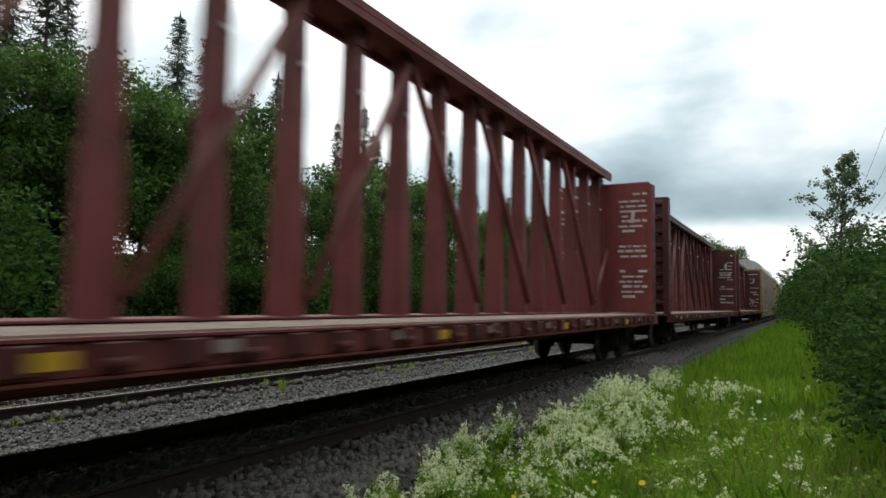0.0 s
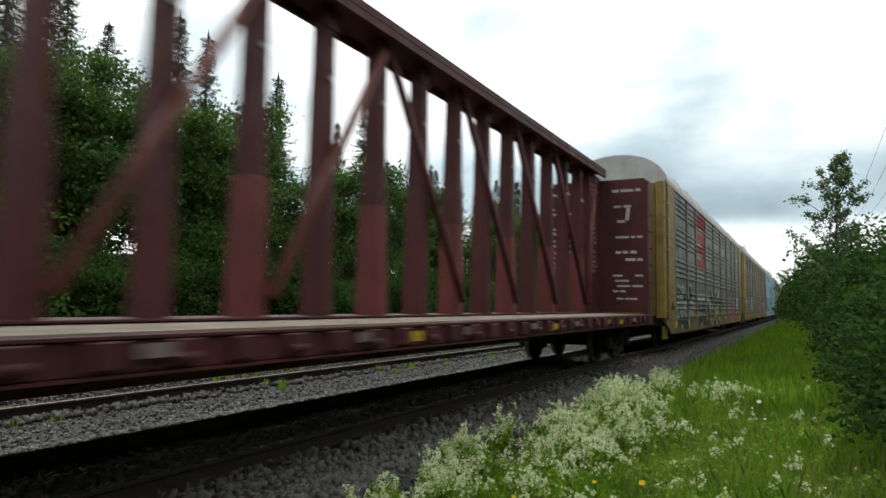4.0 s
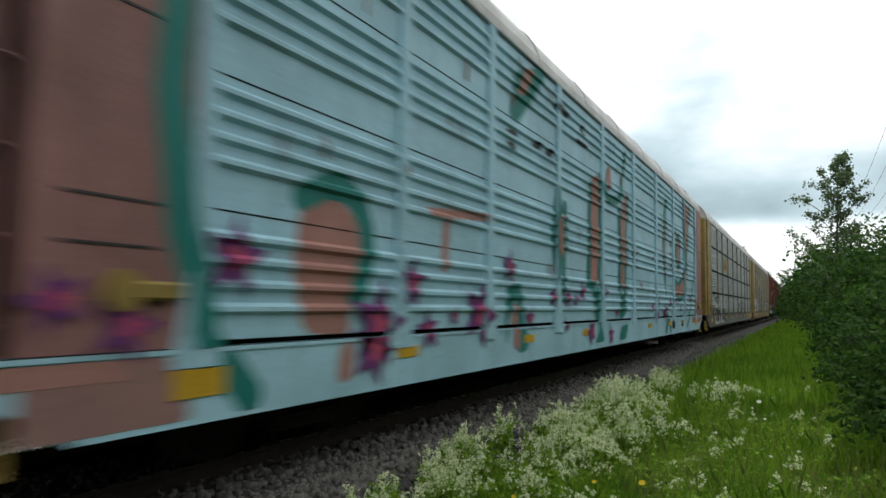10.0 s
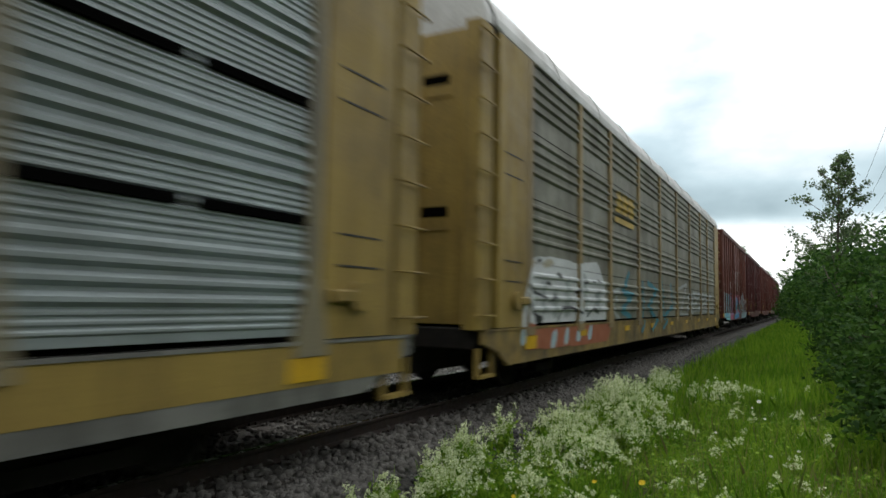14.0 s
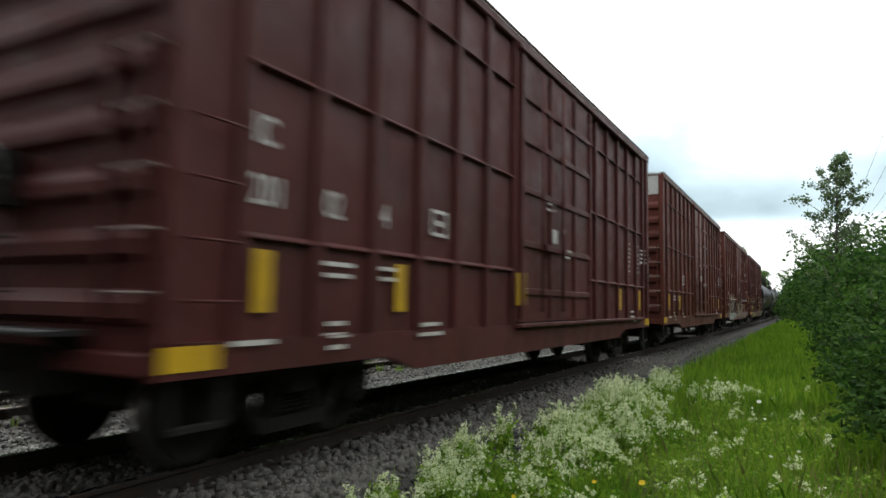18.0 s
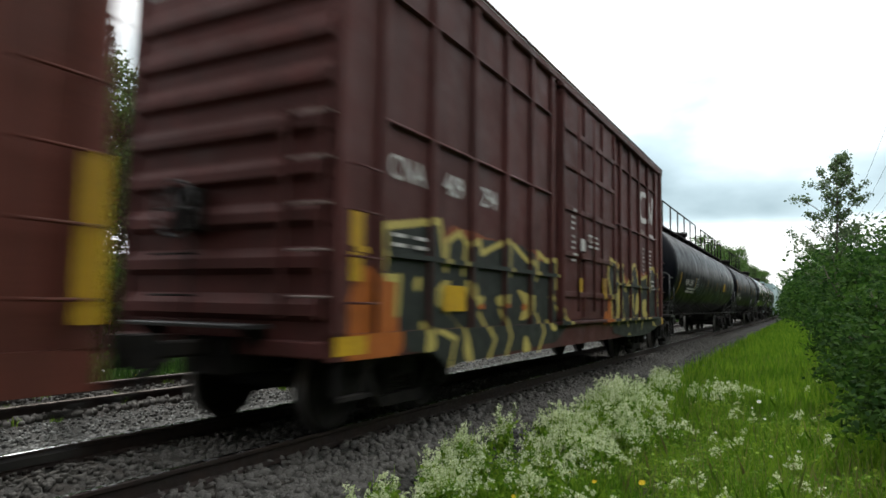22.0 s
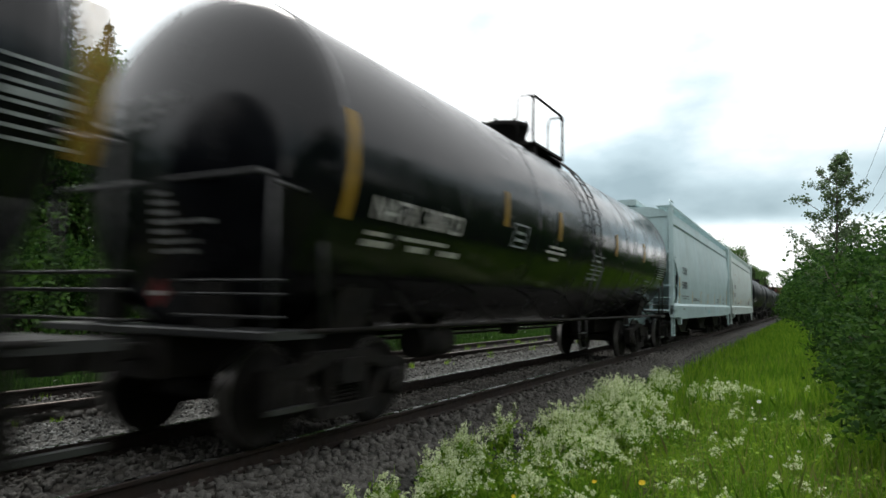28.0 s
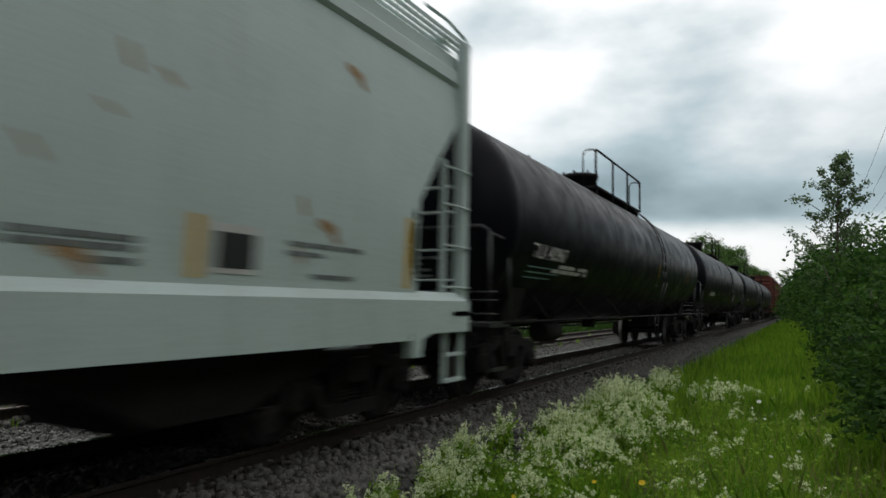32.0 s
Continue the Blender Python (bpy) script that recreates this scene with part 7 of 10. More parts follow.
    lv = [0.92 + 0.02 * i for i in range(150)]

    def coat(name, shapes, material, lift=0.006, label=""):
        return paint(name, shapes, flat, lv, [], material, car, lift, label)
    b0 = bot_in - 0.1
    for y, z1 in ((-b0, 2.30), (-0.52 * h, 1.90), (-0.26 * h, 1.92), (-0.01 * h, 1.90), (0.25 * h, 1.92), (0.51 * h, 1.90), (b0, 2.20)):
        coat("reflector", [box_shape(y - 0.05, y + 0.05, 1.46, z1)], M_REFLECT, 0.006, "faded yellow reflector stripe")
    coat("stencil", bars(-b0 + 0.45, 1.66, 1.6, 0.05, 2, rng) + bars(-0.52 * h + 0.18, 1.60, 1.7, 0.04, 2, rng) + bars(0.62 * h, 1.75, 1.0, 0.045, 2, rng) + bars(0.62 * h, 1.50, 0.9, 0.045, 1, rng)
         + bars(0.36 * h, 1.66, 0.8, 0.04, 3, rng), M_FADED_BLACK, 0.006, "worn black stencil bars")
    coat("sill_stencil", bars(b0 - 1.4, 1.16, 0.5, 0.03, 1, rng) + bars(-b0 + 0.3, 1.22, 0.7, 0.04, 1, rng) + bars(-0.2 * h, 1.24, 0.4, 0.03, 1, rng) + bars(0.3 * h, 1.24, 0.4, 0.03, 1, rng), M_FADED_BLACK, 0.006)
    lettering("marking", words[0], 0.34, 1.452, -b0 + 0.62, 2.44, M_BLACKPAINT, car, "side", "black painted car marking", 1.05)
    lettering("marking", words[1], 0.34, 1.450, -b0 + 0.48, 1.94, M_BLACKPAINT, car, "side", "black painted car marking", 1.12)
    return car, coat, bot_in

# ---------------------------------------------------------------- the train, car by car (positions at 0 s)
CUTS = [-4.75, 19.95, 44.65, 69.35, 97.6, 125.85, 153.6, 181.8, 209.9, 226.8, 243.95, 261.2, 278.3, 295.6, 317.0, 337.0, 353.2, 370.8, 389.7, 407.3, 427.5, 448.5, 469.5, 489.5, 507.0, 524.0, 541.0]
centerbeam(CUTS[0], CUTS[1], M_RED_MID, 1, "empty red centre-beam flatcar with white-stencilled bulkheads")
centerbeam(CUTS[1], CUTS[2], M_RED_DARK, 2, "empty dark red centre-beam flatcar on the main track")
centerbeam(CUTS[2], CUTS[3], M_RED_DARK, 3, "empty dark red centre-beam flatcar before the autoracks")
r1 = autorack(CUTS[3], CUTS[4], M_GREY, M_TAN, False, 4, "grey corrugated autorack with yellow posts and silver graffiti", M_SILL_TAN, M_POST, None, True)
r2 = autorack(CUTS[4], CUTS[5], M_GREY_BROWN, M_TAN, False, 5, "grimy corrugated autorack with yellow posts and pale graffiti", M_SILL_TAN, M_POST, None, True)
r3 = autorack(CUTS[5], CUTS[6], M_BLUE, M_TAN, False, 6, "autorack sprayed light blue with teal and salmon graffiti", M_BLUE, M_BLUE, M_SALMON_END, False, M_TAN)
r4 = autorack(CUTS[6], CUTS[7], M_GREY_CLEAN, M_TAN, True, 7, "clean grey autorack with dark slots and black-and-white graffiti", M_SILL_GREY, M_POST_FADED)
r5 = autorack(CUTS[7], CUTS[8], M_GREY_BROWN, M_TAN, False, 8, "brownish autorack with white, blue and orange graffiti", M_SILL_TAN, M_POST)
b1 = boxcar(CUTS[8], CUTS[9], M_MAROON, "smooth", False, 11, "maroon boxcar with cyan and pink graffiti along its foot")
b2 = boxcar(CUTS[9], CUTS[10], M_PURPLE, "fine", True, 12, "plum-brown ribbed boxcar with a white end band")
b3 = boxcar(CUTS[10], CUTS[11], M_BROWN, "fine", True, 13, "maroon ribbed boxcar with white stencils and white end band")
b4 = boxcar(CUTS[11], CUTS[12], M_BROWN, "wide", False, 14, "brown ribbed boxcar with faded whitish graffiti", 0.84)
b5 = boxcar(CUTS[12], CUTS[13], M_PLUM_GREY, "late", True, 15, "brown ribbed boxcar with black and yellow graffiti", 1.06, SET_BACK)
T1 = tankcar(CUTS[13], CUTS[14], M_TANK, "full", 1.58, 4.14, 21, "black tank car with a railed walkway along its top", ("PLMX 135596", 0.29, -7.57, 2.07), None, 0.15, ((-8.68, 1.57, 2.46), (-5.26, 1.98, 2.42), (-1.83, 2.06, 2.46), (1.37, 2.05, 2.45), (5.2, 2.05, 2.45)))
T2 = tankcar(CUTS[14], CUTS[15], M_TANK, "half", 1.58, 4.14, 22, "dull black tank car with a railed loading platform", ("PLMX 133039", 0.31, -8.39, 2.02), (-6.6, 1.1), -1.0, ((-8.9, 2.07, 2.99), (-6.83, 2.35, 2.72), (-3.2, 2.33, 2.76), (0.0, 2.33, 2.76), (3.0, 2.33, 2.76), (6.0, 2.33, 2.76)))
T3 = tankcar(CUTS[15], CUTS[16], M_TANK_GLOSS, "small", 1.66, 4.28, 23, "glossy black tank car with yellow stripes", None, (-1.1, 1.2), 0.0, ((-5.8, 2.33, 2.80), (-2.5, 2.33, 2.80), (1.29, 2.33, 2.80), (3.68, 2.33, 2.80), (7.1, 2.05, 2.96)))
T4 = tankcar(CUTS[16], CUTS[17], M_TANK_GLOSS, "small", 1.66, 4.28, 24, "glossy black tank car coupled to the grey hopper", ("NATX 300723", 0.30, -7.0, 2.09), (-1.2, 0.4), -0.3, ((-7.4, 2.04, 2.99), (-4.0, 2.33, 2.80), (-1.83, 2.33, 2.80), (1.8, 2.33, 2.80), (4.5, 2.37, 2.83)))
H1 = hopper(380.53, 8.83, 9.52, M_HOPPER, 31, "pale grey covered hopper with grating running boards", ("ECUX", "857035"), 3.05)
H2 = hopper(398.87, 8.36, 8.82, M_HOPPER_W, 32, "off-white rust-stained covered hopper with yellow stripes", ("MOBX", "52959"), 3.55)
T5 = tankcar(CUTS[19], CUTS[20], M_TANK, "small", 1.59, 4.17, 25, "dull black tank car following the off-white hopper", ("TILX 400967", 0.30, -8.1, 2.03), (-2.6, 2.0), -0.8, ((1.5, 2.1, 2.5), (6.5, 2.1, 2.5)))
tankcar(CUTS[20], CUTS[21], M_TANK, "small", 1.59, 4.17, 26, "dull black tank car far down the train", None, (-1.6, 1.5), -1.2, ())
tankcar(CUTS[21], CUTS[22], M_TANK, "small", 1.59, 4.17, 27, "dull black tank car far down the train", None, (-1.6, 1.5), -1.2, ())
tankcar(CUTS[22], CUTS[23], M_TANK, "small", 1.59, 4.17, 28, "dull black tank car far down the train", None, (-1.6, 1.5), -1.2, ())
boxcar(CUTS[23], CUTS[24], M_BROWN, "fine", False, 16, "brown ribbed boxcar far down the train")
boxcar(CUTS[24], CUTS[25], M_MAROON, "smooth", False, 17, "maroon boxcar far down the train")
boxcar(CUTS[25], CUTS[26], M_PURPLE, "fine", True, 18, "plum-brown boxcar far down the train")

# ---------------------------------------------------------------- paint, signs and graffiti on the cars
def piece(coat, rng, y0, y1, z0, z1, count, r, layers, label):
    """Graffiti in coats: layers [(grow, material)] from the widest to the narrowest."""
    base = burner(rng, y0, y1, z0, z1, count, r)
    for i, (g, m) in enumerate(layers):
        coat("graffiti", grown(base, g), m, 0.005 + 0.004 * i, label if i == 0 else "")
    return base


rg = random.Random(77)


def on(car, fine, strip=False):
    return lambda name, shapes, material, lift, label="": rack_coat(car, fine, strip, name, shapes, material, lift, label)


# first autorack: silver letters, black letters with pale edge, red banner, pink and blue pieces
c1 = on(r1, False, True)
c1("banner", [box_shape(-6.78, -4.27, 2.88, 4.96)], M_SIGN_RED, 0.004, "faded red banner panel")
rows = []
for y, z, w in ((-6.64, 4.22, 2.3), (-6.72, 3.70, 1.8), (-6.66, 3.20, 1.7)):
    for i in range(int(w / 0.19)):
        rows += [box_shape(y + 0.19 * i, y + 0.19 * i + rg.uniform(0.09, 0.15), z, z + rg.uniform(0.14, 0.20))]
c1("banner_lettering", rows, M_WHITE, 0.008, "white bars of lettering")
c1("graffiti", [soft([(-11.45, 0.97), (-11.45, 1.51), (-11.43, 1.75), (-11.32, 1.99), (-11.08, 2.01), (-10.95, 1.93), (-10.61, 1.99), (-10.4, 1.9), (-9.97, 2), (-9.7, 1.9), (-9.41, 1.89), (-9.12, 1.61), (-8.82, 1.7), (-8.58, 2.06), (-8.02, 2.1), (-7.84, 1.63), (-7.74, 0.94), (-9.06, 0.54), (-10.73, 0.58), (-11.31, 0.9)])], P_BLACK, 0.0040, "silver graffiti letters on a black ground")
c1("graffiti", stroke([(-11.49, 0.98), (-11.51, 1.47), (-11.49, 1.84), (-11.37, 2.01), (-11.1, 2.04), (-10.93, 1.97), (-10.52, 2), (-10.4, 1.92), (-10.13, 1.98), (-9.74, 2.01), (-9.38, 1.9), (-9.2, 1.68), (-8.89, 1.67), (-8.54, 2.09), (-8.02, 2.11), (-7.76, 1.52), (-7.78, 0.95)], 0.05), P_SILVER, 0.0056)
c1("graffiti", [soft([(-11.28, 0.93), (-11.28, 1.36), (-11.19, 1.48), (-10.98, 1.49), (-10.86, 1.34), (-10.83, 0.93)]), soft([(-11.08, 1.75), (-10.81, 1.81), (-10.7, 1.63), (-10.64, 1.42), (-10.76, 1.41), (-10.89, 1.54)]), soft([(-10.61, 0.92), (-10.68, 1.34), (-10.63, 1.63), (-10.46, 1.76), (-10.25, 1.74), (-10.13, 1.55), (-10.39, 1.35), (-10.41, 0.9)]), soft([(-10.43, 1.24), (-10.17, 1.28), (-10.05, 0.96), (-10.34, 0.9)])], P_SILVER, 0.0072)
c1("graffiti", [soft([(-10.19, 1.71), (-10.18, 1.93), (-9.97, 2.02), (-9.74, 1.94), (-9.73, 1.75), (-9.98, 1.6)]), soft([(-10.11, 1.52), (-9.83, 1.57), (-9.71, 1.45), (-9.26, 1.6), (-9.16, 1), (-9.62, 0.93), (-9.7, 1.28), (-9.86, 0.95), (-10.03, 1.2)]), soft([(-9.04, 0.81), (-9.1, 1.23), (-8.79, 1.28), (-8.57, 0.93), (-8.76, 0.54), (-8.99, 0.54)]), soft([(-8.53, 0.98), (-8.47, 1.55), (-7.89, 1.63), (-7.77, 1.17), (-7.97, 0.95)])], P_SILVER, 0.0088)
c1("graffiti", [soft([(-11.12, 1.01), (-11.13, 1.3), (-10.97, 1.3), (-10.95, 1.01)]), soft([(-9.5, 1.1), (-9.49, 1.37), (-9.32, 1.37), (-9.31, 1.1)]), soft([(-8.36, 1.18), (-8.33, 1.44), (-7.99, 1.43), (-7.98, 1.2)]), soft([(-10.62, 1.42), (-10.59, 1.6), (-10.46, 1.65), (-10.44, 1.42)])], P_BLACK, 0.0104)
c1("graffiti", stroke([(-11.28, 0.94), (-10.83, 0.92)], 0.03) + stroke([(-10.59, 0.91), (-10.07, 0.92)], 0.03) + stroke([(-9.85, 0.9), (-9.62, 0.91)], 0.03) + stroke([(-11.22, 1.43), (-10.98, 1.45)], 0.03) + stroke([(-10.59, 1.67), (-10.32, 1.72)], 0.03) + stroke([(-8.47, 1.49), (-7.89, 1.54)], 0.03), P_WHITE, 0.0120)
c1("graffiti", [soft([(-10.65, 0.57), (-10.64, 0.78), (-10.47, 0.78), (-10.48, 0.56)]), soft([(-10.39, 0.57), (-10.38, 0.75), (-10.21, 0.75), (-10.23, 0.58)])], P_SILVER, 0.0136)
c1("graffiti", [soft([(-6.52, 0.61), (-6.54, 0.92), (-5.32, 0.9), (-3.43, 0.82), (-3.42, 0.54), (-5.53, 0.62)]), soft([(-6.49, 0.98), (-6.51, 1.33), (-6.44, 1.54), (-6.23, 1.62), (-5.98, 1.57), (-5.84, 1.34), (-5.79, 0.93), (-6.02, 0.94), (-6.07, 1.17), (-6.42, 1.18), (-6.42, 0.97)])], P_BLACK, 0.0152, "black graffiti letters edged with white")
c1("graffiti", [soft([(-5.68, 0.99), (-5.72, 1.34), (-5.63, 1.53), (-5.38, 1.56), (-5.23, 1.43), (-5.37, 1.31), (-5.21, 1.2), (-5.18, 1)]), soft([(-5.08, 1), (-5.12, 1.36), (-5, 1.58), (-4.66, 1.62), (-4.49, 1.46), (-4.51, 1.19), (-4.37, 1.01), (-4.62, 1), (-4.78, 1.19), (-4.86, 1.01)]), soft([(-4.19, 0.82), (-4.25, 1.37), (-4.04, 1.59), (-3.8, 1.48), (-3.47, 1.6), (-3.23, 1.34), (-3.25, 0.75), (-3.52, 0.77), (-3.79, 1.18), (-3.97, 0.8)])], P_BLACK, 0.0168)
c1("graffiti", stroke([(-6.52, 0.98), (-6.54, 1.33), (-6.47, 1.57), (-6.23, 1.65), (-5.95, 1.61), (-5.8, 1.34), (-5.75, 0.93)], 0.045) + stroke([(-5.73, 0.99), (-5.76, 1.38), (-5.65, 1.58), (-5.36, 1.61), (-5.16, 1.43), (-5.12, 1)], 0.045) + stroke([(-5.03, 1.63), (-4.63, 1.67), (-4.39, 1.46), (-4.34, 1.05)], 0.045) + stroke([(-4.29, 0.82), (-4.34, 1.42), (-4.05, 1.66), (-3.77, 1.53), (-3.43, 1.66), (-3.08, 1.34)], 0.045), P_WHITE, 0.0184)
c1("graffiti", [soft([(-6.4, 0.97), (-6.4, 1.15), (-6.08, 1.14), (-6.03, 0.94)]), soft([(-5.62, 1), (-5.6, 1.13), (-5.38, 1.14), (-5.35, 1.01)]), soft([(-4.08, 0.81), (-4.05, 1), (-3.85, 0.79)])], P_LBLUE, 0.0200)
c1("graffiti", stroke([(-5.96, 0.63), (-5.93, 0.72), (-5.81, 0.63), (-5.74, 0.72), (-5.61, 0.62), (-5.49, 0.73), (-5.39, 0.61)], 0.028), P_SILVER, 0.0216)
c1("graffiti", [soft([(-3.09, 1.64), (-2.98, 2.06), (-2.65, 2.24), (-2.37, 2.16), (-2.05, 1.94), (-1.74, 1.79), (-1.6, 1.19), (-2.12, 1.02), (-2.58, 1.04), (-2.93, 1.2)]), soft([(-1.43, 0.9), (-1.29, 1.08), (-0.58, 1.18), (-0.47, 0.95), (-0.94, 0.87)]), soft([(-1.6, 1.14), (-1.51, 1.76), (-0.99, 2.07), (0.03, 2.16), (1.18, 1.98), (1.13, 1.03), (-0.37, 1.01)])], P_MINT, 0.0232, "olive graffiti letters with pale green edges")
c1("graffiti", [soft([(-2.91, 1.61), (-2.9, 1.92), (-2.74, 2.1), (-2.53, 2.07), (-2.23, 1.88), (-1.91, 1.73), (-1.72, 1.47), (-1.74, 1.19), (-2.13, 1.06), (-2.42, 1.03), (-2.57, 0.88), (-2.49, 1.28), (-2.39, 1.57), (-2.66, 1.61)]), soft([(-1.54, 1.62), (-1.4, 1.87), (-0.99, 2.02), (-0.8, 1.88), (-1.24, 1.74), (-1.31, 1.58), (-0.88, 1.5), (-0.95, 1.23), (-1.44, 1.14), (-1.22, 1.33), (-1.5, 1.43)])], P_OLIVE, 0.0248)
c1("graffiti", [soft([(-0.77, 1.18), (-0.71, 1.94), (-0.08, 2.09), (0.04, 1.89), (-0.4, 1.8), (-0.39, 1.65), (-0.01, 1.65), (-0.06, 1.47), (-0.44, 1.43), (-0.48, 1.18)]), soft([(0.08, 0.99), (0.1, 1.77), (0.41, 1.86), (0.49, 1.35), (0.81, 1.95), (1.1, 1.91), (0.98, 1.03), (0.64, 0.97), (0.37, 1.29), (0.32, 0.98)])], P_OLIVE, 0.0264)
c1("graffiti", [soft([(-2.21, 1.45), (-1.93, 1.48), (-1.85, 1.28), (-2.07, 1.15), (-2.28, 1.19)]), soft([(-2.69, 0.54), (-2.4, 0.66), (-2.11, 0.72), (-2.03, 0.54)]), soft([(-1.09, 0.54), (-0.84, 0.71), (-0.46, 0.73), (-0.73, 0.54)])], P_MINT, 0.0280)
c1("graffiti", [soft([(-2.16, 0.54), (-2.05, 0.71), (-1.1, 0.73), (-0.92, 0.54)]), soft([(-0.44, 0.54), (-0.46, 0.71), (0.45, 0.7), (0.4, 0.54)]), soft([(-3.87, 0.54), (-3.83, 0.75), (-3.61, 0.76), (-3.62, 0.54)])], P_BLACK, 0.0296)
c1("graffiti", stroke([(2.71, 1.84), (2.74, 1.94), (2.89, 2.02), (3.08, 1.96), (2.98, 1.85)], 0.03) + stroke([(2.79, 1.78), (2.83, 1.47), (2.8, 1.11)], 0.03) + stroke([(2.62, 1.08), (2.99, 1.1), (3.15, 1.06)], 0.03) + stroke([(2.7, 1.44), (2.96, 1.48)], 0.03), P_GREYBLUE, 0.0312)
c1("graffiti", [soft([(5.72, 1.65), (5.87, 1.76), (6.04, 1.81), (6.26, 1.78), (6.31, 1.98), (6.48, 2.11), (6.75, 2.14), (6.98, 2.02), (7.04, 1.72), (7.39, 1.68), (7.72, 1.57), (7.86, 1.28), (7.64, 1.07), (7.32, 1), (7.65, 0.82), (7.72, 0.61), (7.36, 0.54), (6.58, 0.54), (5.96, 0.54), (5.74, 0.67)])], P_TEALGREY, 0.0328, "pink graffiti with a blue-grey edge")
c1("graffiti", [soft([(5.78, 1.58), (6.05, 1.7), (6.3, 1.68), (6.37, 1.92), (6.54, 2.05), (6.74, 2.05), (6.9, 1.89), (6.93, 1.64), (6.74, 1.62), (6.71, 1.52), (6.92, 1.49), (7.34, 1.61), (7.61, 1.53), (7.71, 1.32), (7.52, 1.15), (7.12, 1.12), (6.95, 0.98), (7.33, 0.89), (7.55, 0.67), (7.2, 0.59), (6.58, 0.61), (5.95, 0.61), (5.83, 0.82)])], P_PINK, 0.0344)
c1("graffiti", [soft([(6.47, 1.74), (6.63, 1.84), (6.8, 1.77), (6.76, 1.7), (6.53, 1.66)]), soft([(6.02, 1.21), (6.13, 1.39), (6.32, 1.33), (6.3, 1.18)]), soft([(6.5, 1.27), (6.6, 1.41), (6.76, 1.34), (6.69, 1.2)])], P_TEALGREY, 0.0360)
c1("graffiti", [soft([(6.28, 1.49), (6.52, 1.54), (6.64, 1.44), (6.39, 1.4)]), soft([(7.3, 1.43), (7.5, 1.48), (7.56, 1.36), (7.38, 1.28)]), soft([(6.1, 0.91), (6.25, 0.96), (6.39, 0.86), (6.2, 0.81)])], P_PURPLE, 0.0376)
c1("graffiti", stroke([(5.89, 1.53), (6.12, 1.57), (6.37, 1.56), (6.63, 1.51)], 0.03) + stroke([(6.09, 1.12), (6.41, 1.08), (6.78, 1.1), (7.08, 1.05)], 0.03) + stroke([(6.49, 1.92), (6.64, 1.98), (6.76, 1.95)], 0.03), P_TEALGREY, 0.0392)
piece(c1, rg, 9.3, 10.9, 1.20, 1.90, 3, 0.07, [(0.05, P_BLUE), (0.0, P_LBLUE)], "small pale blue graffiti")
for i in range(25):
    c1("checker", [box_shape(3.3 + 0.34 * i, 3.48 + 0.34 * i, 0.957, 1.083)], P_RUSTSP if i % 2 == 0 else P_CREAM, 0.003)

# second autorack
c2 = on(r2, False, True)
c2("name_board", [box_shape(-8.96, -6.99, 3.05, 5.0)], M_POST, 0.002, "tan board with a faded shield")
c2("graffiti", stroke([(-11.45, 1.72), (-9.17, 1.8)], 0.035) + stroke([(-11.39, 1.5), (-11.15, 1.85), (-10.91, 1.17), (-10.65, 1.89), (-10.32, 1.23), (-9.93, 1.75), (-9.26, 2.08), (-9.47, 1.16)], 0.035) + stroke([(-11.23, 1.29), (-10.19, 1.26)], 0.035) + stroke([(-10.91, 1.11), (-10.25, 1.13)], 0.035) + stroke([(-11.34, 1.48), (-9.33, 1.58)], 0.035), P_LBLUE, 0.0040)
c2("graffiti", [soft([(-9.72, 1.97), (-9.26, 2.11), (-9.09, 1.91), (-9.64, 1.8)]), soft([(-8.54, 1.64), (-8.17, 2.17), (-7.84, 1.79), (-8.25, 1.61)])], P_LBLUE, 0.0056, "pale blue graffiti tag")
c2("graffiti", stroke([(-6.37, 1.96), (-4.81, 2.1), (-6.23, 1.69), (-4.63, 1.74), (-6.23, 1.41), (-4.63, 1.37), (-6.23, 1.22)], 0.055), P_LBLUE, 0.0072)
c2("graffiti", stroke([(-8.26, 4.3), (-8.27, 4.75), (-7.91, 4.95), (-7.33, 4.88), (-7.32, 4.3), (-8.26, 4.27)], 0.05) + stroke([(-8.26, 4.5), (-7.32, 4.57)], 0.05), P_BLUE, 0.0088)
c2("graffiti", [soft([(-8.31, 4.08), (-7.31, 4.13), (-7.3, 3.51), (-7.65, 3.38), (-8.19, 3.46)])], P_FADEPINK, 0.0104)
c2("graffiti", stroke([(-6.09, 1.97), (-5.79, 2.06), (-5.36, 2), (-4.64, 2.08), (-4.41, 1.9)], 0.06) + stroke([(-6.12, 1.73), (-5.5, 1.77), (-4.46, 1.85)], 0.06) + stroke([(-6, 1.59), (-5.93, 1.33), (-5.54, 1.34), (-5.52, 1.6), (-5.09, 1.6), (-5.03, 1.35), (-4.43, 1.32)], 0.06) + stroke([(-5.94, 1.45), (-4.6, 1.48)], 0.06) + stroke([(-5.64, 1.25), (-4.43, 1.19)], 0.06), P_LBLUE, 0.0120)
c2("graffiti", stroke([(-5.35, 1.15), (-5.02, 1.15)], 0.03) + stroke([(-4.69, 2.11), (-4.53, 2.05), (-4.4, 1.69)], 0.03) + stroke([(-5.77, 1.76), (-5.27, 1.8)], 0.03) + stroke([(-5.55, 1.47), (-5.08, 1.47)], 0.03) + stroke([(-4.59, 1.28), (-4.35, 1.32)], 0.03), P_WHITE, 0.0136)
c2("graffiti", stroke([(-4.22, 1.66), (-4.05, 2.03), (-3.78, 2.02), (-3.74, 1.79), (-4.03, 1.63), (-4.22, 1.71)], 0.028), P_LBLUE, 0.0152)
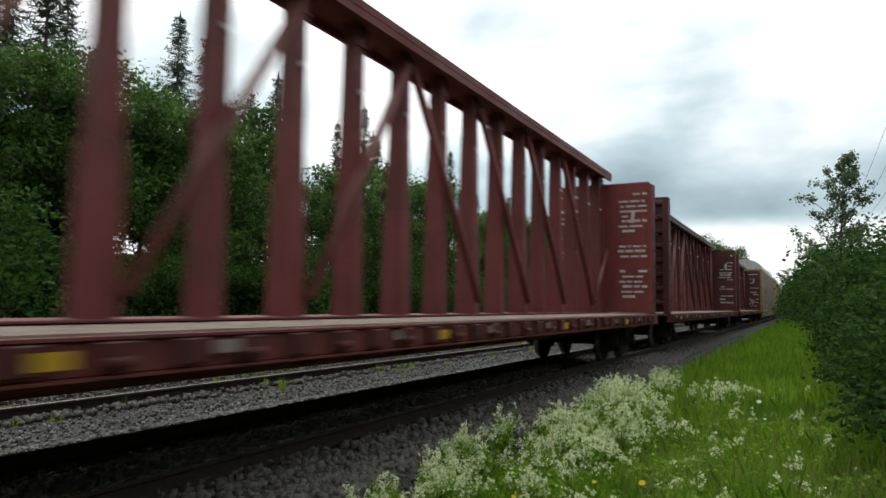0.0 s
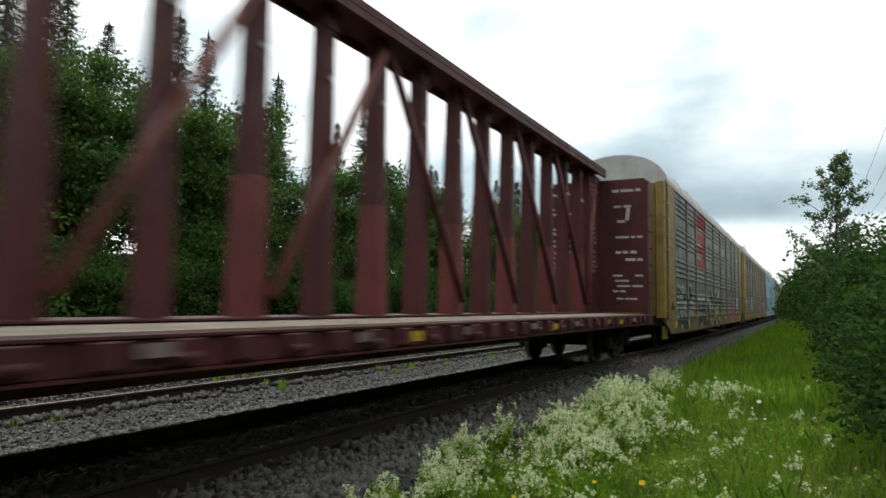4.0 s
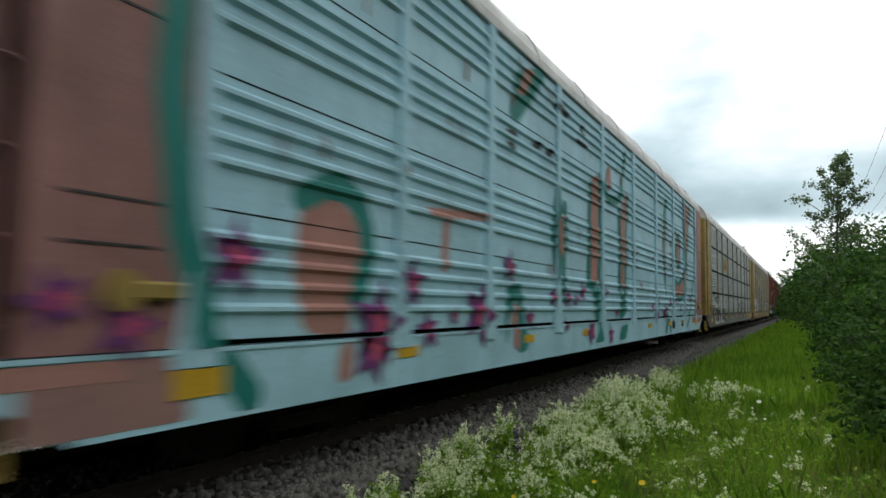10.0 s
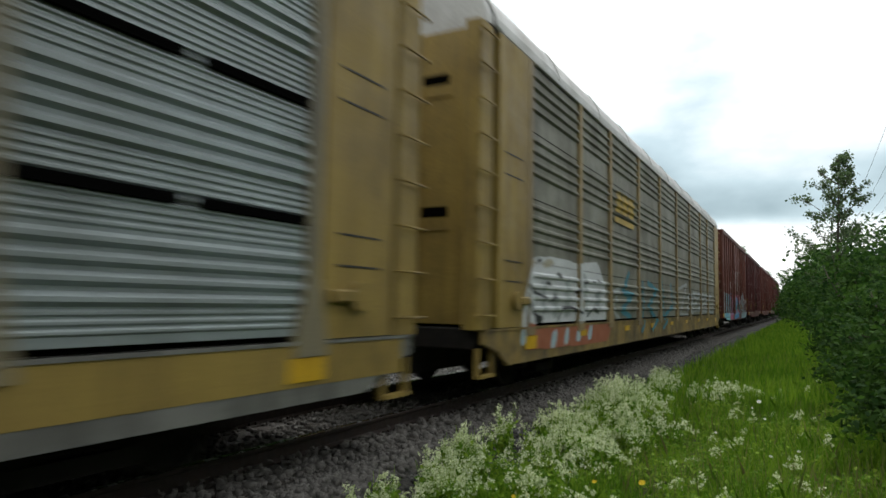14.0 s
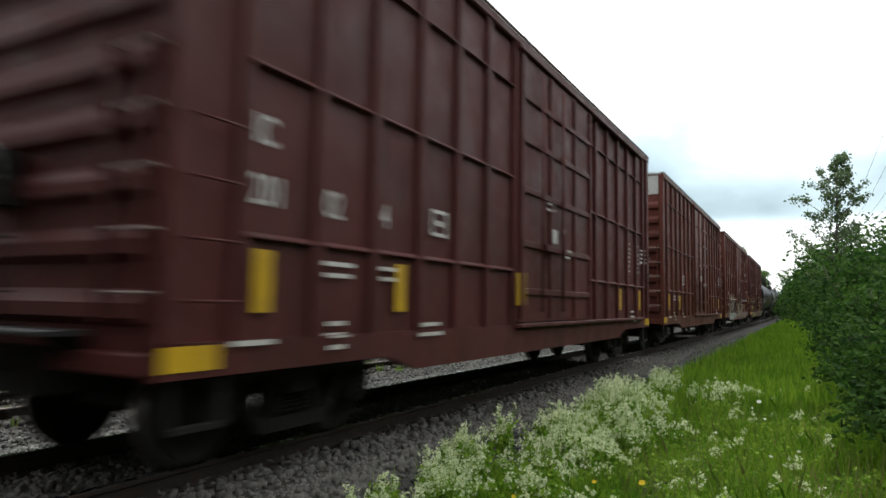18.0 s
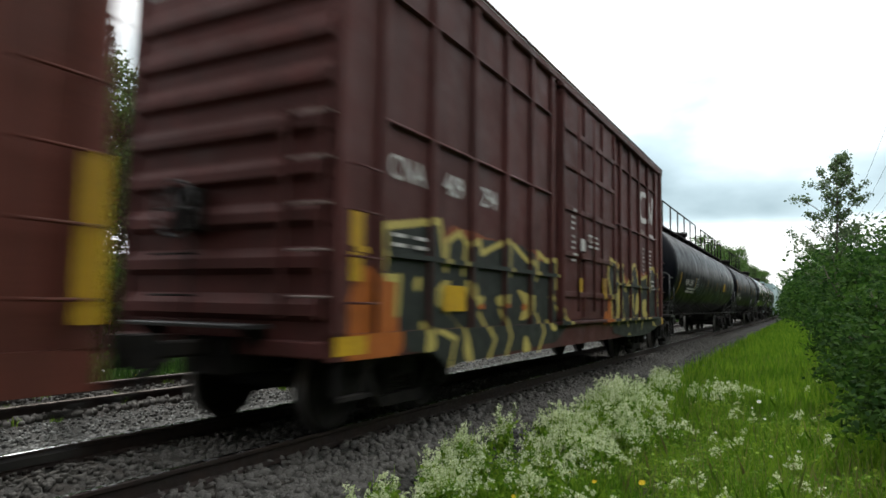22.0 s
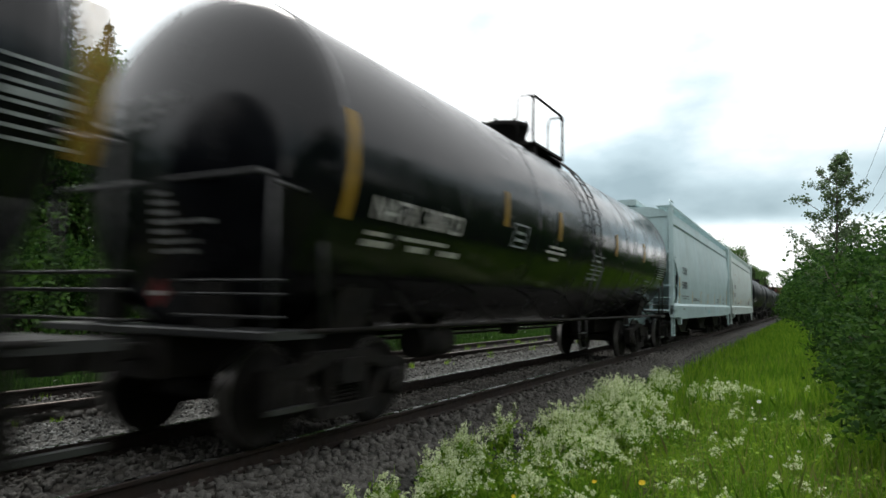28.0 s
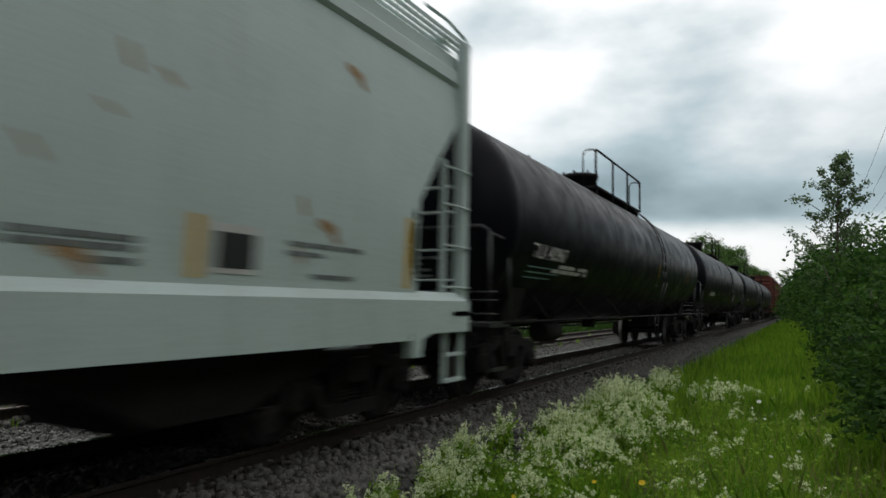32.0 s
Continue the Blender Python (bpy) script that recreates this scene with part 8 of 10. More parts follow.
c2("graffiti", stroke([(-3.62, 1.61), (-2.18, 1.64)], 0.03) + stroke([(-3.46, 1.48), (-3.29, 1.28), (-2.97, 1.55), (-2.77, 1.26), (-1.95, 1.53)], 0.03), P_GREYBLUE, 0.0168)
c2("graffiti", [soft([(1.15, 0.69), (1.07, 1.82), (1.36, 1.99), (1.53, 2.04), (1.71, 2.03), (1.75, 1.89), (1.96, 1.87), (2.15, 1.79), (2.48, 1.96), (2.82, 1.97), (2.87, 1.86), (3.09, 1.99), (3.39, 1.98), (3.46, 1.77), (3.6, 1.64), (4.03, 1.57), (4.2, 1.38), (4.54, 1.28), (4.51, 1.08), (3.91, 1.05), (3.86, 0.58), (2.27, 0.58), (1.45, 0.58)])], P_SALMON, 0.0184, "salmon and dark blue graffiti letters")
c2("graffiti", [soft([(1.68, 1.49), (1.71, 1.77), (1.86, 1.82), (2.08, 1.71), (2.08, 1.47), (1.85, 1.4)]), soft([(2.86, 1.2), (2.85, 1.83), (3.09, 1.86), (3.17, 1.57), (3.74, 1.56), (4.13, 1.14), (3.37, 1.19), (3.14, 0.99), (2.87, 1.04)]), soft([(2.32, 1.1), (2.33, 1.63), (2.52, 1.72), (2.56, 1.35), (2.86, 1.2), (2.82, 1), (2.45, 0.98)])], P_BLUE, 0.0200)
c2("graffiti", [soft([(1.79, 1.27), (1.85, 1.4), (2.14, 1.44), (2.23, 1.2), (2.16, 1), (1.97, 1.14), (1.81, 1.08)]), soft([(1.25, 1.21), (1.4, 1.38), (1.66, 1.33), (1.74, 1.08), (1.6, 0.97), (1.27, 0.97)]), soft([(1.24, 1.46), (1.38, 1.73), (1.46, 1.77), (1.5, 1.51)])], P_BLUE, 0.0216)
c2("graffiti", [soft([(1.68, 0.6), (1.72, 0.92), (2.25, 0.91), (2.3, 0.75), (2.07, 0.74), (2.01, 0.6)]), soft([(2.27, 0.6), (2.37, 0.85), (2.59, 0.86), (2.56, 0.61)]), soft([(2.84, 0.65), (2.93, 0.96), (3.2, 0.92), (3.16, 0.62)])], P_BLUE, 0.0232)
c2("graffiti", [soft([(1.47, 1.74), (1.54, 1.87), (1.64, 1.86), (1.64, 1.7), (1.52, 1.63)]), soft([(2.59, 1.27), (2.62, 1.54), (2.79, 1.59), (2.83, 1.28)]), soft([(3.3, 1.19), (3.36, 1.28), (3.62, 1.23), (3.56, 1.1)])], P_CREAM, 0.0248)
c2("graffiti", [soft([(1.2, 0.6), (1.18, 0.87), (1.66, 0.88), (1.68, 0.63)]), soft([(2.13, 1.2), (2.14, 1.69), (2.3, 1.77), (2.31, 1.2)]), soft([(3.18, 1.28), (3.48, 1.46), (3.9, 1.28), (3.76, 1.1)])], P_LAVENDER, 0.0264)
c2("graffiti", [soft([(1.65, 2.01), (1.8, 2.16), (1.99, 2.04), (2.15, 1.9), (2.47, 2.09), (2.71, 2.03), (2.48, 1.98), (2.15, 1.81), (1.92, 1.88), (1.75, 1.9)]), soft([(3.91, 1.05), (4.47, 1.03), (4.4, 0.63), (3.9, 0.6)]), soft([(3.53, 1.68), (3.8, 1.77), (4.03, 1.62)])], P_OLIVE, 0.0280)
c2("graffiti", stroke([(3.86, 1.97), (4.34, 1.95), (5.09, 2), (6.91, 2.03)], 0.035) + stroke([(4.52, 1.75), (5, 1.73), (4.91, 1.4), (4.55, 1.18)], 0.035), P_GREYBLUE, 0.0296)
c2("graffiti", [soft([(9.57, 2.15), (9.73, 1.96), (9.62, 1.96)]), soft([(9.89, 2.27), (10.02, 2.02), (9.89, 1.99)]), soft([(10.41, 2.21), (10.21, 2), (10.09, 2.02)])], P_WHITE, 0.0312, "white graffiti with a spiked crown")
c2("graffiti", stroke([(8.87, 1.76), (9.23, 1.77), (9.9, 1.84), (10.71, 1.79), (11.23, 1.79)], 0.06) + stroke([(9.24, 1.58), (9.52, 1.47), (9.92, 1.49), (10.61, 1.48)], 0.06) + stroke([(9.51, 1.67), (9.57, 1.31), (9.85, 1.31)], 0.06) + stroke([(10.89, 1.8), (10.99, 1.28), (11.33, 1.26)], 0.06), P_LBLUE, 0.0328)
c2("graffiti", stroke([(10, 1.68), (10.07, 1.27), (10.52, 1.15)], 0.05) + stroke([(9.43, 1.27), (9.81, 1.26), (10.42, 1.12)], 0.05) + stroke([(9.3, 1.62), (9.51, 1.61)], 0.05) + stroke([(10.29, 1.47), (10.61, 1.46)], 0.05), P_WHITE, 0.0344)
c2("graffiti", [soft([(9.05, 1.21), (9.07, 1.3), (9.26, 1.27), (9.23, 1.19)]), soft([(9.01, 1.01), (9.06, 1.09), (9.26, 1.08), (9.25, 0.99)])], P_SKY, 0.0360)
c2("placard", [box_shape(-9.25, -8.72, 0.70, 0.80)], M_WHITE, 0.006)

# third autorack: all light blue with giant teal-edged salmon letters and purple stars
c3 = on(r3, False)
c3("graffiti", [soft([(-12.75, 0.50), (-12.75, 0.94), (-11.75, 0.94), (-11.60, 0.50)])], P_DUSTPINK, 0.003, "dusty pink spray over the sill's end")
edge = stroke([(-11.88, 4.9), (-11.88, 3.3), (-11.91, 2.7), (-11.77, 1.8), (-11.5, 1.04), (-11.1, 0.62)], 0.13)
edge += stroke([(11.34, 4.95), (11.58, 3.84), (11.36, 2.7), (11.0, 2.06), (10.28, 1.17), (9.44, 0.65)], 0.06)
ring = [(7.85 + 0.38 * math.sin(a * 0.3927), 3.12 + 0.52 * math.cos(a * 0.3927)) for a in range(16)]
crescent = [(5.55, 4.6), (5.22, 3.6), (5.19, 2.75), (5.33, 2.23), (5.78, 1.5), (5.72, 2.0), (5.64, 2.7), (5.72, 3.4), (5.92, 4.5)]
hook = [(8.9, 4.9), (9.11, 2.65), (8.6, 2.22), (7.91, 2.03), (7.24, 2.15), (7.5, 1.63), (8.24, 1.56), (8.9, 1.74), (9.39, 2.19), (10.38, 4.9)]
diamond = [(-4.2, 3.36), (-4.5, 2.46), (-4.2, 1.63), (-4.02, 2.46)]
legs = stroke([(5.5, 0.62), (5.95, 1.05), (6.2, 0.62)], 0.12)
c3("graffiti", edge + stroke(hook, 0.085) + stroke(ring + ring[:1], 0.10) + [crescent, diamond] + legs, P_TEAL, 0.006, "giant teal-edged graffiti letters")
c3("graffiti_fill", [hook, ring] + [[(5.5, 3.9), (5.37, 2.9), (5.44, 2.1), (5.52, 2.7), (5.62, 3.7)]] + [box_shape(11.30, 11.66, 1.05, 1.6)], P_SALMON, 0.010)
c3("graffiti", stroke(ring + ring[:1], 0.075) + stroke(hook[:5], 0.07) + stroke(hook[5:], 0.07), P_TEAL, 0.014)
c3("graffiti_fill", [box_shape(-13.1, -12.1, 0.82, 0.95), box_shape(10.6, 13.0, 0.74, 0.95)], P_SALMON, 0.005)
c3("graffiti", [soft([(-10.56, 2.1), (-10.24, 2.22), (-10.02, 2.21), (-9.8, 2.07), (-9.7, 1.85), (-9.75, 1.6), (-9.89, 1.33), (-9.84, 1.01), (-10.48, 1.05), (-10.66, 1.56)]), soft([(-10.07, 0.6), (-10.03, 0.96), (-9.82, 0.95), (-9.85, 0.6)])], P_SALMON, 0.0040)
c3("graffiti", stroke([(-10.56, 2.17), (-10.24, 2.31), (-9.99, 2.33), (-9.78, 2.23), (-9.63, 2), (-9.61, 1.75), (-9.71, 1.51), (-9.77, 1.34)], 0.12), P_TEAL, 0.0056)
c3("graffiti", stroke([(-8.45, 2.32), (-6.98, 2.43)], 0.05), P_SALMON, 0.0072)
c3("graffiti", stroke([(-8.05, 2.3), (-8.09, 1.74)], 0.08), P_SALMON, 0.0088)
c3("graffiti", [soft([(-6.23, 3.98), (-6.08, 4.68), (-4.6, 5.23), (-5.01, 4.77), (-5.66, 4.18), (-5.98, 3.91)]), soft([(-6.39, 0.71), (-6.26, 1.59), (-5.77, 1.61), (-5.53, 0.65), (-5.92, 0.62), (-5.89, 1.42), (-6.13, 1.29)])], P_TEAL, 0.0104)
c3("graffiti", [soft([(-6, 4.32), (-5.68, 4.85), (-5.32, 4.93), (-5.67, 4.45)]), soft([(-6.1, 0.69), (-6.09, 1.29), (-5.89, 1.35), (-5.86, 0.67)])], P_SALMON, 0.0120)
c3("graffiti", [soft([(-6.39, 3.5), (-6.34, 3.6), (-5.97, 3.62), (-6.09, 3.49)]), soft([(-5.39, 3.72), (-5.33, 3.82), (-4.93, 3.86), (-5.02, 3.71)]), soft([(-4.81, 3.69), (-4.73, 3.83), (-4.38, 3.86), (-4.47, 3.71)]), soft([(-6.4, 3.71), (-6.29, 3.79), (-5.91, 3.8), (-5.97, 3.71)])], P_BLACK, 0.0136)
c3("graffiti", stroke([(-2.27, 3.65), (-2.31, 2.74), (-2.37, 1.7), (-2, 1.68), (-1.73, 1)], 0.09) + stroke([(-1.6, 3.93), (-1.57, 2.93), (-1.63, 1.8)], 0.09) + stroke([(-1.59, 3.83), (-1.06, 3.56), (-0.15, 3.62), (0.23, 3.86), (0.5, 4.82)], 0.09) + stroke([(0.04, 3.42), (0.07, 2.56), (0.03, 1.65)], 0.09) + stroke([(0.74, 3.89), (0.67, 2.66), (0.57, 1.67)], 0.09), P_TEAL, 0.0152)
c3("graffiti", [soft([(-2.18, 3.78), (-1.74, 3.97), (-1.68, 2.76), (-1.74, 1.79), (-2.2, 1.75), (-2.19, 2.77)]), soft([(0.22, 3.54), (0.67, 4), (0.58, 2.65), (0.44, 1.67), (0.19, 1.72), (0.21, 2.77)]), soft([(-1.04, 4.17), (-0.71, 4.31), (-0.65, 3.98), (-0.88, 3.7), (-1.07, 3.82)])], P_SALMON, 0.0168)
c3("graffiti", [soft([(-2.04, 0.58), (-1.72, 0.82), (-1.7, 1.05), (-1.9, 1.64), (-1.62, 1.71), (-1.59, 1), (-1.34, 0.6)]), soft([(0.01, 1.17), (0.23, 1.6), (0.55, 1.67), (0.63, 1.16), (0.19, 0.99)]), soft([(-0.13, 0.57), (0.08, 0.87), (0.71, 0.91), (0.46, 0.58)])], P_TEAL, 0.0184)
c3("graffiti", stroke([(-3.79, 3.01), (-3.84, 2.02), (-3.89, 1.45)], 0.11), P_TEAL, 0.0200)
c3("graffiti", [soft([(-4.24, 2.69), (-3.88, 2.9), (-3.92, 2.06), (-4.21, 2.15)])], P_SALMON, 0.0216)
for cy, cz, r in ((-12.6, 1.3, 0.22), (-12.15, 1.15, 0.26), (-11.28, 1.62, 0.34), (-9.45, 1.1, 0.46), (-7.2, 1.18, 0.46), (-8.83, 1.52, 0.3), (-6.21, 1.83, 0.27), (-8.47, 1.02, 0.25), (-5.41, 1.1, 0.2), (-4.4, 1.44, 0.2), (-9.54, 0.86, 0.36), (-7.85, 1.16, 0.14), (-3.65, 1.43, 0.22), (-3.2, 1.41, 0.17), (-2.79, 1.56, 0.24), (-1.14, 1.59, 0.15), (-2.29, 0.82, 0.3), (-0.84, 0.71, 0.24), (-0.21, 1.17, 0.15), (-3.75, 0.98, 0.16), (3.65, 1.3, 0.2), (4.4, 1.45, 0.22), (4.08, 1.07, 0.18), (5.49, 1.15, 0.33), (6.28, 1.43, 0.18), (7.27, 1.49, 0.2), (8.13, 1.26, 0.14), (9.26, 1.3, 0.2), (10.1, 1.62, 0.2)):
    c3("star", [star(cy, cz, r, rg.uniform(-0.4, 0.4))], P_PURPLE, 0.026, "purple painted star")
    c3("star_core", [star(cy + r * 0.1, cz, r * 0.45, 0.2)], P_PINK, 0.030)
M_DRIP = surface("rust_drip", (0.22, 0.12, 0.10), (0.12, 0.07, 0.05), 0.8, 0.6, 5.0)
drips = []
for i in range(70):
    y, z = rg.uniform(-11.4, 11.4), rg.choice((1.95, 2.75, 3.52, 4.32, 4.9)) + rg.uniform(-0.12, 0.02)
    drips.append((y, z, y + rg.uniform(-0.01, 0.01), z - rg.uniform(0.03, 0.22), rg.uniform(0.012, 0.035)))
drips += [(6.40, 3.35, 6.42, 3.2, 0.07), (6.38, 2.95, 6.40, 2.75, 0.06), (6.42, 2.62, 6.44, 2.5, 0.07), (7.1, 3.7, 7.15, 3.6, 0.09)]
ob = c3("rust_drips", drips, M_DRIP, 0.033, "brown rust drips and chipped paint")
ob["kind"] = "stuff"
c3("wear", [box_shape(-4.4, -3.6, 4.60, 4.72), box_shape(-3.2, -2.5, 4.3, 4.36), box_shape(-2.9, -2.7, 4.5, 4.66), box_shape(6.5, 7.0, 0.64, 0.9), box_shape(8.2, 8.6, 0.66, 0.88)], P_BLACK, 0.006)

def sign_blocks(y):
    tops = [box_shape(y + 0.60 * i, y + 0.60 * i + 0.50, 3.36, 3.84) for i in range(3)]
    tops[0] = [(y, 3.36), (y + 0.14, 3.84), (y + 0.50, 3.84), (y + 0.50, 3.36)]
    return tops + [box_shape(y - 0.06, y + 1.76, 3.14, 3.28)]


# fourth autorack: black and white pieces, yellow sign
c4 = on(r4, True)
c4("graffiti", [soft([(-11.1, 1), (-11.16, 1.82), (-10.86, 1.86), (-8.77, 1.94), (-8.5, 1.93), (-7.14, 2.08), (-6.45, 1.97), (-5.47, 1.78), (-5.28, 0.95), (-7.09, 0.95), (-7.66, 0.92)])], P_PALE, 0.0040, "black graffiti letters on a white ground")
c4("graffiti", [soft([(-10.48, 0.54), (-10.41, 0.96), (-7.67, 0.97), (-7.47, 0.59), (-9.28, 0.56)])], P_SILVER, 0.0056)
c4("graffiti", [soft([(-10.93, 0.56), (-10.95, 0.97), (-10.51, 0.96), (-10.48, 0.58)])], P_BROWNSP, 0.0072)
c4("graffiti", [soft([(-10.71, 1.69), (-10.7, 1.87), (-10.6, 1.93), (-10.49, 1.87), (-10.49, 1.65), (-10.56, 1.55), (-10.65, 1.57)]), soft([(-10.33, 1.5), (-10.27, 1.75), (-10.16, 1.75), (-10.19, 1.51)]), soft([(-10.03, 1.69), (-10, 1.85), (-9.83, 1.86), (-9.81, 1.6), (-9.89, 1.52)]), soft([(-9.67, 1.42), (-9.69, 1.84), (-9.5, 1.88), (-9.5, 1.43)]), soft([(-9.31, 1.56), (-9.3, 1.88), (-9.19, 1.9), (-9.14, 1.53)]), soft([(-8.97, 1.58), (-8.96, 1.88), (-8.77, 1.9), (-8.79, 1.59)])], P_BLACK, 0.0088)
c4("graffiti", [soft([(-10.96, 0.99), (-10.93, 1.41), (-10.72, 1.48), (-10.57, 1.45), (-10.48, 1.3), (-10.51, 0.96)]), soft([(-10.33, 0.76), (-10.35, 0.95), (-10.12, 0.97), (-10.16, 0.74), (-10.26, 0.69)]), soft([(-10.01, 0.76), (-10, 0.96), (-9.77, 0.97), (-9.8, 0.7)]), soft([(-9.7, 1.2), (-9.66, 1.35), (-9.4, 1.33), (-9.33, 1.04), (-9.59, 0.97)]), soft([(-10.32, 1.05), (-10.32, 1.4), (-10.16, 1.44), (-10.12, 1.04)]), soft([(-10.04, 1.03), (-10.05, 1.41), (-9.84, 1.27), (-9.84, 1.02)])], P_BLACK, 0.0104)
c4("graffiti", [soft([(-9.21, 1.2), (-9.16, 1.28), (-8.92, 1.19), (-8.78, 0.93), (-9.01, 0.65), (-9.43, 0.66), (-9.67, 0.68), (-9.54, 0.9)]), soft([(-8.74, 1.28), (-8.48, 1.37), (-8.1, 1.38), (-7.97, 1.08), (-8.23, 0.76), (-8.57, 0.61), (-8.65, 0.92)]), soft([(-7.39, 1.02), (-7.21, 1.29), (-6.78, 1.35), (-6.59, 1.05), (-6.75, 0.7), (-7.18, 0.68)]), soft([(-6.47, 1.05), (-6.29, 1.29), (-6.03, 1.16), (-6.09, 0.97)]), soft([(-5.88, 1), (-5.82, 1.23), (-5.6, 1.23), (-5.59, 0.99)])], P_BLACK, 0.0120)
c4("graffiti", [soft([(-7.86, 1.39), (-7.7, 1.6), (-7.64, 1.39)]), soft([(-6.62, 1.65), (-6.57, 1.9), (-6.32, 1.92), (-6.37, 1.66)]), soft([(-8.45, 1.56), (-8.43, 1.84), (-8.28, 1.86), (-8.23, 1.57)]), soft([(-5.61, 1.57), (-5.59, 1.74), (-5.39, 1.75), (-5.38, 1.57)]), soft([(-6.86, 0.71), (-5.88, 0.8), (-5.73, 0.7), (-6.75, 0.62)])], P_BLACK, 0.0136)
c4("graffiti", stroke([(-9.16, 1.3), (-8.86, 1.21), (-8.69, 0.97), (-8.8, 0.72), (-9.17, 0.61)], 0.05) + stroke([(-8.03, 1.48), (-7.81, 1.18), (-7.88, 0.88), (-7.65, 0.69), (-7.28, 0.6), (-6.75, 0.67)], 0.05) + stroke([(-10.78, 1.5), (-10.54, 1.49), (-10.41, 1.4), (-10.35, 0.95), (-10.36, 0.68), (-9.96, 0.61), (-9.28, 0.59)], 0.05) + stroke([(-9.8, 1.36), (-9.22, 1.38), (-8.99, 1.3)], 0.05) + stroke([(-8.77, 1.94), (-8.66, 1.59), (-8.81, 1.37)], 0.05), P_WHITE, 0.0152)
c4("graffiti", stroke([(-6.95, 2.13), (-6.88, 1.64)], 0.08), P_WHITE, 0.0168)
piece(c4, rg, -4.0, -0.6, 1.15, 1.70, 4, 0.03, [(0.0, P_SILVER)], "faint silver graffiti")
piece(c4, rg, 1.8, 7.0, 0.80, 1.72, 6, 0.045, [(0.0, P_BLACK)], "thin black graffiti lines")
c4("graffiti_fill", [box_shape(1.2 + 0.62 * i, 1.2 + 0.62 * i + rg.uniform(0.1, 0.3), 0.62, 0.95) for i in range(9)], P_BLACK, 0.004)
c4("sill_paint", [box_shape(8.7, 13.0, 0.62, 0.97)], M_TAN, 0.003, "tan paint left on the sill")
c4("sign", sign_blocks(-6.1), M_SIGN_YELLOW, 0.026, "yellow sign of block shapes over a bar")

# fifth autorack: white bubble letters, cyan letters, orange along the sill
c5 = on(r5, False)
c5("graffiti", [soft([(-11.96, 0.93), (-11.86, 1.34), (-11.59, 1.87), (-11.29, 2.05), (-10.27, 2.11), (-9.14, 2.07), (-7.82, 2.18), (-7.29, 1.78), (-7.18, 1.02), (-10.93, 1.03)])], P_WHITE, 0.0040, "white bubble graffiti with dark details")
c5("graffiti", [soft([(-11.78, 0.66), (-11.76, 0.95), (-6.85, 0.94), (-7.17, 0.6), (-10.47, 0.61)]), soft([(-11.76, 0.95), (-11.72, 1.06), (-11.3, 1), (-11.54, 0.94)])], P_RUSTSP, 0.0056, "orange graffiti along the sill")
c5("graffiti", [soft([(-10.73, 0.62), (-10.55, 0.92), (-10.35, 0.91), (-10.47, 0.61)]), soft([(-10.05, 0.65), (-9.9, 0.94), (-9.74, 0.95), (-9.81, 0.64)]), soft([(-9.37, 0.66), (-9.19, 1.01), (-8.99, 1.01), (-9.08, 0.67)]), soft([(-11.52, 0.67), (-11.51, 0.83), (-11.32, 0.83), (-11.33, 0.67)]), soft([(-11.98, 0.73), (-11.92, 0.96), (-11.76, 0.95), (-11.8, 0.71)]), soft([(-8.65, 0.66), (-8.49, 0.96), (-8.31, 0.95), (-8.42, 0.66)])], P_LBLUE, 0.0072)
c5("graffiti", [soft([(-11.05, 1.19), (-11.02, 1.69), (-10.85, 1.71), (-10.82, 1.15)]), soft([(-10.5, 1.1), (-10.49, 1.55), (-10.24, 1.57), (-10.25, 1.09)]), soft([(-9.91, 1.08), (-9.86, 1.79), (-9.6, 1.75), (-9.57, 1.13)]), soft([(-8.06, 1.17), (-8.01, 1.61), (-7.66, 1.63), (-7.65, 1.16)]), soft([(-11.46, 1.2), (-11.43, 1.54), (-11.26, 1.51), (-11.26, 1.16)]), soft([(-8.89, 1.17), (-8.87, 1.92), (-8.59, 1.89), (-8.58, 1.17)])], P_SILVER, 0.0088)
c5("graffiti", stroke([(-11.67, 1.6), (-11.57, 1.54), (-10.89, 1.43)], 0.028) + stroke([(-11.68, 1.42), (-11.55, 1.2), (-11.21, 1.12)], 0.028) + stroke([(-10.22, 1.05), (-10.08, 1.26), (-9.58, 1.28), (-9, 1.17)], 0.028) + stroke([(-8.55, 1.11), (-8.19, 1.26), (-7.79, 1.16)], 0.028) + stroke([(-10.64, 1.37), (-10.38, 1.47)], 0.028), P_BLACK, 0.0104)
c5("graffiti", [soft([(-10.84, 1.62), (-10.79, 1.71), (-10.56, 1.68), (-10.62, 1.59)]), soft([(-10.36, 1.79), (-10.18, 1.88), (-10.03, 1.82), (-10.21, 1.73)]), soft([(-11.26, 1.98), (-11.1, 2.05), (-10.98, 2.01), (-11.15, 1.96)]), soft([(-11.35, 1.04), (-11.36, 1.18), (-10.93, 1.13), (-10.99, 1.02)]), soft([(-8.75, 1.7), (-8.66, 1.79), (-8.52, 1.71)]), soft([(-8.34, 1.73), (-8.19, 1.83), (-8.05, 1.74)]), soft([(-7.95, 1.76), (-7.78, 1.85), (-7.61, 1.76)]), soft([(-9.41, 1.55), (-9.02, 1.63), (-9.12, 1.51)])], P_OLIVE, 0.0120)
c5("graffiti", [soft([(-11.59, 1.87), (-11.29, 2.05), (-11.4, 1.82)]), soft([(-11.04, 1.94), (-10.68, 2.08), (-10.41, 2), (-10.8, 1.89)]), soft([(-9.11, 1.29), (-8.91, 1.52), (-8.79, 1.23)])], P_CREAM, 0.0136)
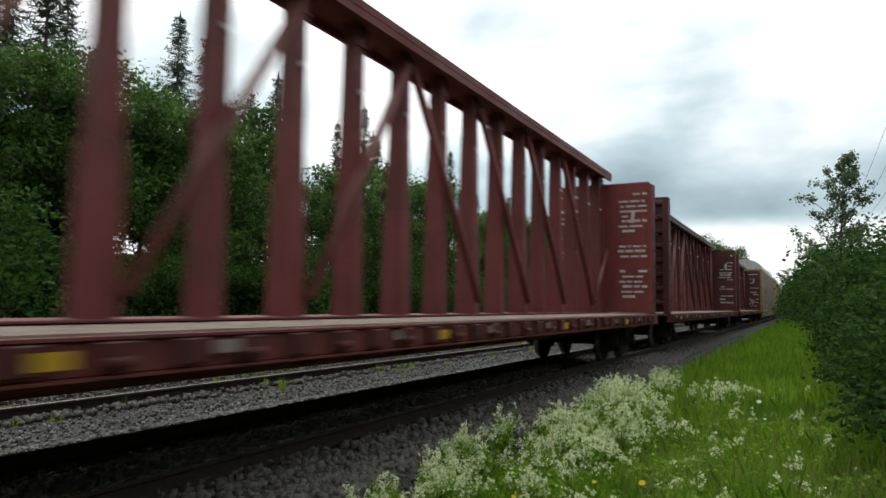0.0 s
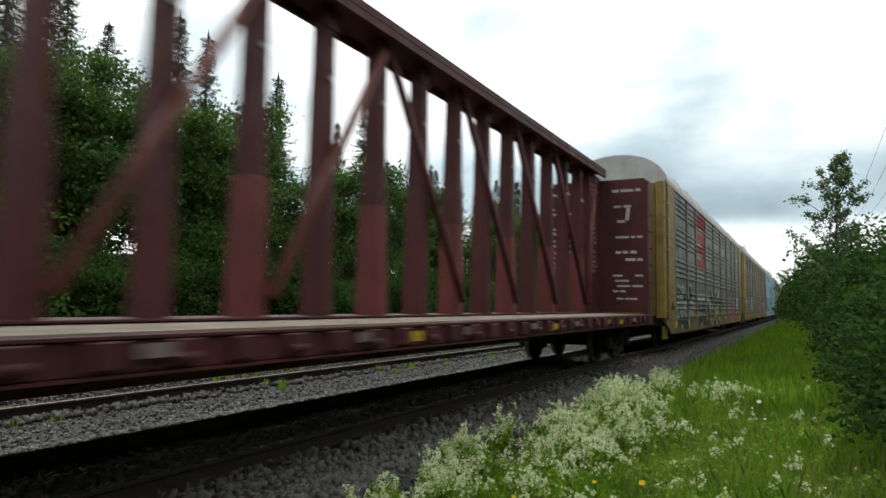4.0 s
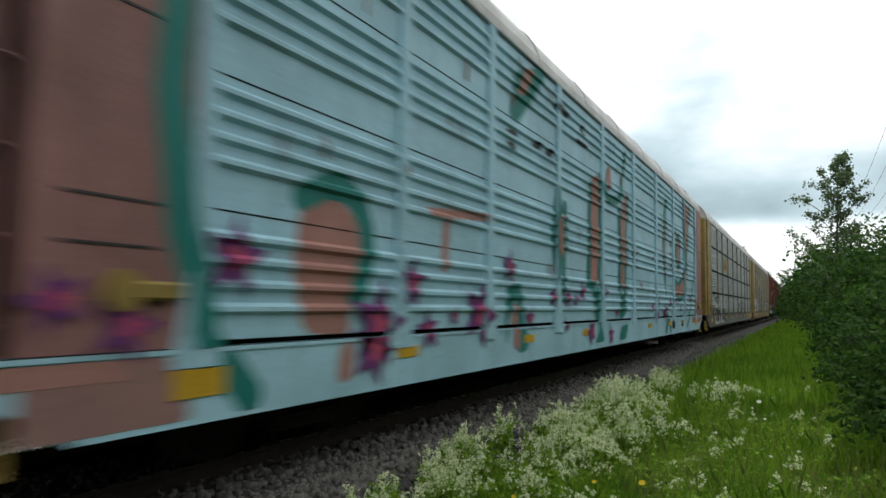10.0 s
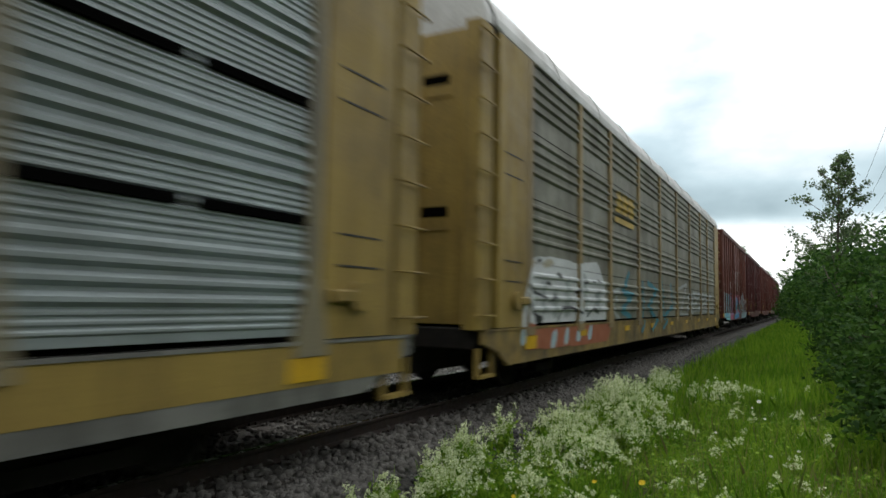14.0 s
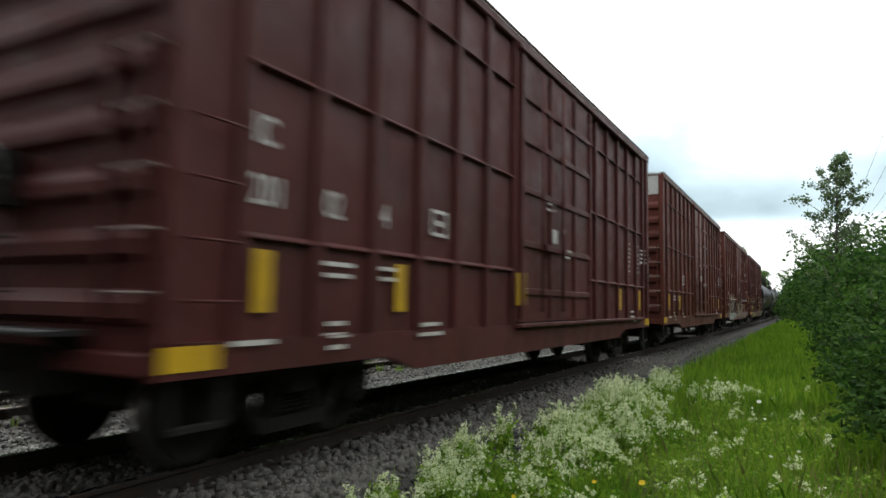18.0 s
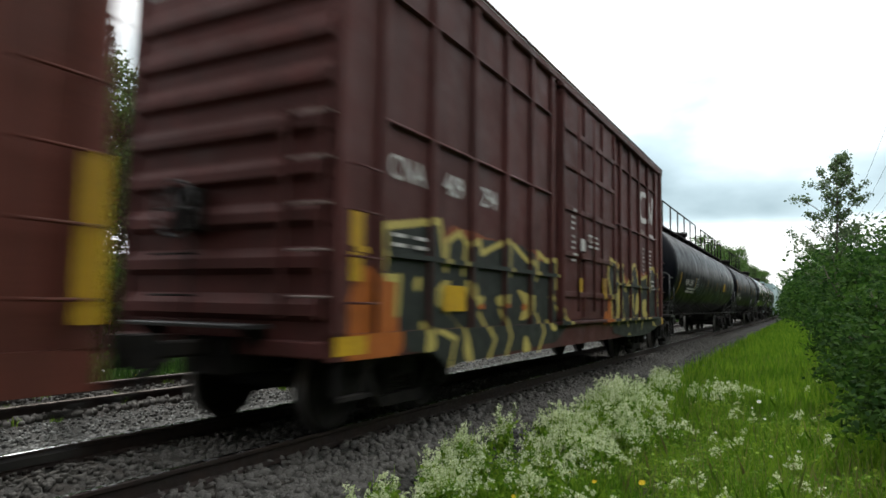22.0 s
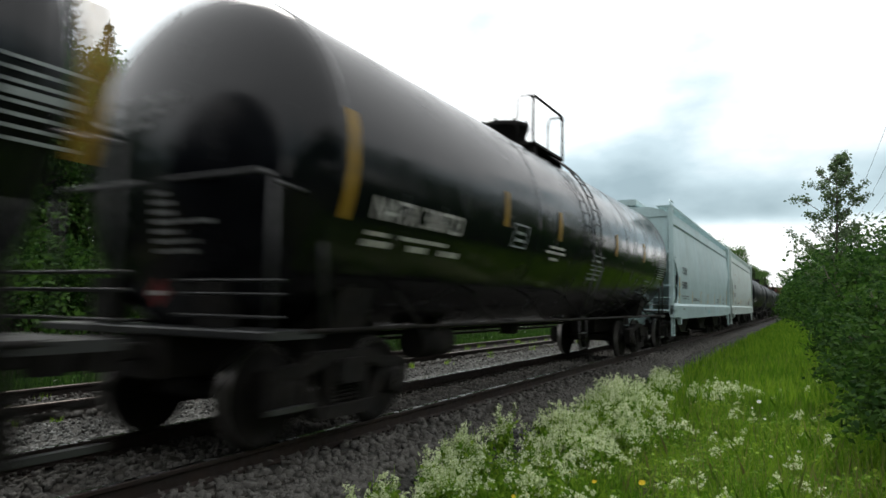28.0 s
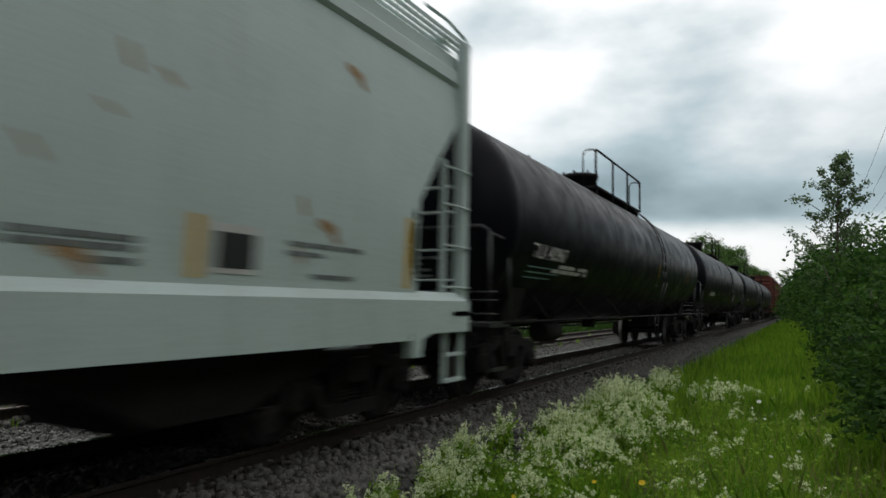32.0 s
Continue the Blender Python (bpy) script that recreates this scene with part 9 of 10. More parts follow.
c5("graffiti", stroke([(-5.15, 2.08), (-5.82, 1.62), (-4.9, 1.57), (-5.92, 1.22), (-5.02, 1.05)], 0.07) + stroke([(-3.67, 1.89), (-3.66, 0.93)], 0.07) + stroke([(-3.03, 1.93), (-1.94, 1.76), (-3.02, 1.32), (-1.94, 0.94)], 0.07) + stroke([(-1.11, 2.14), (-0.9, 0.98), (0.58, 1.34), (0.33, 1.97)], 0.07), P_TEALBLUE, 0.0152)
c5("graffiti", stroke([(-3.95, 0.7), (-3.66, 0.84)], 0.06) + stroke([(-2.68, 0.7), (-2.13, 0.89)], 0.06) + stroke([(-1.12, 0.7), (-0.44, 0.91)], 0.06), P_TEALBLUE, 0.0168)
c5("graffiti", stroke([(-6.69, 1.59), (-6.13, 1.69), (-6.68, 1.23), (-6.11, 1.03)], 0.045) + stroke([(1.74, 1.89), (3.41, 2.1), (2.02, 1.07), (3.74, 1.05)], 0.045) + stroke([(4.98, 1.84), (10.24, 1.79), (5.82, 1.2), (10.85, 1.08)], 0.045), P_SILVER, 0.0184)
piece(c5, rg, 3.4, 8.6, 1.1, 1.75, 6, 0.05, [(0.0, P_SILVER)], "pale graffiti")
c5("sign", sign_blocks(-6.5), M_SIGN_YELLOW, 0.036, "yellow sign of block shapes over a bar")


def moved(shapes, d):
    return [(q[0] - d, q[1], q[2] - d, *q[3:]) if isinstance(q, tuple) else [(y - d, z) for y, z in q] for q in shapes]


def onbox(car, i, style):
    h = (CUTS[i + 1] - CUTS[i]) / 2 - (0.84 if car is b4 else 1.06)
    back = SET_BACK if car is b5 else 0.0
    return lambda name, shapes, material, lift, label="": box_coat(car, h, style, name, moved(shapes, back), material, lift, label)


# first boxcar: cyan and pink pieces
d1 = onbox(b1, 8, "smooth")
d1("graffiti", [soft([(-6.72, 0.79), (-6.81, 2.02), (-6.52, 2.17), (-6.38, 2.19), (-6.12, 2.07), (-5.94, 2.03), (-5.69, 2.15), (-5.29, 2.04), (-4.88, 2.06), (-4.52, 1.89), (-4.27, 2.06), (-3.83, 2.04), (-3.66, 1.73), (-3.71, 1.18), (-3.91, 0.62), (-5.89, 0.68), (-6.13, 0.79)])], P_CYAN, 0.0040, "cyan, pink and white graffiti letters")
d1("graffiti", [soft([(-3.73, 0.7), (-3.66, 1.83), (-2.95, 1.95), (-2.06, 2.16), (-1.79, 1.8), (-1.9, 1.17), (-2.24, 0.63)]), soft([(-5.57, 2.25), (-5.3, 2.27), (-5.34, 2.11), (-5.52, 2.11)]), soft([(-4.77, 2.07), (-4.49, 2.43), (-4.21, 2.2), (-4.39, 1.9), (-4.59, 1.97)])], P_PINK, 0.0056)
d1("graffiti", [soft([(-6.4, 1.33), (-6.34, 2.09), (-6.18, 2.06), (-6.23, 1.76), (-6.32, 1.33)]), soft([(-5.9, 0.73), (-5.88, 1.07), (-5.65, 0.99), (-5.68, 0.72)]), soft([(-5.68, 1.41), (-5.61, 1.52), (-5.3, 1.5), (-5.33, 1.27), (-5.55, 1.31)]), soft([(-5.26, 0.82), (-5.41, 1.05), (-5.13, 1.08), (-5.07, 0.89)])], P_SKY, 0.0072)
d1("graffiti", [soft([(-5.16, 1.58), (-5.16, 1.9), (-4.99, 2.02), (-4.76, 1.99), (-4.73, 1.82), (-4.97, 1.68), (-4.85, 1.52), (-4.62, 1.45), (-4.66, 1.15), (-4.82, 1.03), (-4.94, 1.2), (-4.84, 1.36), (-5.05, 1.39)]), soft([(-4.2, 0.74), (-4.14, 0.91), (-3.78, 0.99), (-3.84, 0.71)])], P_TEALSP, 0.0088)
d1("graffiti", [soft([(-6.05, 1.46), (-5.86, 1.56), (-5.85, 1.39)]), soft([(-5.56, 1.52), (-5.55, 1.63), (-5.35, 1.63), (-5.33, 1.52)]), soft([(-5.51, 1.04), (-5.5, 1.15), (-5.3, 1.14), (-5.32, 1.07)])], P_PINK, 0.0104)
d1("graffiti", stroke([(-6.46, 2.15), (-6.12, 2.09)], 0.06) + stroke([(-6.12, 2.04), (-6.22, 1.61), (-6.12, 1.08)], 0.06) + stroke([(-5.23, 1.93), (-5.23, 1.54), (-5.05, 1.35), (-4.78, 1.19), (-4.93, 1)], 0.06) + stroke([(-4.62, 1.58), (-4.96, 1.6)], 0.06) + stroke([(-4.34, 0.97), (-4.44, 1.54), (-4.19, 1.93), (-3.83, 1.87), (-3.65, 1.48), (-3.78, 1.04), (-4.07, 0.91)], 0.06), P_WHITE, 0.0120)
d1("graffiti", stroke([(-6.1, 1.46), (-5.86, 1.63), (-5.79, 1.6), (-5.78, 1.34)], 0.045) + stroke([(-5.63, 1.66), (-5.31, 1.69)], 0.045) + stroke([(-5.59, 1.2), (-5.28, 1.18)], 0.045), P_WHITE, 0.0136)
d1("graffiti", [soft([(-4.22, 1.14), (-4.27, 1.51), (-4.11, 1.61), (-4.01, 1.28), (-4.08, 1.09)])], P_PLUM, 0.0152)
d1("graffiti", [soft([(-4.12, 1.75), (-4.09, 2.01), (-3.75, 2.02), (-3.7, 1.73)]), soft([(-3.76, 2.07), (-3.68, 2.14), (-2.75, 2.14), (-2.85, 2.05)])], P_BLUE, 0.0168)
d1("graffiti", stroke([(-3.45, 0.93), (-3.49, 1.74), (-2.84, 1.9)], 0.075) + stroke([(-3.47, 1.23), (-2.92, 1.26)], 0.075) + stroke([(-2.73, 1.69), (-2.81, 1.01), (-2.26, 0.99)], 0.075), P_LAVENDER, 0.0184)
d1("graffiti", stroke([(-3.23, 1.76), (-2.84, 1.85), (-2.81, 1.68)], 0.05) + stroke([(-3.31, 1.6), (-3.3, 1.28)], 0.05) + stroke([(-2.82, 1.29), (-2.46, 0.88)], 0.05), P_BLUE, 0.0200)
d1("graffiti", [soft([(-1.41, 0.64), (-1.39, 1.06), (1.06, 1.14), (1.47, 0.73), (-0.25, 0.68)]), soft([(-1.47, 1.47), (-1.49, 1.73), (-1.16, 1.79), (-1.11, 1.49)]), soft([(-0.87, 1.4), (-0.87, 1.98), (-0.55, 1.99), (-0.41, 1.79), (-0.17, 1.74), (-0.11, 1.51), (-0.43, 1.42)]), soft([(-0.06, 1.43), (0.02, 1.96), (0.3, 1.87), (0.75, 1.64), (1.04, 1.57), (0.5, 1.43)])], P_SKY, 0.0216, "blue, teal and pink graffiti over the door")
d1("graffiti", [soft([(-1.48, 1.67), (-1.51, 2.07), (-1.39, 2.04), (-1.12, 2.07), (-0.87, 2), (-0.89, 1.81), (-1.01, 1.46), (-1.17, 1.8)]), soft([(-0.55, 1.99), (-0.34, 2.11), (0.12, 2.1), (1.01, 2.05), (1.54, 2.06), (1.68, 1.7), (1.04, 1.47), (0.62, 1.68), (0.02, 1.97), (-0.12, 1.71), (-0.41, 1.79)])], P_PINK, 0.0232)
d1("graffiti", [soft([(-1.16, 1.17), (-1.14, 1.41), (0.15, 1.48), (1.7, 1.44), (1.37, 1.13), (-0.41, 1.13)])], P_TEALSP, 0.0248)
d1("graffiti", [soft([(-1.45, 1.12), (-1.47, 1.44), (-1.32, 1.42), (-1.29, 1.3), (-1.33, 1.12)]), soft([(-0.67, 1.2), (-0.46, 1.22), (-0.4, 0.87), (-0.57, 0.88)]), soft([(-0.2, 1.35), (0.21, 1.48), (0.17, 1.19), (-0.04, 1.16)]), soft([(0.96, 1.61), (1.02, 2), (1.24, 2.12), (1.43, 1.69), (1.04, 1.47)]), soft([(-0.47, 1.38), (-0.4, 1.68), (-0.23, 1.54), (-0.27, 1.39)])], P_WHITE, 0.0264)
d1("graffiti", stroke([(-1.14, 1.84), (-1, 1.79), (-1.01, 1.5)], 0.07), P_WHITE, 0.0280)
d1("graffiti", [soft([(-1.31, 0.82), (-1.26, 1.3), (-1.2, 1.3), (-1.15, 1.08), (-1.16, 0.81)]), soft([(0.06, 1.2), (0.27, 1.36), (0.52, 1.23), (0.92, 1.09), (0.86, 0.87), (0.53, 1.02), (0.23, 1.11)])], P_PINK, 0.0296)
d1("graffiti", [soft([(2.99, 0.66), (2.92, 1.66), (3.21, 1.83), (3.5, 1.96), (3.67, 2.03), (3.78, 2.16), (3.92, 2.04), (4.31, 2.24), (4.65, 2.37), (4.94, 2.36), (5.12, 2.02), (5.19, 1.86), (5.6, 1.93), (6.1, 1.91), (6.35, 1.63), (6.53, 1.18), (6.9, 1.02), (7.1, 0.79), (6.08, 0.71), (5.2, 0.66), (3.59, 0.66)])], P_STEELBLUE, 0.0312, "grey-blue graffiti letters with dark shading")
d1("graffiti", [soft([(4.45, 2.03), (4.56, 2.31), (4.84, 2.39), (5, 2.25), (4.95, 2.15), (4.67, 2.07)])], P_TEALSP, 0.0328)
d1("graffiti", stroke([(3.5, 1.91), (3.69, 1.72), (3.81, 1.64)], 0.05) + stroke([(4.67, 1.99), (4.9, 1.35), (5.07, 1.04), (5.36, 0.81)], 0.05) + stroke([(5.33, 1.28), (5.62, 1.55), (6.03, 1.66)], 0.05) + stroke([(4.42, 1.06), (4.73, 0.9)], 0.05) + stroke([(3.15, 1.37), (3.32, 1.21), (3.41, 0.96)], 0.05), P_SLATE, 0.0344)
d1("graffiti", stroke([(3.87, 1.81), (4.33, 1.94), (4.96, 2.13)], 0.035) + stroke([(5.25, 1.74), (5.17, 1.19), (4.85, 1.27)], 0.035) + stroke([(3.97, 1.69), (4.02, 1.56)], 0.035) + stroke([(3.05, 1.54), (3.27, 1.59), (3.43, 1.46)], 0.035), P_SLATE, 0.0360)
d1("graffiti", [soft([(3.72, 1.21), (3.7, 1.53), (4.05, 1.55), (4.06, 1.21)]), soft([(5.71, 1.14), (5.69, 1.55), (6.19, 1.57), (6.17, 1.18)])], P_BLACK, 0.0376)
d1("graffiti", [soft([(4.58, 1.27), (4.61, 1.53), (4.74, 1.54), (4.81, 1.27)])], P_LAVENDER, 0.0392)
d1("graffiti", [soft([(5.67, 1.91), (6.02, 1.88), (6.26, 1.68), (5.89, 1.56), (5.72, 1.64)]), soft([(4.06, 1.9), (4.16, 2.07), (4.32, 2.12), (4.41, 1.99)]), soft([(5.45, 1.3), (5.63, 1.37), (5.78, 1.19)]), soft([(3.04, 1.07), (3.11, 1.32), (3.18, 1.27), (3.17, 1.01)])], P_WHITE, 0.0408)
for words, y in (("GTW", -7.02), ("406", -5.86), ("378", -4.82)):
    lettering("marking", words, 0.38, 1.437, y, 2.42, M_WHITE, b1, "side", "white painted marking", 0.95)



def stencil_rows(y, z, w, rows):
    return [box_shape(y + rg.uniform(0, 0.05), y + w - rg.uniform(0, 0.12), z - 0.105 * i, z - 0.105 * i + 0.045) for i in range(rows)]


def framed(y, z):
    return stroke([(y, z), (y + 0.33, z), (y + 0.33, z + 0.26), (y, z + 0.26), (y, z)], 0.018) + [box_shape(y + 0.09, y + 0.24, z + 0.10, z + 0.16)]


# stencils and reflectors of each boxcar: rows (y, z, width, rows) and reflectors (y, low, high)
REAR_ROWS = [(5.32, 2.75, 0.20, 7), (6.12, 2.75, 0.26, 7), (5.5, 1.15, 0.42, 3)]
IC_ROWS = REAR_ROWS + [(6.55, 2.70, 0.42, 4), (-0.5, 2.9, 0.3, 2), (0.4, 2.2, 0.3, 2), (-5.90, 1.62, 0.48, 2), (-5.05, 1.62, 0.48, 2), (-5.86, 1.10, 0.30, 3), (-4.35, 1.06, 0.6, 2), (-6.95, 0.98, 0.45, 1)]
for car, i, style, rows, boxed, marks in (
        (b1, 8, "smooth", [(-1.78, 3.38, 0.32, 3), (-1.14, 3.34, 0.6, 4), (-0.10, 3.38, 0.6, 3), (-1.80, 2.86, 0.3, 3), (-1.14, 2.80, 0.68, 4), (-0.15, 2.84, 0.95, 3)], (-3.42, 2.44), [(1.87, 1.12, 1.56), (4.15, 1.12, 1.56), (7.25, 1.03, 2.0)]),
        (b2, 9, "fine", IC_ROWS, (-4.02, 2.08), [(-6.62, 1.22, 1.70), (-4.66, 1.22, 1.70), (-1.6, 1.3, 1.75), (4.5, 1.22, 1.70), (6.45, 1.22, 1.70)]),
        (b3, 10, "fine", IC_ROWS, (-4.02, 2.08), [(-6.62, 1.22, 1.70), (-4.66, 1.22, 1.70), (4.5, 1.22, 1.70), (6.45, 1.22, 1.70)]),
        (b4, 11, "wide", REAR_ROWS + [(-6.50, 2.10, 0.42, 2), (-6.02, 2.10, 0.36, 2), (-6.5, 1.45, 0.85, 1), (-6.0, 1.0, 0.36, 3), (-0.85, 2.95, 0.25, 3), (-0.85, 2.55, 0.3, 5), (6.35, 2.45, 0.5, 2)], (-3.40, 2.40), [(-7.40, 1.00, 2.20), (-4.55, 1.18, 1.62), (-2.37, 1.20, 1.62), (2.30, 1.18, 1.62), (4.38, 1.20, 1.60), (7.58, 1.15, 2.15)]),
        (b5, 12, "late", REAR_ROWS[:2] + [(-0.85, 2.95, 0.25, 4), (-0.85, 2.50, 0.3, 5), (0.2, 2.60, 0.7, 3), (6.30, 1.95, 0.42, 3)], None, [(-7.0, 1.50, 2.15), (1.25, 1.44, 1.85), (-0.30, 1.55, 1.80)])):
    d = onbox(car, i, style)
    shapes = []
    for y, z, w, k in rows:
        shapes += stencil_rows(y, z, w, k)
    d("stencil", shapes + (framed(*boxed) if boxed else []), M_WHITE, 0.040, "white stencil bars")
    for y, lo, hi in marks:
        d("reflector", [box_shape(y - (0.06 if hi - lo > 0.7 else 0.09), y + (0.06 if hi - lo > 0.7 else 0.09), lo, hi)], M_REFLECT, 0.045, "upright yellow reflector")
    d("door_label", [box_shape(-0.30, -0.05, 2.30, 2.52)], M_WHITE, 0.05)
    d("door_patch", [(0.25, 2.55, 0.32, 2.55, 0.06)], P_ORANGE if car is b3 else M_FADED, 0.05)
for words, y, z in (("IC", -6.72, 2.52), ("201", -6.74, 2.05), ("02", -5.86, 2.05), ("4", -4.98, 2.05)):
    lettering("marking", words, 0.34, 1.432, y, z, M_WHITE, b2, "side", "white painted marking", 0.72)
lettering("marking", "IC", 0.34, 1.432, -6.74, 2.52, M_WHITE, b3, "side", "white painted letters", 0.72)
lettering("marking", "201", 0.34, 1.432, -6.76, 2.05, M_WHITE, b3, "side", "white painted numerals", 0.72)
lettering("marking", "06", 0.34, 1.432, -5.86, 2.05, M_WHITE, b3, "side", "white painted numerals", 0.72)
lettering("marking", "8", 0.34, 1.432, -4.98, 2.05, M_WHITE, b3, "side", "white painted numerals", 0.72)

# fourth boxcar: whitish and dusty pink cover-up, white emblem
d4 = onbox(b4, 11, "wide")
d4("graffiti", [soft([(-4.84, 0.65), (-4.93, 1.59), (-1.51, 1.64), (-1.43, 0.77), (-3.4, 0.67)]), soft([(-5.7, 0.68), (-5.69, 1.19), (-4.87, 1.23), (-4.84, 0.65)])], P_GREYCREAM, 0.0040, "worn whitish and grey-blue graffiti")
d4("graffiti", [soft([(-4.96, 1.69), (-4.95, 1.97), (-4.69, 2.03), (-4.65, 2.17), (-4.45, 2.05), (-3.93, 2.14), (-3.75, 1.95), (-3.46, 2.16), (-2.92, 2.02), (-2.15, 2.09), (-1.52, 1.84), (-1.61, 1.68), (-4.71, 1.65)]), soft([(-4.68, 0.97), (-4.62, 1.55), (-4.23, 1.51), (-4.3, 0.9)]), soft([(-4.93, 0.78), (-4.92, 1.38), (-4.66, 1.5), (-4.67, 0.71)])], P_CREAM, 0.0056)
d4("graffiti", [soft([(-3.65, 0.93), (-3.62, 1.59), (-2.91, 1.62), (-3.02, 0.9)]), soft([(-5.55, 1), (-5.49, 1.19), (-5.04, 1.28), (-5.02, 0.98)]), soft([(-4.09, 0.72), (-3.99, 0.94), (-3.65, 0.9), (-3.7, 0.7)])], P_LBLUE, 0.0072)
d4("graffiti", [soft([(-4.21, 1.17), (-4.18, 1.51), (-3.68, 1.47), (-3.72, 1.11)]), soft([(-4.15, 0.84), (-4.1, 1.06), (-3.89, 1.06), (-3.88, 0.82)]), soft([(-1.1, 0.83), (-1.11, 1.46), (1.26, 1.8), (1.42, 1.12), (1.27, 0.74)])], P_TANSP, 0.0088)
d4("graffiti", [soft([(-2.6, 1.09), (-2.46, 1.57), (-2.14, 1.58), (-2.12, 1.08)]), soft([(-5.53, 0.78), (-5.47, 0.91), (-5.02, 0.91), (-5.01, 0.74)]), soft([(-4.44, 0.75), (-4.4, 0.91), (-4.2, 0.9), (-4.19, 0.73)])], P_GREYBLUE, 0.0104)
d4("graffiti", stroke([(-4.49, 0.75), (-4.3, 0.96), (-4.19, 0.73)], 0.025) + stroke([(-2.13, 1.3), (-1.88, 1.59), (-1.51, 1.45), (-1.59, 1.07), (-2.04, 1.15)], 0.025) + stroke([(-4.67, 1.63), (-1.61, 1.66)], 0.025), P_WHITE, 0.0120)
d4("graffiti", stroke([(-4.32, 1.26), (-3.78, 1.23)], 0.025) + stroke([(-3.3, 1.42), (-3.23, 1.17)], 0.025) + stroke([(-5.5, 1.4), (-5, 1.4)], 0.025), P_OLIVE, 0.0136)
d4("graffiti", [soft([(1.77, 0.85), (1.8, 1.31), (4.64, 1.17), (4.55, 0.84), (2.65, 0.8)])], P_DUSTPINK, 0.0152, "dusty pink and silver graffiti")
d4("graffiti", [soft([(1.9, 1.68), (1.85, 1.89), (1.97, 2.13), (2.02, 1.99), (2.21, 1.94), (2.35, 1.76), (2.33, 1.67)]), soft([(2.69, 1.7), (2.7, 1.96), (2.88, 2.03), (3.02, 1.91), (3.1, 1.69)]), soft([(3.23, 1.75), (3.26, 1.94), (3.52, 2.04), (3.68, 1.88), (3.69, 1.71)]), soft([(4.03, 1.7), (4.11, 1.95), (4.61, 1.91), (4.73, 1.69)]), soft([(5.07, 1.59), (5.06, 1.83), (5.56, 1.84), (5.64, 1.58)])], P_SILVER, 0.0168)
d4("graffiti", [soft([(2.11, 1.26), (2.14, 1.58), (2.34, 1.55), (2.41, 1.26)]), soft([(2.57, 1.19), (2.61, 1.53), (2.85, 1.54), (2.87, 1.19)]), soft([(3.06, 1.23), (3.07, 1.55), (3.39, 1.52), (3.48, 1.21)]), soft([(3.72, 1.21), (3.74, 1.58), (4.04, 1.55), (4.15, 1.26)]), soft([(4.56, 0.73), (4.81, 0.94), (5.22, 0.86), (5.29, 0.65)])], P_CREAM, 0.0184)
d4("graffiti", [soft([(1.57, 0.93), (1.63, 1.41), (1.79, 1.42), (1.76, 0.92)]), soft([(2.25, 1.27), (2.34, 1.51), (2.56, 1.44), (2.57, 1.24)]), soft([(4.14, 1.28), (4.18, 1.5), (4.53, 1.45), (4.53, 1.26)])], P_GREYBLUE, 0.0200)
d4("graffiti", [soft([(1.02, 1.06), (1.02, 1.45), (1.51, 1.47), (1.5, 1.07)]), soft([(1.04, 1.63), (1.35, 1.83), (1.59, 2.1), (1.61, 1.48), (1.17, 1.49)])], P_GREYCREAM, 0.0216)
d4("graffiti", stroke([(2.07, 1.2), (2.09, 0.86)], 0.045) + stroke([(2.58, 1.03), (2.64, 0.96)], 0.045) + stroke([(3.09, 1.19), (3.14, 1.01)], 0.045) + stroke([(3.56, 1.14), (3.57, 0.99)], 0.045), P_OLIVE, 0.0232)
d4("graffiti", stroke([(1.89, 1.83), (2.32, 1.84)], 0.035) + stroke([(2.74, 1.88), (3.02, 1.87)], 0.035) + stroke([(3.37, 1.88), (3.68, 1.86)], 0.035), P_GREYBLUE, 0.0248)
d4("graffiti", stroke([(5.84, 1.76), (5.83, 2.02), (6.27, 2.27), (6.77, 2.1), (6.78, 1.81), (6.29, 1.71), (5.84, 1.76)], 0.028) + stroke([(6.27, 2.27), (6.29, 1.71)], 0.028) + stroke([(5.91, 1.89), (6.69, 1.91)], 0.028), P_SILVER, 0.0264)
# the railway's name, as blocks of upright bars
for y, z in ((-6.53, 3.55), (-5.40, 3.62), (-4.42, 3.66), (-6.53, 3.17), (-5.42, 3.22), (-4.42, 3.22)):
    d4("lettering", [box_shape(y + 0.23 * i, y + 0.23 * i + 0.13, z, z + 0.29) for i in range(3)] + [box_shape(y, y + 0.36, z + 0.12, z + 0.17)], M_WHITE, 0.005, "white bars of lettering")
for words, y in (("405", -5.40), ("706", -4.45)):
    lettering("marking", words, 0.36, 1.435, y, 2.62, M_WHITE, b4, "side", "white painted marking", 0.9)
lettering("marking", "CNA", 0.36, 1.435, -6.58, 2.60, M_WHITE, b4, "side", "white painted marking", 0.85)


def emblem(d):
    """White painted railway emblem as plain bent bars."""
    ribbon = [(5.80, 4.24), (5.36, 4.21), (5.18, 4.04), (5.18, 3.66), (5.38, 3.52), (5.92, 3.56), (6.08, 3.72), (6.12, 4.22), (6.60, 3.60), (6.72, 4.24)]
    d("emblem", stroke(ribbon, 0.068), M_WHITE, 0.012, "white emblem of one bent ribbon")
    for i in range(4):
        d("emblem_label", [box_shape(5.05 + 0.17 * i, 5.17 + 0.17 * i, 3.14, 3.28)], M_FADED, 0.012)
        d("emblem_label", [box_shape(6.22 + 0.17 * i, 6.33 + 0.17 * i, 3.14, 3.26)], M_WHITE, 0.012)


emblem(d4)
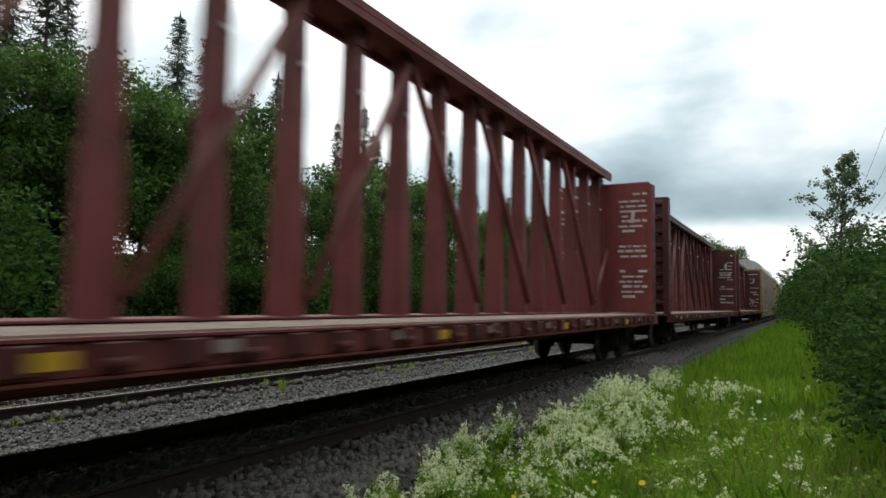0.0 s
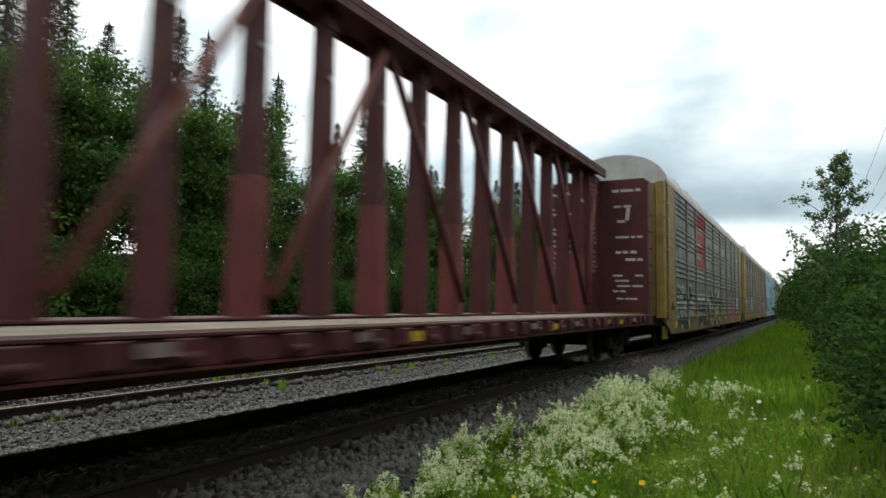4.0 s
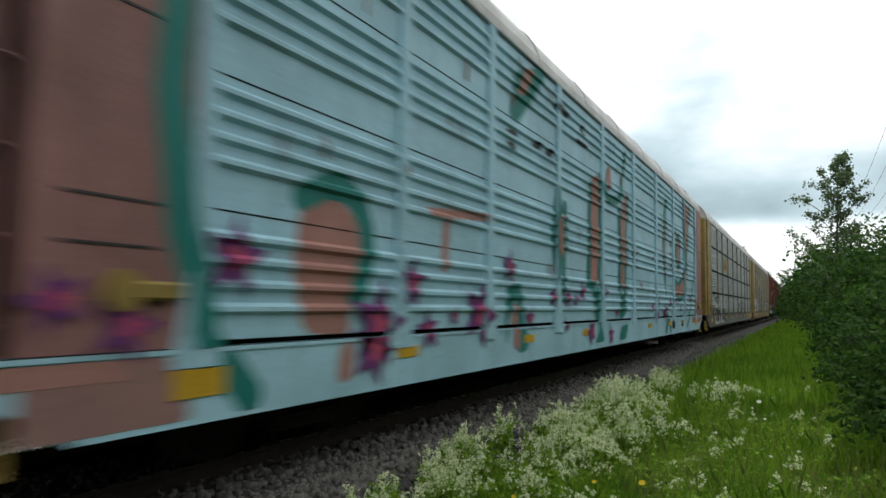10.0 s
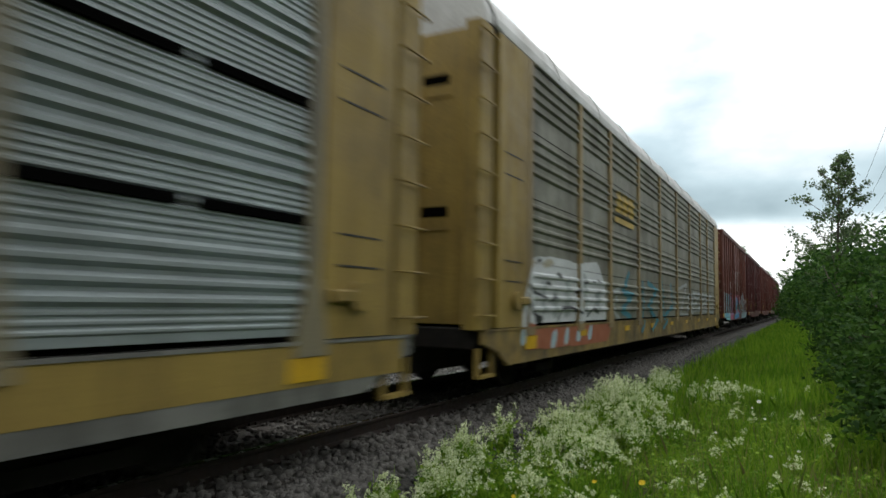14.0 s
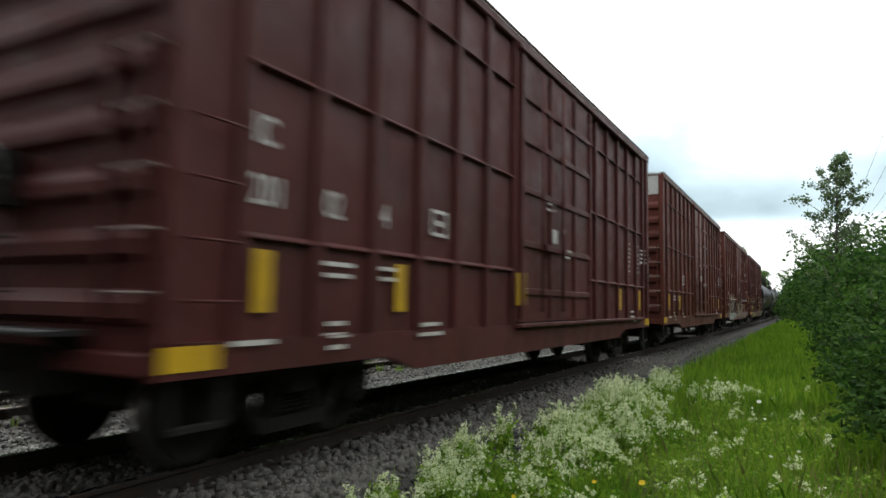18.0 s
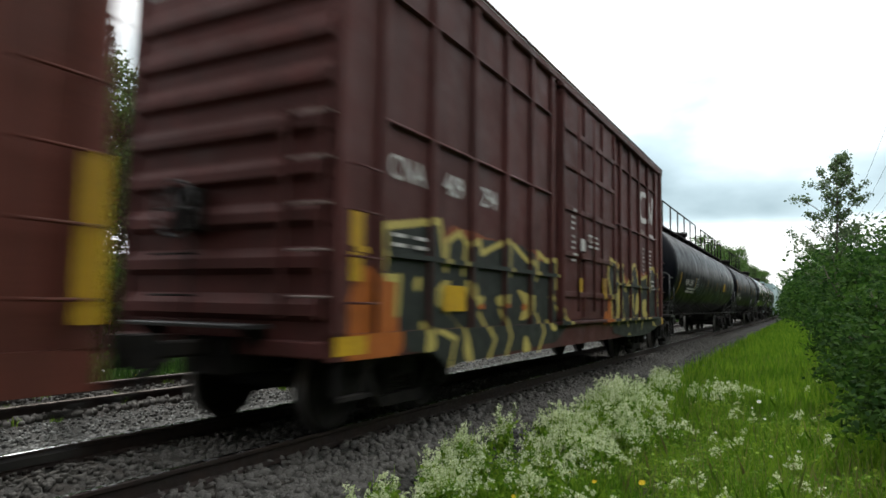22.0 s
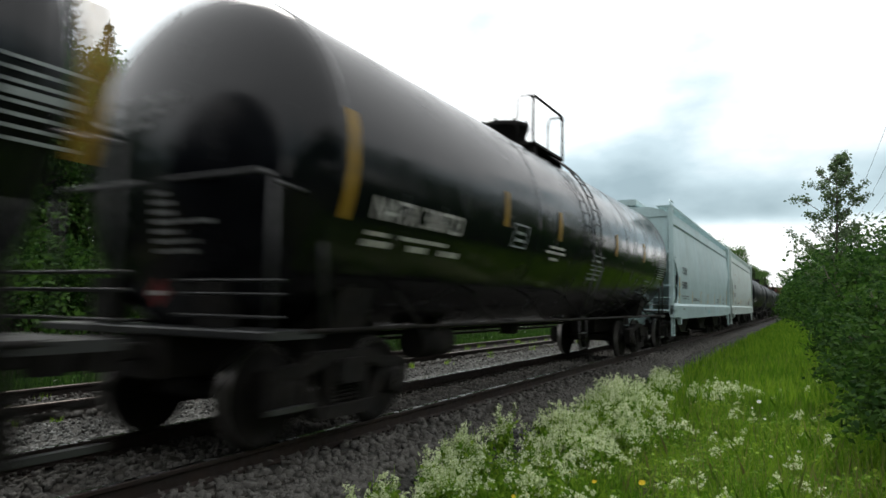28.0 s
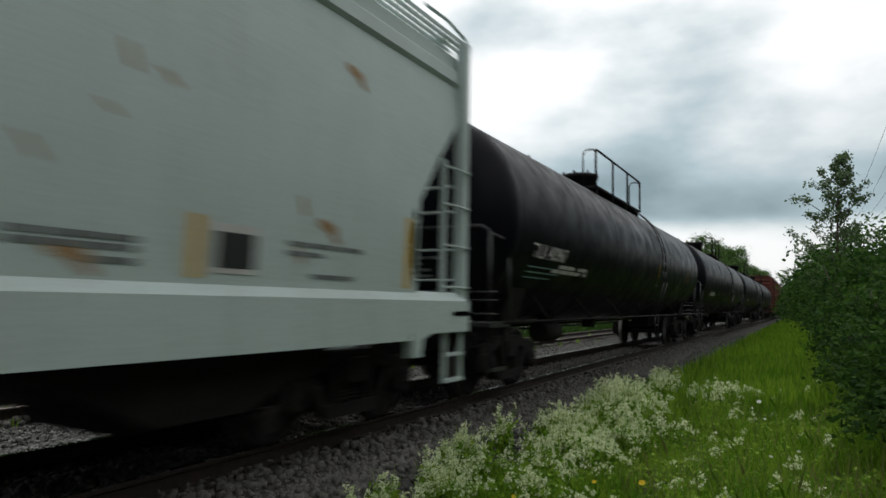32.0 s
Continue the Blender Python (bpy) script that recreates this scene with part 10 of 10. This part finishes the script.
# fifth boxcar: black letters edged pale yellow on an orange glow
d5 = onbox(b5, 12, "late")
d5("graffiti", [soft([(-7.18, 0.78), (-7.1, 1.21), (-6.94, 1.61), (-6.8, 1.69), (-6.54, 1.53), (-6.21, 1.55), (-6.19, 0.79)])], P_ORANGE, 0.0040, "black graffiti letters edged yellow on an orange glow")
d5("graffiti", [soft([(-5.36, 1.92), (-5.1, 2.24), (-3.85, 2.17), (-1.85, 2.12), (-1.84, 1.8), (-5.08, 1.85)])], P_GLOW, 0.0056)
d5("graffiti", [soft([(-6.17, 0.81), (-6.24, 1.55), (-6.54, 1.55), (-6.52, 2.03), (-5.38, 2.24), (-5.22, 1.93), (-4.94, 2.16), (-4.61, 2.08), (-4.25, 2.15), (-3.4, 2.17), (-2.9, 2.19), (-2.17, 1.99), (-1.32, 2.02), (-1.48, 1.45), (-0.8, 0.99), (-1.46, 0.71), (-5.29, 0.6), (-5.5, 0.77)])], P_OLIVE, 0.0072)
d5("graffiti", stroke([(-6.57, 2.06), (-5.38, 2.25), (-5.3, 2.02), (-5.22, 1.75)], 0.042) + stroke([(-6.57, 2.06), (-6.52, 1.55), (-6.21, 1.57), (-6.24, 1.2)], 0.042) + stroke([(-5.21, 1.7), (-5.16, 2.04), (-4.86, 2.17), (-4.69, 2.04), (-4.76, 1.68)], 0.042) + stroke([(-4.61, 2.05), (-4.3, 2.12), (-4.24, 1.96), (-3.46, 2.19), (-3.28, 2.15), (-3.29, 1.72)], 0.042) + stroke([(-3.16, 2.16), (-2.76, 2.01), (-2.4, 1.9), (-2.32, 1.7)], 0.042) + stroke([(-2.24, 1.71), (-2.18, 2.13), (-1.85, 2.02), (-1.32, 2.06), (-1.34, 1.6)], 0.042), P_YELLOW, 0.0088)
d5("graffiti", stroke([(-1.66, 1.44), (-0.8, 0.99)], 0.035) + stroke([(-4.3, 1.18), (-3.9, 0.84), (-4.09, 0.63)], 0.035) + stroke([(-3.65, 1.23), (-3.35, 0.87), (-3.52, 0.64)], 0.035) + stroke([(-2.22, 1.16), (-2.03, 0.88), (-2.28, 0.62)], 0.035) + stroke([(-5.45, 1.01), (-5.03, 0.9), (-5.16, 0.59)], 0.035), P_YELLOW, 0.0104)
d5("graffiti", [soft([(-5.53, 1.37), (-5.34, 1.55), (-5.06, 1.61), (-5.2, 1.37), (-5.15, 1.19), (-4.72, 0.98), (-4.54, 0.57), (-4.83, 0.65), (-4.8, 0.99), (-5.04, 1.14), (-5.4, 1.28)]), soft([(-5.82, 1.15), (-5.58, 1.06), (-5.47, 0.79), (-5.77, 0.77), (-5.69, 0.94)]), soft([(-5.92, 1.44), (-5.9, 1.59), (-5.76, 1.6), (-5.8, 1.42)]), soft([(-4.75, 1.58), (-4.59, 1.62), (-4.4, 1.39), (-4.57, 1.33)])], P_YELLOW, 0.0120)
d5("graffiti", [soft([(-4.58, 1.39), (-4.12, 1.42), (-4.21, 1.29), (-4.44, 1.26)]), soft([(-3.82, 1.4), (-3.38, 1.47), (-3.43, 1.29), (-3.71, 1.26)]), soft([(-3.07, 1.54), (-2.38, 1.43), (-2.59, 1.1), (-2.99, 1.07), (-2.73, 1.29)]), soft([(-2.97, 0.6), (-2.86, 0.91), (-2.57, 0.64)]), soft([(-1.9, 1.12), (-1.38, 0.93), (-1.64, 0.86)])], P_YELLOW, 0.0136)
d5("graffiti", [soft([(-4.4, 1.26), (-4.17, 1.34), (-4.13, 1.23)]), soft([(-3.65, 1.29), (-3.43, 1.35), (-3.43, 1.23)]), soft([(-2.93, 1.26), (-2.67, 1.36), (-2.66, 1.2)])], P_ORANGE, 0.0152)
d5("graffiti", [soft([(1.67, 0.95), (1.69, 1.4), (1.85, 1.51), (2.04, 0.92)]), soft([(1.39, 0.94), (1.4, 1.21), (1.65, 1.21), (1.71, 0.91)])], P_ORANGE, 0.0168)
d5("graffiti", [soft([(2.6, 2.24), (2.87, 2.29), (3.67, 1.95), (3.98, 1.91), (4.3, 2.34), (5.12, 2.11), (7.24, 2.42), (7.44, 1.6), (4.91, 1.91), (3.68, 1.69)])], P_GLOW, 0.0184)
d5("graffiti", [soft([(2.17, 0.74), (2.02, 1.2), (1.79, 1.61), (1.69, 1.97), (1.84, 2.25), (2.08, 2.23), (2.6, 2.18), (2.77, 2.06), (2.93, 2.21), (3.31, 2.05), (3.47, 1.69), (3.9, 1.93), (4.31, 2.29), (4.54, 2.29), (4.91, 1.97), (5.85, 2.09), (6.12, 2.32), (6.73, 2.29), (7.16, 2.04), (7.46, 1.15), (7.65, 0.84), (5.65, 0.61), (3.46, 0.6)])], P_OLIVE, 0.0200, "black graffiti letters edged pale yellow")
d5("graffiti", stroke([(2.04, 0.92), (1.93, 1.48), (1.68, 1.96), (1.72, 2.1), (1.88, 2.29), (2.13, 2.24), (2.65, 2.18), (2.79, 1.77), (2.91, 1.53)], 0.045) + stroke([(2.82, 2.15), (2.96, 2.24), (3.31, 2.07), (3.47, 1.74), (3.57, 1.66)], 0.045) + stroke([(3.57, 1.75), (3.98, 1.93), (4.31, 2.29), (4.54, 2.32), (4.8, 1.96), (4.92, 1.69)], 0.045) + stroke([(4.96, 1.98), (5.92, 2.1), (5.93, 1.68)], 0.045) + stroke([(6.14, 1.69), (6.12, 2.29), (6.73, 2.36), (7.16, 2.04), (7.09, 1.3)], 0.045), P_YELLOW, 0.0216)
d5("graffiti", [soft([(2.37, 1.5), (2.39, 1.58), (2.96, 1.62), (3.04, 1.32), (2.93, 1.11), (2.73, 0.88), (2.6, 0.86), (2.54, 1.12), (2.64, 1.16), (2.65, 1.36), (2.5, 1.39)]), soft([(2.71, 2.13), (2.9, 1.78), (3, 1.53), (2.85, 1.57), (2.76, 1.77)]), soft([(3.28, 2), (3.47, 1.69), (3.57, 1.66), (3.4, 1.64)]), soft([(3.16, 1.28), (3.29, 1.32), (3.43, 1.05), (3.65, 0.81), (3.51, 0.82), (3.27, 1.1)])], P_YELLOW, 0.0232)
d5("graffiti", [soft([(3.84, 1.48), (3.92, 1.63), (4.08, 1.59), (4.01, 1.38), (4.46, 0.97), (4.33, 0.84), (4.02, 1.18)]), soft([(4.45, 1.07), (4.62, 1.61), (4.82, 1.68), (4.93, 1.4), (4.84, 1.17)]), soft([(5.26, 1.29), (5.32, 1.47), (5.81, 1.51), (5.69, 1.2), (6.02, 1.1), (5.45, 0.93)]), soft([(4.86, 0.67), (5.05, 1.12), (5.17, 0.94)]), soft([(6.31, 0.81), (6.31, 0.96), (6.78, 0.77)]), soft([(6.92, 1.3), (7.17, 1.81), (7.38, 1.3)]), soft([(3.45, 0.65), (3.66, 0.72), (3.81, 0.63)])], P_YELLOW, 0.0248)
d5("graffiti", [soft([(1.9, 1.86), (1.93, 2.07), (2.01, 2.02), (2.01, 1.8)]), soft([(2.38, 1.81), (2.41, 2.02), (2.53, 2.02), (2.57, 1.79)]), soft([(3.07, 1.8), (3.12, 1.98), (3.23, 1.81)]), soft([(4.33, 1.81), (4.41, 2.03), (4.56, 1.88)]), soft([(2.16, 1.27), (2.2, 1.46), (2.35, 1.42), (2.37, 1.2)])], P_SLATE, 0.0264)
d5("stencil", stencil_rows(-6.40, 1.98, 0.32, 2) + stencil_rows(-5.98, 1.98, 0.30, 2), M_WHITE, 0.03, "white stencil bars")
d5("reflector", [box_shape(-5.3, -4.75, 1.22, 1.52)], M_REFLECT, 0.045, "yellow reflector")
for words, y in (("CNA", -6.44), ("409", -5.28), ("294", -4.28)):
    lettering("marking", words, 0.36, 1.435, y - SET_BACK, 2.58, M_WHITE, b5, "side", "white painted marking", 0.92)
emblem(d5)

# scrawls, panels and rust on tanks and hoppers
scrawl = [[(-4.53, 1.98), (-4.40, 1.94), (-4.23, 1.85), (-4.18, 1.73)], [(-4.40, 1.94), (-4.14, 1.97)], [(-4.22, 2.12), (-4.10, 1.95), (-4.06, 1.76)],
          [(-4.07, 1.98), (-3.93, 2.18), (-3.80, 2.21), (-3.75, 2.08), (-3.84, 1.84), (-3.91, 1.72)], [(-3.65, 2.15), (-3.23, 2.14), (-3.34, 2.04), (-3.44, 1.79)],
          [(-3.57, 2.13), (-3.64, 1.86), (-3.69, 1.71)], [(-3.15, 2.02), (-2.90, 2.08), (-2.84, 1.98), (-3.14, 1.88), (-3.28, 1.74)],
          [(-2.53, 2.08), (-2.44, 1.93), (-2.61, 1.83)], [(-2.47, 1.95), (-2.02, 1.85)], [(-1.60, 2.05), (-1.25, 2.15), (-1.33, 1.98), (-1.56, 1.84)], [(-1.08, 1.96), (-0.82, 2.15)], [(-4.19, 1.59), (-3.74, 1.58)]]
for spread, coat, lift in ((0.027, P_SMOKE, 0.014), (0.015, P_DIMGREY, 0.017)):
    T1[1]("scrawl", sum((stroke(q, spread) for q in scrawl), []), coat, lift, "thin grey scrawled graffiti")
for y0, y1, z0, z1, k, r in ((1.2, 2.4, 1.6, 2.1, 2, 0.025), (2.5, 4.0, 1.6, 1.8, 4, 0.015)):
    T1[1]("scrawl", burner(rg, y0, y1, z0, z1, k + 1, r * 1.1), P_SMOKE, 0.014, "thin grey scrawled graffiti")
    T1[1]("scrawl", burner(rg, y0, y1, z0, z1, k + 1, r * 0.45), P_DIMGREY, 0.017)
T1[1]("notice", [box_shape(4.14, 4.60, 2.08, 2.48)], M_REFLECT, 0.018, "yellow notice panel")


def small_print(y, z, w, rows, pitch=0.058):
    return [box_shape(y + rg.uniform(0, 0.04), y + w - rg.uniform(0, 0.3) * w, z - pitch * i, z - pitch * i + 0.022) for i in range(rows)]


T1[1]("data_panel", [box_shape(7.95, 8.98, 2.66, 2.76)] + small_print(8.0, 2.56, 0.93, 9), P_SILVER, 0.016, "white rows of small print")
T2[1]("data_panel", small_print(7.8, 2.75, 0.7, 5), P_GREYBLUE, 0.016)
T3[1]("data_panel", small_print(6.6, 2.50, 0.45, 8), P_SILVER, 0.016, "white rows of small print")
T3[1]("stencil", [box_shape(0.93, 1.58, 2.19, 2.24), box_shape(0.82, 1.66, 2.11, 2.15), box_shape(1.03, 1.38, 2.02, 2.06)], M_WHITE, 0.016, "white stencil bars")
T4[1]("data_panel", small_print(6.35, 2.58, 1.2, 10) + small_print(0.2, 2.23, 0.85, 6, 0.085), P_SILVER, 0.016, "white rows of small print")
T4[1]("stencil", [box_shape(-2.20, -1.52, 2.19, 2.24), box_shape(-2.32, -1.44, 2.11, 2.15), box_shape(-2.1, -1.7, 2.02, 2.06)], M_WHITE, 0.016, "white stencil bars")
T5[1]("data_panel", small_print(-8.1, 1.88, 1.5, 3, 0.08), P_GREYBLUE, 0.016)
for T, y, z in ((T1, -5.14, 2.05), (T3, 4.5, 1.65), (T4, 5.1, 1.64), (T4, -3.7, 2.1)):
    fr = stroke([(y, z), (y + 0.5, z), (y + 0.5, z + 0.3), (y, z + 0.3), (y, z)], 0.012)
    T[1]("framed_notice", fr + [box_shape(y + 0.1, y + 0.4, z + 0.08, z + 0.12), box_shape(y + 0.08, y + 0.36, z + 0.18, z + 0.21)], P_SILVER, 0.016)
rust = []
for i in range(26):
    y, z = rg.uniform(-6.2, 6.4), rg.uniform(1.5, 4.0)
    rust.append((y, z, y + rg.uniform(0.02, 0.12), z - rg.uniform(0.03, 0.16), rg.uniform(0.01, 0.028)))
for y, z in ((5.6, 1.98), (-5.2, 3.3), (2.1, 2.9), (6.0, 3.5), (-1.5, 1.7), (3.3, 1.6)):
    rust += [(y, z, y + 0.16, z - 0.05, 0.05), (y + 0.1, z - 0.05, y + 0.22, z - 0.14, 0.03)]
M_RUSTY = surface("rust_stain", (0.36, 0.24, 0.13), (0.25, 0.15, 0.07), 0.8, 0.5, 4.0)
H2[1]("rust_spots", rust, M_RUSTY, 0.004, "small orange rust stains")
H2[1]("framed_notice", [box_shape(4.40, 4.86, 1.50, 1.86)], M_WHITE, 0.007)
H2[1]("framed_notice", [box_shape(4.44, 4.82, 1.53, 1.80)], P_OLIVE, 0.010)
H1[1]("smudge", [box_shape(-0.58, -0.28, 1.06, 1.18)], P_CYAN, 0.008)

# ---------------------------------------------------------------- what moves
def motions():
    for ob, y in CARS:
        walk(ob, [(t, pose(XC, y - SPEED * t, 0)) for t in range(0, 33, 4)])
    # the poplar's top sways in the gusts: lean of the whole tree, in degrees
    sway = [(0, 1.6), (0.5, 0.1), (1, 0.0), (1.5, 1.3), (2, 1.9), (2.5, -0.2), (3, -1.7), (3.5, -1.2), (4.5, 0.2), (5.5, -0.6), (6.5, -0.2), (7.5, 1.3), (8.5, -0.9), (9.5, 0.9), (10.5, -0.9), (11.5, 1.6),
            (12.5, 0.8), (13.5, 0.8), (14.5, -0.2), (15.5, 0.3), (16.5, 0.1), (17.5, -0.2), (18.5, -0.3), (19, -0.7), (20, 0.1), (21, -0.7), (22, -0.1), (23, -0.5), (24, -0.5), (25, -0.5), (26.5, -0.1), (28, -0.2), (29, -0.3), (30, -0.2), (31, 0.0), (32, 0.1)]
    at = POPLAR.location.copy()
    walk(POPLAR, [(t, pose(at.x, at.y, at.z, 0, a, 0)) for t, a in sway])
    # the wheels roll; alike axles share their keys
    first = {}
    for w, d in AXLES:
        if d not in first:
            rows = [(i / FPS, pose(0, d * 0.89, 0.4572) @ Matrix.Rotation((i / FPS) * SPEED / 0.4572, 4, "X")) for i in range(32 * FPS + 1)]
            walk(w, rows)
            first[d] = w.animation_data
        else:
            w.rotation_mode = "QUATERNION"
            keys = w.animation_data_create()
            keys.action = first[d].action
            keys.action_slot = first[d].action_slot


motions()
